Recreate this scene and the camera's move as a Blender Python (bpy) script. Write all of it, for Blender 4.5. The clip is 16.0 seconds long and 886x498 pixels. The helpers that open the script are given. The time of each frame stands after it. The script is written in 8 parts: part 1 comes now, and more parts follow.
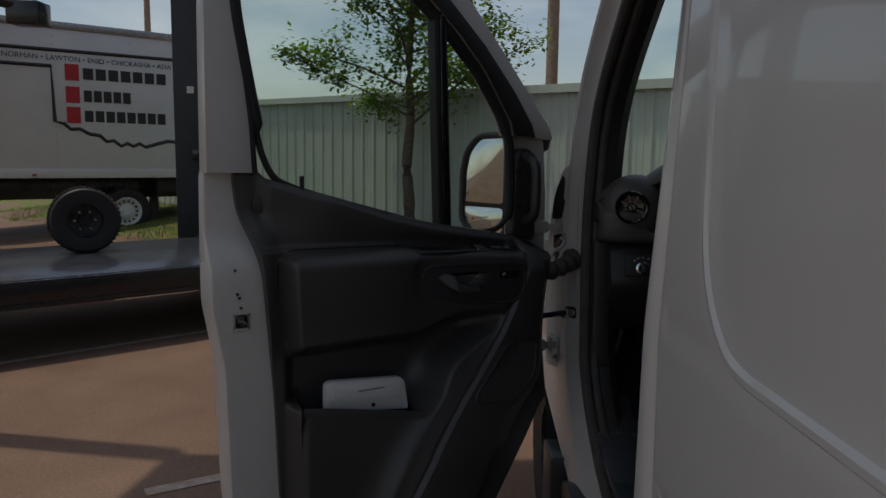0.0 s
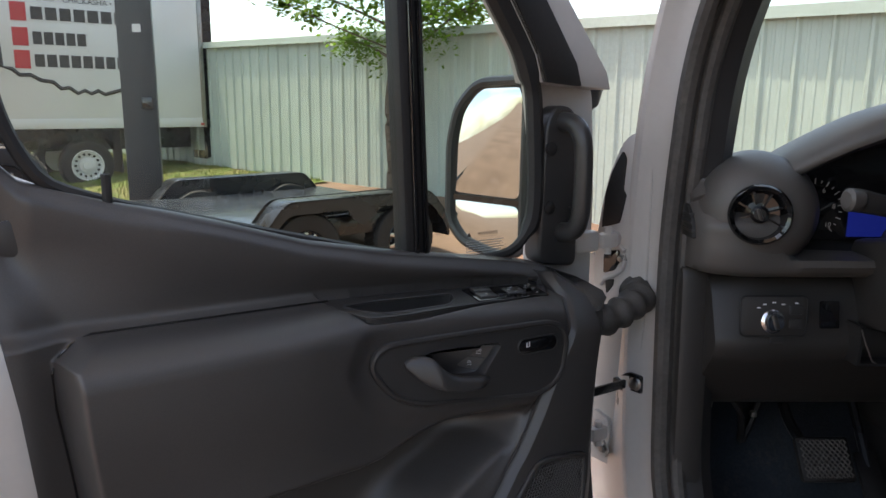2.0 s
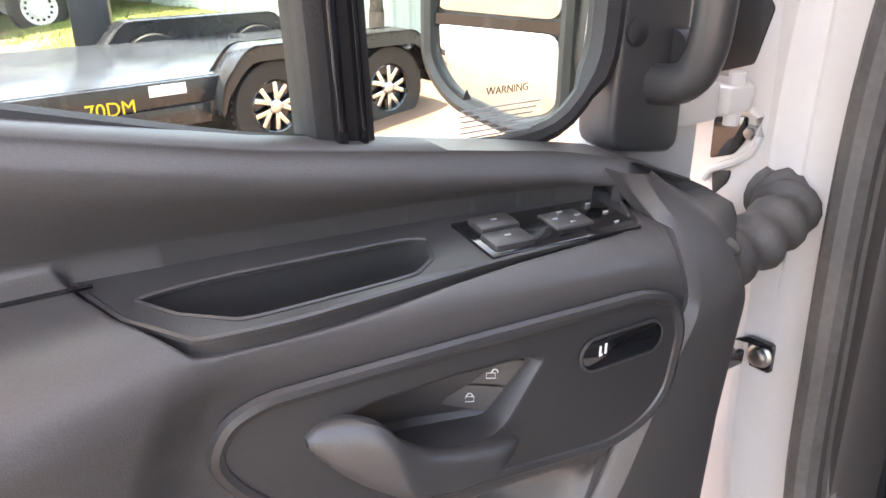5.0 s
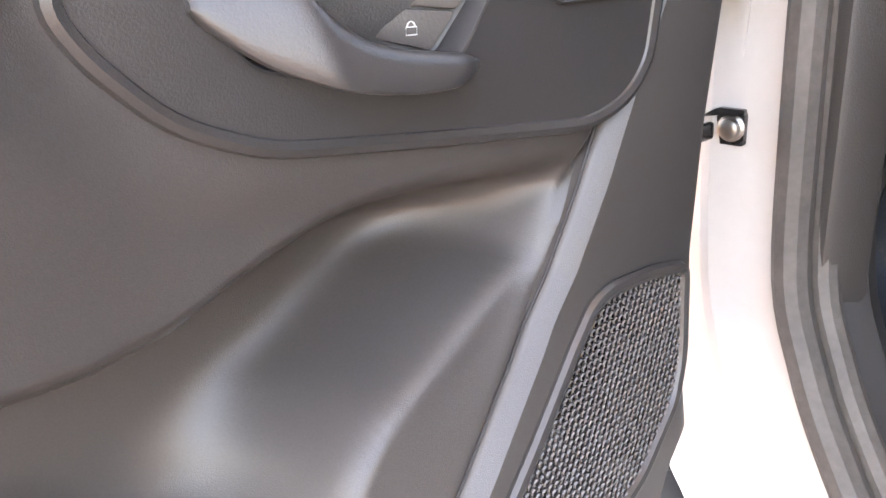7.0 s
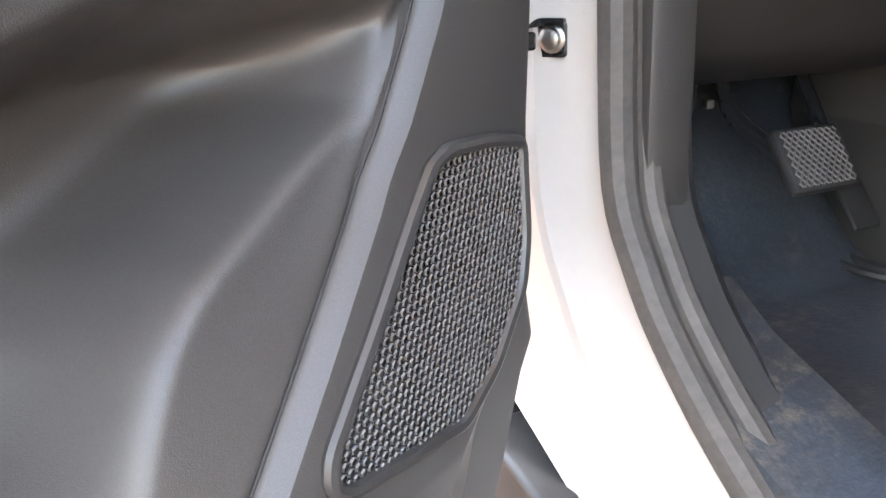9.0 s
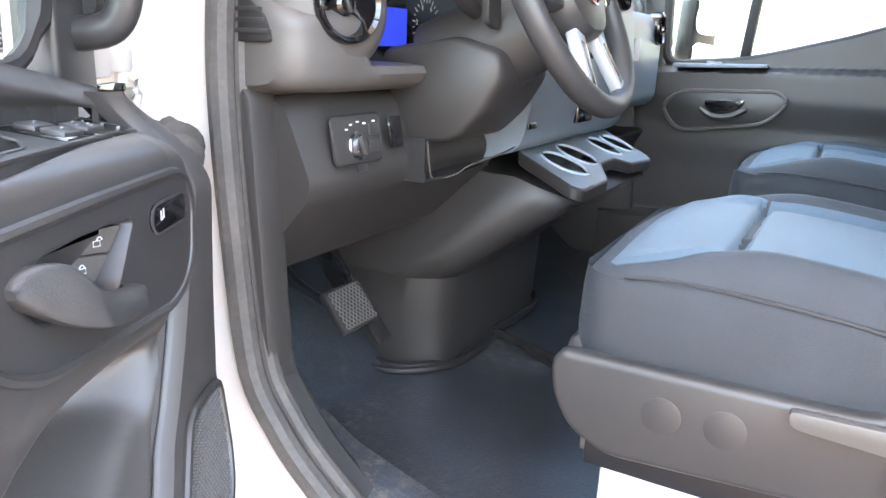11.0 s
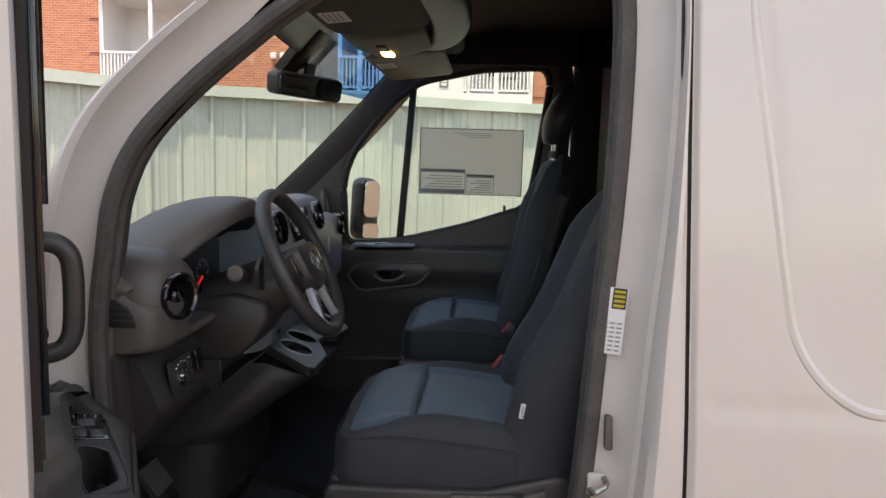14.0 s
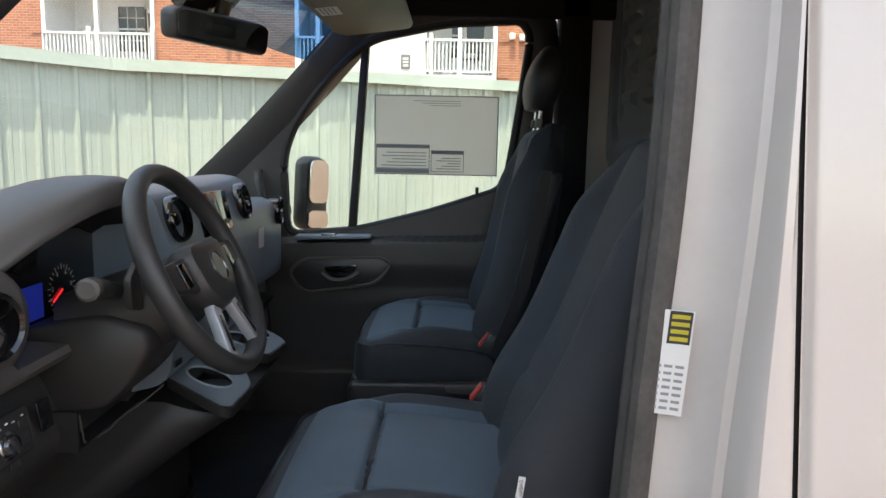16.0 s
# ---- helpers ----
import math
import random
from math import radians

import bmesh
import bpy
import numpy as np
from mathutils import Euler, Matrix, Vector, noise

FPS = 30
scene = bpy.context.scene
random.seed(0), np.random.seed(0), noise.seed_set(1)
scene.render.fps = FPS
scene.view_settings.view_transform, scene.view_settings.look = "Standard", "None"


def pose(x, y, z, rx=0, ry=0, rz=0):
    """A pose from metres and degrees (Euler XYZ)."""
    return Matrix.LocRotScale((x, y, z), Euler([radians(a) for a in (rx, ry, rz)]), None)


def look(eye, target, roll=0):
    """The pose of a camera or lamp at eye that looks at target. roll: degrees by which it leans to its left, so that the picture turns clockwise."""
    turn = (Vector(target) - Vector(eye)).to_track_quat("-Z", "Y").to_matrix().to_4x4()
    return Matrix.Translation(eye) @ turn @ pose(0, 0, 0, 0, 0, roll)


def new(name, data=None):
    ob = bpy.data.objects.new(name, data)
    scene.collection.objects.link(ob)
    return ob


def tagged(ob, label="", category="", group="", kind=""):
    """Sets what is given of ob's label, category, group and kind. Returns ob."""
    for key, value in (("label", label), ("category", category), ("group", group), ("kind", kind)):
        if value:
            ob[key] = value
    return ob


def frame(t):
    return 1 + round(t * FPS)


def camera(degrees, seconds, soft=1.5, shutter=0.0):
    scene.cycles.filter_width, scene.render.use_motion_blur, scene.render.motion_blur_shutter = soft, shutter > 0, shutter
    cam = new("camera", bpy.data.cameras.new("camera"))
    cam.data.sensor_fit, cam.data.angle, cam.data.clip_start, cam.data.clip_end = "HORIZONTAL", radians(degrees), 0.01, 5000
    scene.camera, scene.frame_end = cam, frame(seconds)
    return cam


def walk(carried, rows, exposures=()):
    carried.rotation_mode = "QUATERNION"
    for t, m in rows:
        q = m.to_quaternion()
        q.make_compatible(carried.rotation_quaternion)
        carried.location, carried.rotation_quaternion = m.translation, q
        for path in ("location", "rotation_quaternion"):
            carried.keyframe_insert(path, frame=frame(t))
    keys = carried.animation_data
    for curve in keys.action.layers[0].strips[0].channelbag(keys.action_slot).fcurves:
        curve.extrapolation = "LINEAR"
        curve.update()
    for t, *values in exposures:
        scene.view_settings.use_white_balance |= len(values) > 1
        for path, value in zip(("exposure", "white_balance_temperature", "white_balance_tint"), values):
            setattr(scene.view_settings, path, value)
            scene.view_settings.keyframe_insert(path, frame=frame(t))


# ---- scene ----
cam = camera(62.4, 16.0)
METRES, EYE, TILT, LEAN, TURN = 3.8, 1.54, -7.0, -0.7, 0.0
ROWS = [
    (0.0, 0.0, 0.0, 0.0, -0.0, 0.0, -0.0),
    (0.5, -0.0013, 0.0659, 0.0106, -0.09, -0.61, 0.1),
    (1.0, 0.0041, 0.1319, 0.0225, -0.41, -1.43, 0.05),
    (1.5, 0.0048, 0.2001, 0.0349, -0.82, -2.66, 0.21),
    (2.0, 0.0083, 0.2641, 0.0425, -0.73, -4.23, 0.42),
    (2.5, 0.013, 0.3259, 0.0521, -0.4, -6.46, 0.57),
    (3.0, 0.0158, 0.3778, 0.0477, -0.3, -9.11, 0.42),
    (5.5, 0.0158, 0.4409, 0.0261, -2.38, -16.44, 1.68),
    (6.0, 0.0164, 0.4434, 0.0099, -3.75, -15.94, 2.47),
    (6.5, 0.0142, 0.4473, -0.0069, -5.3, -15.97, 3.44),
    (7.0, 0.0122, 0.452, -0.0271, -7.79, -15.92, 4.56),
    (7.5, 0.0138, 0.459, -0.0449, -10.52, -15.28, 5.07),
    (8.0, 0.0137, 0.4651, -0.0599, -13.36, -14.64, 4.99),
    (10.5, -0.0271, 0.4364, -0.023, -47.97, -13.59, 4.31),
    (11.0, -0.0616, 0.4259, 0.0047, -60.65, -12.79, 4.22),
    (11.5, -0.0989, 0.4197, 0.0301, -69.02, -11.46, 3.99),
    (12.0, -0.1414, 0.408, 0.0627, -75.49, -10.06, 4.1),
    (12.5, -0.177, 0.4028, 0.0822, -79.98, -8.87, 4.63),
    (13.0, -0.2119, 0.4023, 0.0959, -83.49, -8.23, 4.97),
    (13.5, -0.2322, 0.4013, 0.0955, -85.2, -7.66, 5.22),
    (14.0, -0.2375, 0.4025, 0.0962, -86.46, -7.33, 5.39),
    (14.5, -0.2353, 0.4044, 0.0964, -87.35, -7.24, 5.48),
    (15.0, -0.2127, 0.4112, 0.095, -88.32, -7.29, 5.61),
    (15.5, -0.1657, 0.4107, 0.0977, -88.81, -7.78, 5.76),
    (16.0, -0.1019, 0.4089, 0.0841, -89.33, -8.78, 5.83),
]
# the clip's camera fades in, then opens up at the dark door panel and stops down again
EXPOSURES = [
    (0.0, -0.7, 7400, 10), (0.3, 0.65, 7400, 10), (0.5, 0.95, 7400, 10), (1.5, 1.35, 7450, 11), (2.0, 1.6, 7600, 13), (2.5, 2.3, 7800, 15), (3.0, 2.8, 7900, 17), (3.5, 3.3, 7900, 15), (5.5, 3.95, 8300, 19), (6.0, 4.2, 8400, 20), (6.5, 4.3, 8400, 20), (7.0, 4.5, 8500, 18), (7.5, 4.15, 8600, 17), (8.0, 4.05, 8700, 15),
    (10.5, 4.6, 6900, 10), (11.0, 4.6, 7500, 12), (11.5, 4.4, 7700, 13), (12.0, 3.25, 7900, 14), (12.5, 2.4, 8200, 16), (13.0, 1.95, 8400, 17), (14.5, 1.55, 8350, 16), (15.5, 1.6, 8200, 15), (16.0, 1.95, 7900, 12)]
walk(cam, [(t, pose(0, 0, EYE, TILT, LEAN, TURN) @ pose(METRES * x, METRES * y, METRES * z, 90 + pitch, roll, yaw)) for t, x, y, z, yaw, pitch, roll in ROWS], EXPOSURES)

# world and sun
world = bpy.data.worlds.new("sky")
scene.world = world
world.use_nodes = True
wn = world.node_tree.nodes
sky = wn.new("ShaderNodeTexSky")
sky.sky_type = "NISHITA"
sky.sun_disc = False
sky.sun_elevation = radians(74)
sky.sun_rotation = radians(-80)
sky.air_density, sky.dust_density, sky.ozone_density = 1.0, 1.5, 1.5
wn["Background"].inputs["Strength"].default_value = 0.15
# thin high cloud over the blue
cl_tc = wn.new("ShaderNodeTexCoord")
cl_map = wn.new("ShaderNodeMapping")
cl_map.inputs["Scale"].default_value = (1.0, 1.0, 3.0)
cl = wn.new("ShaderNodeTexNoise")
cl.inputs["Scale"].default_value, cl.inputs["Detail"].default_value = 2.2, 6
cl_ramp = wn.new("ShaderNodeValToRGB")
cl_ramp.color_ramp.elements[0].position, cl_ramp.color_ramp.elements[1].position = 0.50, 0.80
cl_mix = wn.new("ShaderNodeMixRGB")
cl_mix.inputs["Color2"].default_value = (6.2, 6.9, 7.6, 1)
wl = world.node_tree.links
wl.new(cl_tc.outputs["Generated"], cl_map.inputs["Vector"])
wl.new(cl_map.outputs["Vector"], cl.inputs["Vector"])
wl.new(cl.outputs["Fac"], cl_ramp.inputs["Fac"])
wl.new(cl_ramp.outputs["Color"], cl_mix.inputs["Fac"])
wl.new(sky.outputs["Color"], cl_mix.inputs["Color1"])
wl.new(cl_mix.outputs["Color"], wn["Background"].inputs["Color"])

sun = new("sun", bpy.data.lights.new("sun", "SUN"))
sun.data.energy, sun.data.angle, sun.data.color = 2.6, radians(0.53), (1.0, 0.95, 0.88)
sun.matrix_world = look((-2.4, 0.42, 9.0), (0, 0, 0))

# materials
def mat(name, col, rough=0.5, metal=0.0, var=0.12, scale=6.0, fine=0.08, fscale=90.0, bump=0.0, bscale=300.0, col2=None, coat=0.0, rvar=0.0, spec=0.5, voro=False, bdist=0.002):
    m = bpy.data.materials.new(name)
    m.use_nodes = True
    n, l = m.node_tree.nodes, m.node_tree.links
    p = n["Principled BSDF"]
    p.inputs["Roughness"].default_value, p.inputs["Metallic"].default_value = rough, metal
    p.inputs["Coat Weight"].default_value, p.inputs["Coat Roughness"].default_value = coat, 0.03
    p.inputs["Specular IOR Level"].default_value = spec
    tc = n.new("ShaderNodeTexCoord")
    big, small = n.new("ShaderNodeTexNoise"), n.new("ShaderNodeTexNoise")
    big.inputs["Scale"].default_value, big.inputs["Detail"].default_value = scale, 5
    small.inputs["Scale"].default_value, small.inputs["Detail"].default_value = fscale, 3
    c2 = col2 or tuple(c * (1 - 2 * var) for c in col)
    ramp = n.new("ShaderNodeValToRGB")
    ramp.color_ramp.elements[0].position, ramp.color_ramp.elements[1].position = 0.34, 0.66
    ramp.color_ramp.elements[0].color, ramp.color_ramp.elements[1].color = (*c2, 1), (*col, 1)
    mul = n.new("ShaderNodeMixRGB")
    mul.blend_type, mul.inputs["Fac"].default_value = "MULTIPLY", 1.0
    r2 = n.new("ShaderNodeMapRange")
    r2.inputs["From Min"].default_value, r2.inputs["From Max"].default_value = 0.3, 0.7
    r2.inputs["To Min"].default_value, r2.inputs["To Max"].default_value = 1 - fine, 1 + fine * 0.3
    for t in (big, small):
        l.new(tc.outputs["Object"], t.inputs["Vector"])
    l.new(big.outputs["Fac"], ramp.inputs["Fac"])
    l.new(small.outputs["Fac"], r2.inputs["Value"])
    l.new(ramp.outputs["Color"], mul.inputs["Color1"])
    l.new(r2.outputs["Result"], mul.inputs["Color2"])
    l.new(mul.outputs["Color"], p.inputs["Base Color"])
    if rvar:
        rr = n.new("ShaderNodeMapRange")
        rr.inputs["To Min"].default_value, rr.inputs["To Max"].default_value = rough - rvar, rough + rvar
        l.new(big.outputs["Fac"], rr.inputs["Value"])
        l.new(rr.outputs["Result"], p.inputs["Roughness"])
    if bump:
        tex = n.new("ShaderNodeTexVoronoi" if voro else "ShaderNodeTexNoise")
        tex.inputs["Scale"].default_value = bscale
        l.new(tc.outputs["Object"], tex.inputs["Vector"])
        b = n.new("ShaderNodeBump")
        b.inputs["Strength"].default_value, b.inputs["Distance"].default_value = bump, bdist
        l.new(tex.outputs["Distance" if voro else "Fac"], b.inputs["Height"])
        l.new(b.outputs["Normal"], p.inputs["Normal"])
    return m


def glass(name, tint, rough=0.0, alpha=0.12, spec=0.5):
    """A thin pane: clear with a film of reflection by Fresnel."""
    m = bpy.data.materials.new(name)
    m.use_nodes = True
    n, l = m.node_tree.nodes, m.node_tree.links
    n.remove(n["Principled BSDF"])
    tr, gl, mx, fr = n.new("ShaderNodeBsdfTransparent"), n.new("ShaderNodeBsdfGlossy"), n.new("ShaderNodeMixShader"), n.new("ShaderNodeLayerWeight")
    tr.inputs["Color"].default_value = (*tint, 1)
    gl.inputs["Roughness"].default_value = rough
    fr.inputs["Blend"].default_value = 0.5
    pw, sc = n.new("ShaderNodeMath"), n.new("ShaderNodeMath")
    pw.operation, pw.inputs[1].default_value = "POWER", 5.0
    sc.operation, sc.inputs[1].default_value, sc.inputs[2].default_value = "MULTIPLY_ADD", 0.7, 0.03
    l.new(fr.outputs["Facing"], pw.inputs[0])
    l.new(pw.outputs[0], sc.inputs[0])
    l.new(sc.outputs[0], mx.inputs["Fac"])
    l.new(tr.outputs["BSDF"], mx.inputs[1])
    l.new(gl.outputs["BSDF"], mx.inputs[2])
    l.new(mx.outputs["Shader"], n["Material Output"].inputs["Surface"])
    return m


def glow(name, col, strength):
    m = bpy.data.materials.new(name)
    m.use_nodes = True
    p = m.node_tree.nodes["Principled BSDF"]
    p.inputs["Base Color"].default_value = (*col, 1)
    p.inputs["Emission Color"].default_value = (*col, 1)
    p.inputs["Emission Strength"].default_value = strength
    return m


PAINT = mat("white_paint", (0.585, 0.545, 0.505), 0.22, var=0.01, fine=0.01, coat=0.6, bump=0.02, bscale=900)
JAMB = mat("white_jamb_paint", (0.53, 0.505, 0.475), 0.35, var=0.03, scale=9, fine=0.02, coat=0.2)
TRIM = mat("black_grained_plastic", (0.060, 0.0565, 0.055), 0.38, var=0.08, scale=3, fine=0.12, fscale=600, bump=0.16, bscale=1150, voro=True, bdist=0.0007)
TRIM2 = mat("black_smooth_plastic", (0.040, 0.039, 0.039), 0.36, var=0.1, scale=8, fine=0.06, fscale=500, bump=0.12, bscale=900)
DASHM = mat("dark_grey_dash_plastic", (0.092, 0.084, 0.078), 0.45, var=0.06, scale=4, fine=0.1, fscale=700, bump=0.15, bscale=600, voro=True, bdist=0.001)
DASHLOW = mat("charcoal_lower_dash_plastic", (0.036, 0.033, 0.031), 0.48, var=0.06, scale=4, fine=0.1, fscale=700, bump=0.15, bscale=600, voro=True, bdist=0.001)
# paler than the console plastic: reflected sky is put into this colour
CUPM = mat("sky_paled_shelf_plastic", (0.46, 0.545, 0.61), 0.26, var=0.04, scale=6, fine=0.04, fscale=500, bump=0.1, bscale=700)
GREYP = mat("blue_grey_console_plastic", (0.20, 0.245, 0.285), 0.38, var=0.05, scale=6, fine=0.05, fscale=500, bump=0.15, bscale=700)
RUBBER = mat("black_rubber", (0.018, 0.017, 0.017), 0.6, var=0.15, scale=14, fine=0.2, fscale=200, bump=0.2, bscale=400)
SEAL = mat("door_seal_rubber", (0.060, 0.056, 0.053), 0.62, var=0.25, scale=18, fine=0.2, fscale=120, bump=0.2, bscale=200, col2=(0.085, 0.078, 0.072))
GLOSSB = mat("gloss_black_plastic", (0.008, 0.008, 0.009), 0.08, var=0.05, coat=0.5)
SATIN = mat("satin_silver_plastic", (0.42, 0.45, 0.48), 0.34, 0.35, var=0.03, fine=0.03)
CHROME = mat("satin_chrome", (0.72, 0.72, 0.74), 0.18, 1.0, var=0.04, fine=0.03)
STEEL = mat("galvanised_steel", (0.45, 0.44, 0.42), 0.38, 1.0, var=0.15, scale=30)
# dark fabric with a blue tinge, brightened and blued to stand for skylight
INSERT = mat("skylit_blue_seat_fabric", (0.074, 0.118, 0.160), 0.50, var=0.08, scale=10, fine=0.3, fscale=900, bump=0.8, bscale=1500, voro=True, bdist=0.0006)
FABRIC = mat("black_seat_fabric", (0.033, 0.039, 0.047), 0.58, var=0.1, scale=10, fine=0.35, fscale=900, bump=0.8, bscale=1500, voro=True, bdist=0.0006)
LEATHER = mat("black_seat_vinyl", (0.028, 0.029, 0.032), 0.5, var=0.06, scale=6, fine=0.1, fscale=500, bump=0.4, bscale=650, voro=True, bdist=0.0008)
WHEELM = mat("black_wheel_leather", (0.042, 0.041, 0.041), 0.42, var=0.06, scale=8, fine=0.1, fscale=600, bump=0.3, bscale=700, voro=True, bdist=0.0006)
CARPET = mat("floor_rubber_mat", (0.050, 0.060, 0.074), 0.30, var=0.2, scale=7, fine=0.3, fscale=160, bump=0.35, bscale=260, col2=(0.032, 0.036, 0.042))
_n, _l = CARPET.node_tree.nodes, CARPET.node_tree.links
_t, _a, _b = _n.new("ShaderNodeTexCoord"), _n.new("ShaderNodeTexNoise"), _n.new("ShaderNodeTexNoise")
_a.inputs["Scale"].default_value, _b.inputs["Scale"].default_value = 3.2, 55.0
_b.inputs["Detail"].default_value, _b.inputs["Roughness"].default_value = 8, 0.75
_r1, _r2, _k, _x = _n.new("ShaderNodeMapRange"), _n.new("ShaderNodeMapRange"), _n.new("ShaderNodeMath"), _n.new("ShaderNodeMixRGB")
_r1.inputs["From Min"].default_value, _r1.inputs["From Max"].default_value = 0.50, 0.66
_r2.inputs["From Min"].default_value, _r2.inputs["From Max"].default_value = 0.48, 0.72
_k.operation = "MULTIPLY"
_x.inputs["Color2"].default_value = (0.20, 0.165, 0.125, 1)
_src = _n["Principled BSDF"].inputs["Base Color"].links[0].from_socket
for _o, _i in ((_t.outputs["Object"], _a.inputs["Vector"]), (_t.outputs["Object"], _b.inputs["Vector"]), (_a.outputs["Fac"], _r1.inputs["Value"]), (_b.outputs["Fac"], _r2.inputs["Value"]), (_r1.outputs["Result"], _k.inputs[0]), (_r2.outputs["Result"], _k.inputs[1]), (_k.outputs[0], _x.inputs["Fac"]), (_src, _x.inputs["Color1"]), (_x.outputs["Color"], _n["Principled BSDF"].inputs["Base Color"])):
    _l.new(_o, _i)
HEADL = mat("black_headliner", (0.014, 0.014, 0.014), 0.8, var=0.1, fine=0.1, bump=0.2, bscale=500)
GREYTRIM = mat("grey_cabin_light_housing", (0.11, 0.115, 0.085), 0.55, var=0.05, fine=0.05)
# near visor's cloth, its shade put into a darker olive
VISOR_SHADEM = mat("olive_visor_cloth_in_shade", (0.045, 0.048, 0.036), 0.7, var=0.06, fine=0.1, bump=0.2, bscale=500)
BULKM = mat("grey_bulkhead_paint", (0.20, 0.20, 0.205), 0.35, var=0.06, fine=0.05)
PAPER = mat("white_paper", (0.72, 0.72, 0.70), 0.7, var=0.02, fine=0.03)
STICKM = mat("window_sticker_back", (0.50, 0.51, 0.48), 0.7, var=0.02, fine=0.03, scale=10)
INK = mat("grey_print", (0.28, 0.28, 0.28), 0.7, var=0.02)
FRIT = mat("black_glass_frit", (0.012, 0.012, 0.013), 0.25, var=0.05)
BLACKINK = mat("black_print", (0.03, 0.03, 0.03), 0.6, var=0.02)
YELLOW = mat("yellow_label", (0.50, 0.42, 0.03), 0.5, var=0.03)
REDINK = mat("red_vinyl", (0.55, 0.03, 0.04), 0.45, var=0.05)
REDP = mat("red_plastic", (0.55, 0.06, 0.05), 0.45, var=0.05)
WHITEP = mat("white_marking", (0.75, 0.75, 0.75), 0.5, var=0.02)
FENCEM = mat("pale_green_painted_sheet", (0.47, 0.545, 0.49), 0.5, var=0.05, scale=1.2, fine=0.06, fscale=25, col2=(0.41, 0.475, 0.425))
CONC = mat("stained_brown_concrete", (0.215, 0.135, 0.094), 0.85, var=0.2, scale=1.1, fine=0.25, fscale=60, bump=0.4, bscale=120, col2=(0.15, 0.088, 0.058), bdist=0.004)
GRASSM = mat("grass_ground", (0.14, 0.22, 0.04), 0.9, var=0.3, scale=3, fine=0.4, fscale=40, bump=1.0, bscale=90, col2=(0.24, 0.21, 0.08), bdist=0.03)
TRUCKM = mat("white_truck_box_sheet", (0.70, 0.70, 0.69), 0.4, var=0.05, scale=1.5, fine=0.04, fscale=30)
BLACKSTEEL = mat("black_painted_steel", (0.016, 0.017, 0.02), 0.28, var=0.15, scale=6, fine=0.15, coat=0.2, rvar=0.08)
DECKM = mat("black_tread_plate", (0.050, 0.058, 0.072), 0.20, var=0.2, scale=4, fine=0.2, fscale=60, bump=0.15, bscale=70, rvar=0.06, bdist=0.003)
COLUMNM = mat("dark_grey_steel_column", (0.035, 0.04, 0.045), 0.45, var=0.1)
BRICKM = mat("orange_brick", (0.42, 0.175, 0.105), 0.85, var=0.15, scale=8, fine=0.25, fscale=80)
SIDING = mat("white_siding", (0.72, 0.72, 0.72), 0.6, var=0.03)
REDROOF = mat("red_metal_roof", (0.42, 0.10, 0.08), 0.5, var=0.1)
WOODP = mat("weathered_pole_wood", (0.40, 0.30, 0.21), 0.85, var=0.15, scale=12, fine=0.3, fscale=60, bump=0.4, bscale=60)
BARK = mat("tree_bark", (0.20, 0.155, 0.12), 0.9, var=0.25, scale=20, fine=0.3, bump=0.8, bscale=60, bdist=0.006)
LEAF = mat("tree_leaf", (0.10, 0.20, 0.025), 0.5, var=0.3, scale=4, col2=(0.045, 0.11, 0.015))
SAILM = mat("beige_shade_sail", (0.50, 0.42, 0.34), 0.9, var=0.08)
_n, _l = SAILM.node_tree.nodes, SAILM.node_tree.links
_t, _m = _n.new("ShaderNodeBsdfTranslucent"), _n.new("ShaderNodeMixShader")
_t.inputs["Color"].default_value = (0.42, 0.35, 0.28, 1)
_m.inputs["Fac"].default_value = 0.45
_l.new(_n["Principled BSDF"].outputs["BSDF"], _m.inputs[1])
_l.new(_t.outputs["BSDF"], _m.inputs[2])
_l.new(_m.outputs["Shader"], _n["Material Output"].inputs["Surface"])
DARKWIN = mat("dark_window_glass", (0.03, 0.035, 0.04), 0.08, var=0.1)
GLASS_CLEAR = glass("clear_side_glass", (0.90, 0.95, 0.92))
GLASS_SHIELD = glass("windshield_glass", (0.88, 0.95, 0.91))
GLASS_TINT = glass("blue_tint_band", (0.12, 0.32, 0.62))
MIRROR = mat("mirror_glass", (0.66, 0.67, 0.67), 0.01, 1.0, var=0.0, fine=0.0)
LAMPGLOW = glow("warm_map_lamp", (1.0, 0.62, 0.3), 2.2)
SCREENGLOW = glow("blue_cluster_display", (0.01, 0.025, 0.30), 0.09)
NEEDLEGLOW = glow("red_gauge_needle", (0.9, 0.03, 0.04), 0.25)
DIALGLOW = glow("gauge_markings", (0.30, 0.30, 0.30), 0.02)

# the sheen's blue tint adds to the skylight look of the seats
for _m in (FABRIC, LEATHER, INSERT):
    _p = _m.node_tree.nodes["Principled BSDF"]
    _p.inputs["Sheen Weight"].default_value, _p.inputs["Sheen Roughness"].default_value = (0.18 if _m == INSERT else 0.06), 0.4
    _p.inputs["Sheen Tint"].default_value = (0.75, 0.88, 1.0, 1)
_n, _l = STICKM.node_tree.nodes, STICKM.node_tree.links
_t, _m = _n.new("ShaderNodeBsdfTranslucent"), _n.new("ShaderNodeMixShader")
_t.inputs["Color"].default_value = (0.86, 0.87, 0.82, 1)
_m.inputs["Fac"].default_value = 0.75
_l.new(_n["Principled BSDF"].outputs["BSDF"], _m.inputs[1])
_l.new(_t.outputs["BSDF"], _m.inputs[2])
_l.new(_m.outputs["Shader"], _n["Material Output"].inputs["Surface"])

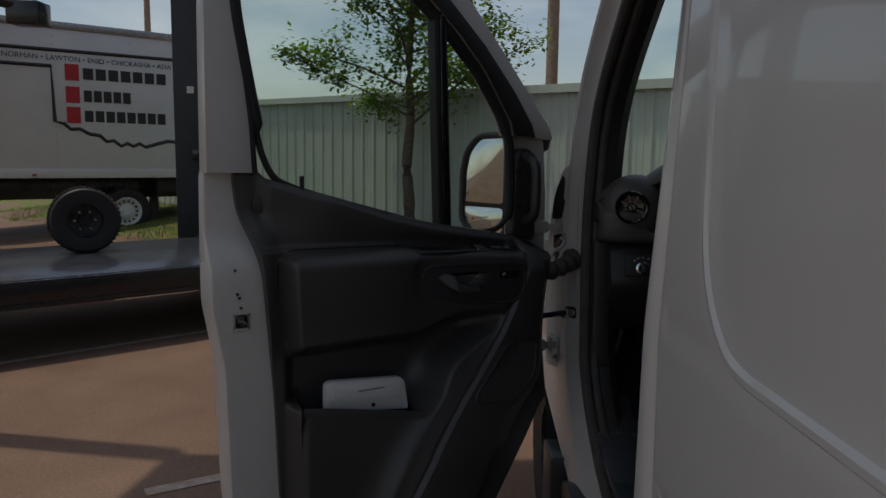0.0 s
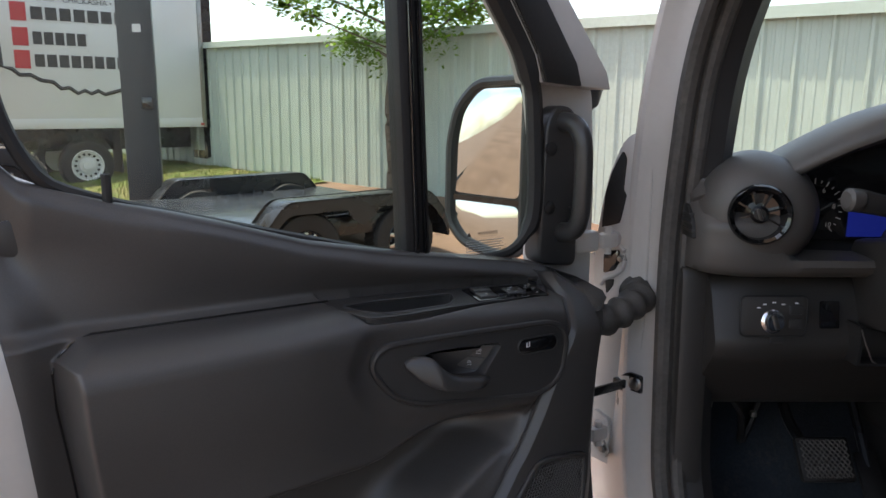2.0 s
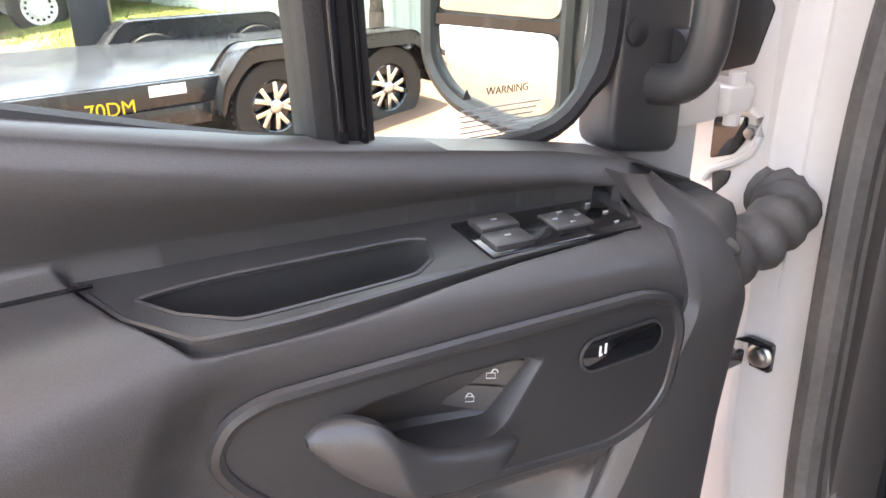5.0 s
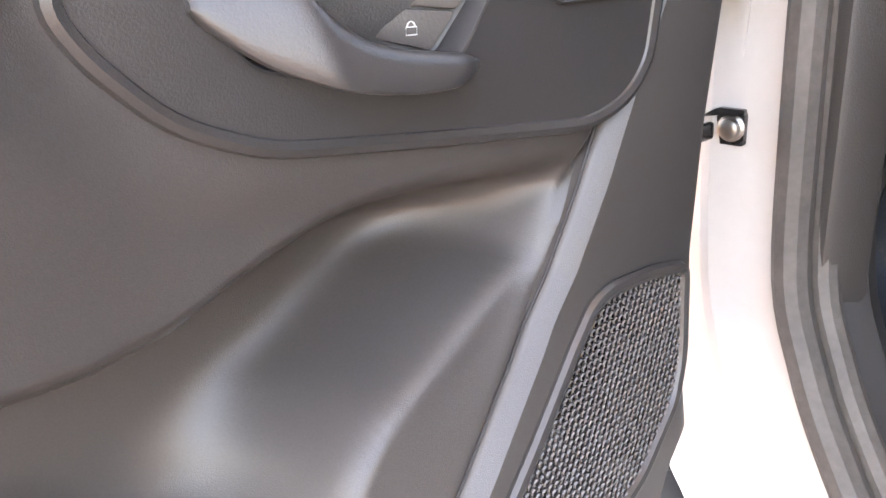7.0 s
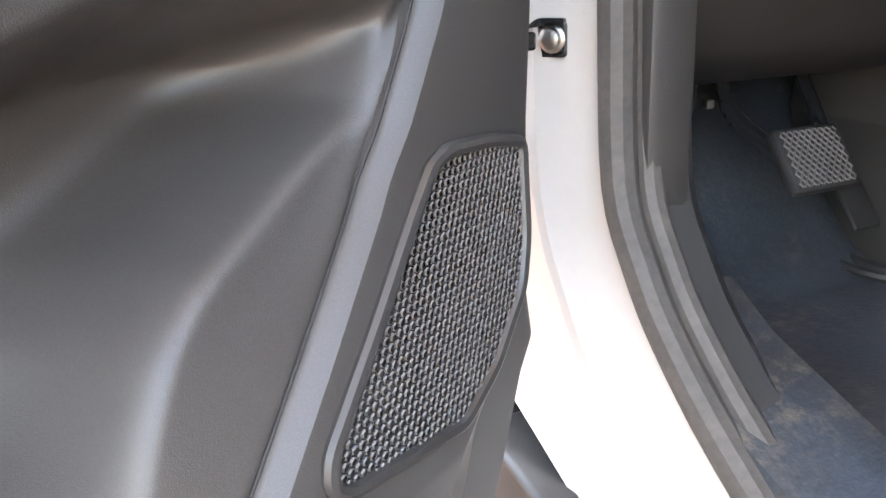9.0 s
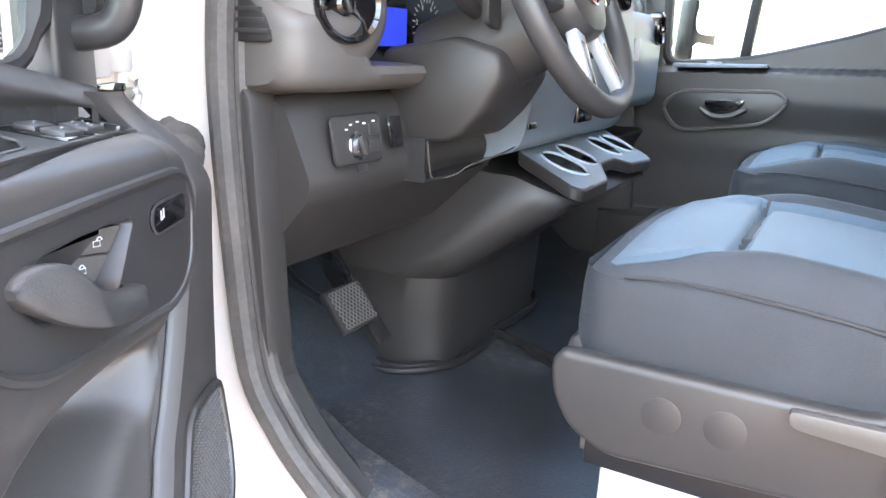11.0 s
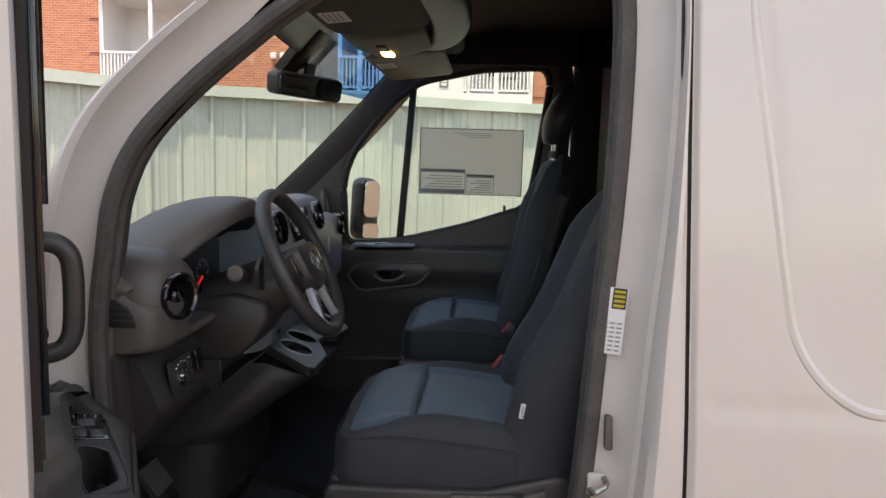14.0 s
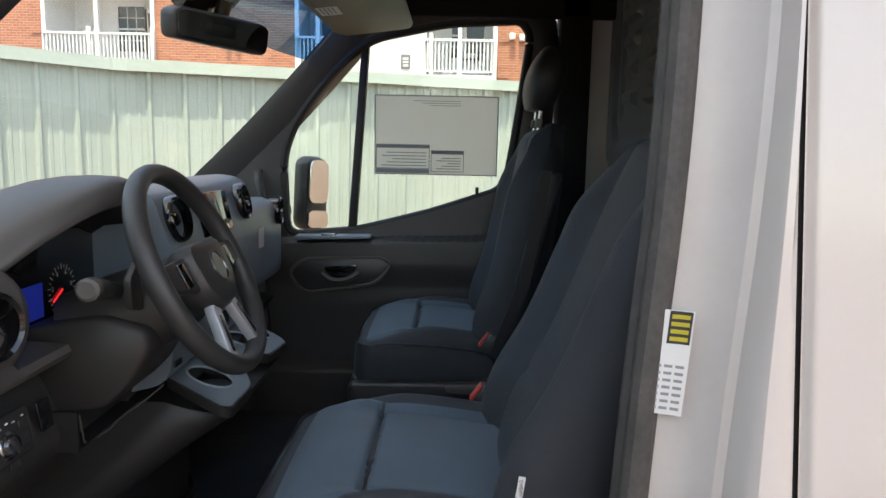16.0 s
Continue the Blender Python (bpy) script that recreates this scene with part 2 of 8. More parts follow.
# geometry helpers
def part(name, bm, material, parent=None, label="", angle=35, extra=()):
    me = bpy.data.meshes.new(name)
    bmesh.ops.recalc_face_normals(bm, faces=bm.faces)
    bm.to_mesh(me)
    bm.free()
    me.materials.append(material)
    for m in extra:
        me.materials.append(m)
    me.polygons.foreach_set("use_smooth", [True] * len(me.polygons))
    me.set_sharp_from_angle(angle=radians(angle))
    ob = new(name, me)
    if parent:
        ob.parent = parent
    if label:
        ob["label"] = label
    return ob


def thing(name, label, category, m=None, group="", kind=""):
    ob = new(name)
    ob.empty_display_size = 0.1
    if m is not None:
        ob.matrix_world = m
    return tagged(ob, label, category, group, kind)


def bevel(bm, w, seg=2, sharp=30):
    if w > 0:
        ed = [e for e in bm.edges if len(e.link_faces) == 2 and e.calc_face_angle(0) > radians(sharp)]
        bmesh.ops.bevel(bm, geom=ed, offset=w, segments=seg, profile=0.5, affect="EDGES", clamp_overlap=True)
    return bm


def box(x0, x1, y0, y1, z0, z1, bev=0.0, seg=2):
    bm = bmesh.new()
    bmesh.ops.create_cube(bm, size=1.0)
    for v in bm.verts:
        v.co = Vector(((x0 + x1) / 2 + v.co.x * (x1 - x0), (y0 + y1) / 2 + v.co.y * (y1 - y0), (z0 + z1) / 2 + v.co.z * (z1 - z0)))
    return bevel(bm, bev, seg)


def to3(a, b, d, plane):
    return (d, a, b) if plane == "yz" else (a, d, b) if plane == "xz" else (a, b, d)


def prism(poly, d0, d1, plane="xz", bev=0.0, seg=2):
    bm = bmesh.new()
    lo = [bm.verts.new(to3(a, b, d0, plane)) for a, b in poly]
    hi = [bm.verts.new(to3(a, b, d1, plane)) for a, b in poly]
    k = len(poly)
    bm.faces.new(lo)
    bm.faces.new(hi[::-1])
    for i in range(k):
        bm.faces.new((lo[i], hi[i], hi[(i + 1) % k], lo[(i + 1) % k]))
    bmesh.ops.recalc_face_normals(bm, faces=bm.faces)
    return bevel(bm, bev, seg)


def band(outer, inner, d0, d1, plane="xz", bev=0.0, closed=False):
    """A flat strip between two polylines of equal length, with thickness."""
    bm = bmesh.new()
    n = len(outer)
    o0 = [bm.verts.new(to3(a, b, d0, plane)) for a, b in outer]
    i0 = [bm.verts.new(to3(a, b, d0, plane)) for a, b in inner]
    o1 = [bm.verts.new(to3(a, b, d1, plane)) for a, b in outer]
    i1 = [bm.verts.new(to3(a, b, d1, plane)) for a, b in inner]
    for i in range(n if closed else n - 1):
        j = (i + 1) % n
        for q in ((o0[i], o0[j], i0[j], i0[i]), (o1[i], i1[i], i1[j], o1[j]), (o0[i], o1[i], o1[j], o0[j]), (i0[i], i0[j], i1[j], i1[i])):
            bm.faces.new(q)
    if not closed:
        bm.faces.new((o0[0], i0[0], i1[0], o1[0]))
        bm.faces.new((o0[-1], o1[-1], i1[-1], i0[-1]))
    bmesh.ops.recalc_face_normals(bm, faces=bm.faces)
    return bevel(bm, bev, 2)


def smooth_path(pts, k=6, closed=False):
    """Catmull-Rom through the points."""
    P = [Vector(p) for p in pts]
    n = len(P)
    out = []
    for i in range(n if closed else n - 1):
        p0, p1 = P[(i - 1) % n] if closed or i else P[0] * 2 - P[1], P[i]
        p2 = P[(i + 1) % n]
        p3 = P[(i + 2) % n] if closed or i + 2 < n else P[-1] * 2 - P[-2]
        for s in range(k):
            t = s / k
            out.append(0.5 * (2 * p1 + (p2 - p0) * t + (2 * p0 - 5 * p1 + 4 * p2 - p3) * t * t + (3 * p1 - p0 - 3 * p2 + p3) * t ** 3))
    if not closed:
        out.append(P[-1])
    return out


def tube(pts, r, seg=8, closed=False, squash=1.0, up=(0, 0, 1), caps=True):
    """A rod along points; r may be one radius or one for each point; squash flattens it across up."""
    bm = bmesh.new()
    P = [Vector(p) for p in pts]
    n = len(P)
    rings = []
    for i, p in enumerate(P):
        d = (P[(i + 1) % n] - P[i - 1]) if closed else (P[min(i + 1, n - 1)] - P[max(i - 1, 0)])
        d.normalize()
        a = Vector(up) - d * d.dot(Vector(up))
        if a.length < 1e-3:
            a = Vector((1, 0, 0)) - d * d.x
        a.normalize()
        b = d.cross(a)
        rad = r[i] if isinstance(r, (list, tuple)) else r
        rings.append([bm.verts.new(p + a * rad * squash * math.cos(2 * math.pi * k / seg) + b * rad * math.sin(2 * math.pi * k / seg)) for k in range(seg)])
    for i in range(n if closed else n - 1):
        A, B = rings[i], rings[(i + 1) % n]
        for k in range(seg):
            bm.faces.new((A[k], A[(k + 1) % seg], B[(k + 1) % seg], B[k]))
    if not closed and caps:
        bm.faces.new(rings[0][::-1])
        bm.faces.new(rings[-1])
    return bm


def loft(rings, closed=True, caps=True):
    """Skin over rings of equally many points."""
    bm = bmesh.new()
    R = [[bm.verts.new(p) for p in ring] for ring in rings]
    k = len(R[0])
    for A, B in zip(R, R[1:]):
        for i in range(k if closed else k - 1):
            bm.faces.new((A[i], A[(i + 1) % k], B[(i + 1) % k], B[i]))
    if caps and closed:
        bm.faces.new(R[0][::-1])
        bm.faces.new(R[-1])
    return bm


def grid(fn, u0, u1, nu, v0, v1, nv):
    """Surface fn(u, v); cells where fn gives None are left open."""
    bm = bmesh.new()
    V = []
    for i in range(nu + 1):
        row = []
        for j in range(nv + 1):
            p = fn(u0 + (u1 - u0) * i / nu, v0 + (v1 - v0) * j / nv)
            row.append(bm.verts.new(p) if p is not None else None)
        V.append(row)
    for i in range(nu):
        for j in range(nv):
            q = (V[i][j], V[i + 1][j], V[i + 1][j + 1], V[i][j + 1])
            if all(q):
                bm.faces.new(q)
    return bm


def lathe(profile, seg=24, m=None, caps=True):
    """Turn (radius, height) about z, then place by m."""
    bm = bmesh.new()
    R = []
    for r, h in profile:
        R.append([bm.verts.new((r * math.cos(2 * math.pi * k / seg), r * math.sin(2 * math.pi * k / seg), h)) for k in range(seg)])
    for A, B in zip(R, R[1:]):
        for k in range(seg):
            bm.faces.new((A[k], A[(k + 1) % seg], B[(k + 1) % seg], B[k]))
    if caps:
        bm.faces.new(R[0][::-1])
        bm.faces.new(R[-1])
    bmesh.ops.remove_doubles(bm, verts=bm.verts, dist=1e-6)
    if m is not None:
        bmesh.ops.transform(bm, matrix=m, verts=bm.verts)
    return bm


def join(*bms):
    out = bmesh.new()
    for b in bms:
        me = bpy.data.meshes.new("t")
        b.to_mesh(me)
        b.free()
        out.from_mesh(me)
        bpy.data.meshes.remove(me)
    return out


def moved(bm, m):
    bmesh.ops.transform(bm, matrix=m, verts=bm.verts)
    return bm


def axis_to(p, d):
    """The pose that puts local z along d at p."""
    return Matrix.Translation(p) @ Vector(d).to_track_quat("Z", "Y").to_matrix().to_4x4()


def sstep(a, b, x):
    t = min(1.0, max(0.0, (x - a) / (b - a)))
    return t * t * (3 - 2 * t)


def lerp_table(tab, x):
    """Piecewise linear through sorted (x, y) pairs."""
    if x <= tab[0][0]:
        return tab[0][1]
    for (a, p), (b, q) in zip(tab, tab[1:]):
        if x <= b:
            return p + (q - p) * (x - a) / (b - a)
    return tab[-1][1]


def rounded(poly, r, k=5):
    """Round the corners of a 2D polygon."""
    out = []
    n = len(poly)
    for i in range(n):
        p, a, b = Vector(poly[i]), Vector(poly[i - 1]), Vector(poly[(i + 1) % n])
        rr = min(r, (a - p).length * 0.45, (b - p).length * 0.45)
        s, e = p + (a - p).normalized() * rr, p + (b - p).normalized() * rr
        for j in range(k + 1):
            t = j / k
            q = s * (1 - t) ** 2 + p * 2 * t * (1 - t) + e * t * t
            out.append((q.x, q.y))
    return out


def inset_poly(poly, d):
    """Shrink a 2D polygon towards its inside."""
    n = len(poly)
    area = sum(poly[i][0] * poly[(i + 1) % n][1] - poly[(i + 1) % n][0] * poly[i][1] for i in range(n))
    sg = 1 if area > 0 else -1
    out = []
    for i in range(n):
        p, a, b = Vector(poly[i]), Vector(poly[i - 1]), Vector(poly[(i + 1) % n])
        d1, d2 = (p - a).normalized(), (b - p).normalized()
        nn = Vector((-(d1.y + d2.y), d1.x + d2.x))
        if nn.length < 1e-6:
            nn = Vector((-d1.y, d1.x))
        nn.normalize()
        c = max(0.4, nn.dot(Vector((-d1.y, d1.x))))
        q = p + nn * sg * d / c
        out.append((q.x, q.y))
    return out


def text_bm(body, size, m, depth=0.002, align="LEFT"):
    """Words in the built-in font as a mesh, reading along local x with local y up."""
    cu = bpy.data.curves.new("t", "FONT")
    cu.body, cu.size, cu.extrude, cu.align_x = body, size, depth / 2, align
    ob = bpy.data.objects.new("t", cu)
    scene.collection.objects.link(ob)
    dg = bpy.context.evaluated_depsgraph_get()
    me = bpy.data.meshes.new_from_object(ob.evaluated_get(dg))
    bm = bmesh.new()
    bm.from_mesh(me)
    bpy.data.objects.remove(ob)
    bpy.data.curves.remove(cu)
    bpy.data.meshes.remove(me)
    return moved(bm, m)


def in_poly(poly, x, y):
    c = False
    for i in range(len(poly)):
        (x0, y0), (x1, y1) = poly[i], poly[i - 1]
        if (y0 > y) != (y1 > y) and x < (x1 - x0) * (y - y0) / (y1 - y0) + x0:
            c = not c
    return c

# ---- the yard ----
FC, FL = Vector((6.2, 4.6)), Vector((-3.95, 15.3))  # fence corner and a point far along it
F1 = (FL - FC).normalized()
F2 = Vector((1.63, -3.76)).normalized()


def berm(x, y):
    """Height of the ground: the strip before the fence rises a little."""
    p = Vector((x, y)) - FC
    n = Vector((-F1.y, F1.x))
    d = p.dot(n) if p.dot(n) > 0 else -p.dot(n)
    side = p.dot(F1)
    return 0.34 * (1 - sstep(0.3, 4.2, d)) * sstep(2.5, 8.0, side)


def ground_fn(u, v):
    # finer near the van, far out to the horizon
    x = math.copysign(abs(u) ** 3 * 400 + abs(u) * 14, u)
    y = math.copysign(abs(v) ** 3 * 400 + abs(v) * 20, v)
    return (x, y, berm(x, y))


tagged(part("ground", grid(ground_fn, -1, 1, 120, -1, 1, 140), CONC), "reddish brown stained concrete yard", "ground", kind="structure")
FN = Vector((-F1.y, F1.x))
if FN.dot(Vector((0, 0)) - FC) < 0:
    FN = -FN


def grass_fn(s, d):
    p = FC + F1 * s + FN * (d + 0.25 * math.sin(s * 1.7) * sstep(0.5, 3, d) + 0.1 * math.sin(s * 4.1))
    return (p.x, p.y, berm(p.x, p.y) + 0.012 + 0.02 * noise.noise((p.x * 3, p.y * 3, 0)))


tagged(part("lawn", grid(grass_fn, 11.2, 30, 90, 0.05, 3.4, 24), GRASSM), "strip of green and dry grass below the fence", "grass", kind="structure")
# blades of grass
gb = bmesh.new()
rg = random.Random(5)
for _ in range(9000):
    s, d = rg.uniform(11.3, 22), rg.uniform(0.1, 3.3)
    x, y, z = grass_fn(s, d)
    a, h, w = rg.uniform(0, 6.28), rg.uniform(0.03, 0.09), 0.006
    c, q = math.cos(a) * w, math.sin(a) * w
    gb.faces.new([gb.verts.new(p) for p in ((x - c, y - q, z), (x + c, y + q, z), (x + rg.uniform(-.03, .03), y + rg.uniform(-.03, .03), z + h))])
tagged(part("grass", gb, GRASSM), "short green grass blades on the strip by the fence", "grass", kind="stuff")
# joint lines and painted line on the slab
for k, (a, b, w, m, lab) in enumerate((((-3.6, 4.95), (-1.7, 6.7), 0.07, WHITEP, "worn white painted line on concrete"), ((-1.35, 3.2), (2.0, 5.2), 0.08, WHITEP, "worn white painted line on concrete"))):
    a, b = Vector(a), Vector(b)
    d = (b - a).normalized()
    n = Vector((-d.y, d.x)) * w / 2
    bm = bmesh.new()
    steps = 24
    top = [[bm.verts.new((*(a + (b - a) * i / steps + n * sg * (1 + 0.12 * noise.noise((i * 1.3, sg * 5, k))))[:], 0.004)) for sg in (-1, 1)] for i in range(steps + 1)]
    for i in range(steps):
        bm.faces.new((top[i][0], top[i + 1][0], top[i + 1][1], top[i][1]))
    tagged(part("painted_line", bm, mat("worn_line_paint", (0.42, 0.37, 0.32), 0.8, var=0.3, scale=14, col2=(0.30, 0.22, 0.17)) if k == 0 else bpy.data.materials["worn_line_paint"]), lab, "line", kind="structure")


# ---- fence ----
def fence_top(s):
    return 2.34 + 0.34 * max(0.0, min(1.5, s / 14.75))


RIB = 0.305


def rib_profile():
    """One panel pitch: (along, depth)."""
    p = [(0.0, 0.032), (0.012, 0.032), (0.034, 0.0)]
    for c in (0.125, 0.215):
        p += [(c - 0.020, 0.0), (c - 0.012, 0.006), (c + 0.012, 0.006), (c + 0.020, 0.0)]
    return p + [(0.271, 0.0), (0.293, 0.032)]


def fence_run(origin, d, length, name, tops, wave):
    nrm = Vector((-d.y, d.x))
    if nrm.dot(-origin) < 0:
        nrm = -nrm
    root = tagged(new(name), "tall pale green corrugated metal fence", "fence", kind="structure")
    prof = rib_profile()
    count = int(length / (RIB * 3))
    for c in range(count):
        bm = bmesh.new()
        cols = []
        for r in range(3):
            cols += [((c * 3 + r) * RIB + a, h) for a, h in prof]
        cols.append(((c * 3 + 3) * RIB, 0.032))
        rows = 8
        V = []
        for s, h in cols:
            col = []
            for j in range(rows + 1):
                f = j / rows
                z = -0.15 + (tops(s) + 0.13) * f
                off = h + wave(s, f)
                p = origin + d * s + nrm * off
                col.append(bm.verts.new((p.x, p.y, z)))
            V.append(col)
        for A, B in zip(V, V[1:]):
            for j in range(rows):
                bm.faces.new((A[j], B[j], B[j + 1], A[j + 1]))
        part("panel", bm, FENCEM, root, angle=12)
    # top cap: an angle that stands proud of the ribs
    k = int(length / 0.6)
    rings = []
    for i in range(k + 1):
        s = length * i / k
        t, w = tops(s), wave(s, 1.0)
        q = [(-0.03, t - 0.05), (-0.03, t + 0.012), (0.086, t + 0.012), (0.090, t - 0.095), (0.084, t - 0.095), (0.080, t - 0.0)]
        rings.append([(*(origin + d * s + nrm * (a + w))[:], z) for a, z in q])
    part("cap", loft(rings), FENCEM, root, angle=20)
    return root


fence_run(FC, F1, 24.0, "fence_1", fence_top, lambda s, f: 0.012 * math.sin(s * 0.9) * f)
fence_run(FC, F2, 13.0, "fence_2", lambda s: 2.34, lambda s, f: 0.10 * f * f * sstep(1.6, 2.2, s) * (1 - sstep(2.4, 3.4, s)) + 0.015 * math.sin(s * 2.1) * f)

# ---- apartment building beyond the fence ----
BX = 22.0
bld = thing("apartment_building", "orange brick apartment building with white balconies", "building", pose(BX, 0, 0))


def bld_box(name, y0, y1, z0, z1, d0, d1, m, parent=None, label="", bev=0.0):
    return part(name, box(d0, d1, y0, y1, z0, z1, bev), m, parent or bld, label)


def bricked():
    m = bpy.data.materials.new("orange_brick_courses")
    m.use_nodes = True
    n, l = m.node_tree.nodes, m.node_tree.links
    tc, sep, comb, b = n.new("ShaderNodeTexCoord"), n.new("ShaderNodeSeparateXYZ"), n.new("ShaderNodeCombineXYZ"), n.new("ShaderNodeTexBrick")
    l.new(tc.outputs["Object"], sep.inputs[0])
    l.new(sep.outputs["Y"], comb.inputs["X"])
    l.new(sep.outputs["Z"], comb.inputs["Y"])
    l.new(comb.outputs[0], b.inputs["Vector"])
    b.inputs["Scale"].default_value = 1.0
    b.inputs["Brick Width"].default_value, b.inputs["Row Height"].default_value, b.inputs["Mortar Size"].default_value = 0.22, 0.075, 0.006
    b.inputs["Color1"].default_value, b.inputs["Color2"].default_value, b.inputs["Mortar"].default_value = (0.44, 0.17, 0.095, 1), (0.34, 0.12, 0.07, 1), (0.48, 0.36, 0.28, 1)
    p = n["Principled BSDF"]
    p.inputs["Roughness"].default_value = 0.88
    l.new(b.outputs["Color"], p.inputs["Base Color"])
    bp = n.new("ShaderNodeBump")
    bp.inputs["Strength"].default_value, bp.inputs["Distance"].default_value = 0.5, 0.01
    bp.invert = True
    l.new(b.outputs["Fac"], bp.inputs["Height"])
    l.new(bp.outputs["Normal"], p.inputs["Normal"])
    return m


BRICKS = bricked()


def window_unit(y, z, w, h, x, parent=None):
    """A sash window with frame, muntins and dark panes."""
    fr = join(box(x - 0.06, x + 0.02, y - w / 2 - 0.07, y + w / 2 + 0.07, z + h, z + h + 0.08), box(x - 0.06, x + 0.02, y - w / 2 - 0.07, y + w / 2 + 0.07, z - 0.08, z),
              box(x - 0.06, x + 0.02, y - w / 2 - 0.07, y - w / 2, z, z + h), box(x - 0.06, x + 0.02, y + w / 2, y + w / 2 + 0.07, z, z + h),
              box(x - 0.045, x + 0.01, y - w / 2, y + w / 2, z + h / 2 - 0.03, z + h / 2 + 0.03),
              *[box(x - 0.035, x, y - w / 2 + w * k / 3 - 0.012, y - w / 2 + w * k / 3 + 0.012, z, z + h) for k in (1, 2)],
              *[box(x - 0.034, x - 0.001, y - w / 2, y + w / 2, z + h * k / 4 - 0.012, z + h * k / 4 + 0.012) for k in (1, 3)])
    win = part("window", fr, SIDING, parent or bld)
    part("pane", box(x - 0.02, x - 0.005, y - w / 2, y + w / 2, z, z + h), DARKWIN, win)


def railing(y0, y1, z, x, parent=None):
    n = max(2, int((y1 - y0) / 0.11))
    r = part("railing", join(box(x - 0.04, x + 0.04, y0, y1, z + 0.98, z + 1.05), box(x - 0.03, x + 0.03, y0, y1, z + 0.08, z + 0.14)), SIDING, parent or bld)
    for k in range(n + 1):
        y = y0 + (y1 - y0) * k / n
        part("baluster", box(x - 0.018, x + 0.018, y - 0.022, y + 0.022, z + 0.14, z + 0.98), SIDING, r)
    for k in range(int((y1 - y0) / 1.9) + 1):
        y = min(y1, y0 + 1.9 * k)
        part("post", box(x - 0.055, x + 0.055, y - 0.055, y + 0.055, z, z + 1.2, 0.01), SIDING, r)


def facade():
    """Brick fields, white siding and recessed balcony bays."""
    bays = [(10.47, 13.85), (0.29, 2.5), (4.9, 6.3)]
    for a, b in ((13.85, 24.0), (6.3, 10.47), (-22.0, 0.29)):
        bld_box("brick_wall", a, b, 0, 10.0, 0, 0.35, BRICKS)
        for k in range(9):
            y = a if a > -20 else b - 0.4
            bld_box("quoin", y + 0.01, y + 0.36, 0.5 + k * 1.05, 0.95 + k * 1.05, -0.03, 0.0, BRICKS)
    bld_box("siding_wall", 2.5, 4.9, 0, 10.0, 0.0, 0.3, SIDING)
    for k in range(52):
        bld_box("siding_board", 2.52, 4.88, 0.2 + k * 0.18, 0.372 + k * 0.18, -0.014, 0.0, SIDING)
    bld_box("bay_sign", 2.86, 3.14, 3.86, 4.28, -0.03, -0.015, BULKM)
    for z in (3.93, 4.03, 4.13):
        bld_box("sign_bar", 2.92, 3.08, z, z + 0.06, -0.036, -0.03, SIDING)
    for a, b in bays:
        for st in range(3):
            z = 0.75 + st * 2.95
            bld_box("balcony_floor", a, b, z - 0.28, z, -0.2, 1.9, SIDING)
            railing(a + 0.05, b - 0.05, z, -0.1)
            window_unit(a + (b - a) * 0.42, z + 0.7, 0.85, 1.4, 1.74)
            d = part("door", box(1.68, 1.75, a + 0.2, a + 1.0, z, z + 2.05, 0.01), SIDING, bld)
            part("pane", box(1.66, 1.69, a + 0.32, a + 0.88, z + 0.85, z + 1.9), DARKWIN, d)
        bld_box("back_wall", a, b, 0, 10.0, 1.75, 1.95, SIDING)
        bld_box("side_wall", a, a + 0.12, 0, 10.0, -0.05, 1.75, SIDING)
        bld_box("side_wall", b - 0.12, b, 0, 10.0, -0.05, 1.75, SIDING)
        bld_box("balcony_post", (a + b) / 2 - 0.06, (a + b) / 2 + 0.06, 0, 10.0, -0.16, -0.04, SIDING)
    bld_box("roof", -22.5, 24.5, 10.0, 10.4, -0.6, 9.0, REDROOF)
    bld_box("rear_wall", -22, 24, 0, 10.0, 8.0, 8.3, BRICKS)
    for y, z in ((-0.15, 4.75), (-0.45, 4.72), (8.3, 4.6), (8.0, 4.6)):
        bld_box("wall_lamp", y - 0.09, y + 0.09, z, z + 0.2, -0.16, 0.0, SIDING, bev=0.03)
    window_unit(-1.6, 4.6, 0.9, 1.5, -0.01)
    window_unit(16.5, 4.6, 0.9, 1.5, -0.01)


facade()

# ---- red-roofed shed far behind the fence ----
shed = thing("storage_shed", "long low building with a red metal roof", "building", pose(-13, 40, 0, 0, 0, 30))
part("roof", prism([(-4, 3.3), (4, 3.3), (0, 4.7)], -10, 14, "yz", 0.02), REDROOF, shed)
part("wall", box(-9.7, 13.7, -3.7, 3.7, 0, 3.3), SIDING, shed)

# ---- poles and wires ----
def pole(name, x, y, h, r, arms, label):
    p = thing(name, label, "pole", pose(x, y, 0))
    part("shaft", tube([(0, 0, -0.3), (0, 0, h * 0.5), (0, 0, h)], [r, r * 0.93, r * 0.82], 12), WOODP, p)
    for z, w in arms:
        part("crossarm", box(-w / 2, w / 2, -0.06, 0.06, z, z + 0.12, 0.01), WOODP, p)
        for k in (-0.45, -0.2, 0.2, 0.45):
            part("insulator", lathe([(0.03, 0), (0.06, 0.03), (0.03, 0.09), (0.05, 0.13), (0.0, 0.16)], 8, Matrix.Translation((k * w, 0, z + 0.12))), STEEL, p)
    return p


pole("utility_pole", 2.45, 17.0, 9.0, 0.145, [(8.3, 2.2)], "tall weathered wooden utility pole behind the fence")
pole("utility_pole", 24.2, 43.0, 9.0, 0.14, [(8.2, 2.4)], "distant wooden utility pole with a crossarm")
pole("utility_pole", -14.0, 35.5, 11.5, 0.16, [(8.9, 1.6)], "distant wooden utility pole with a crossarm")


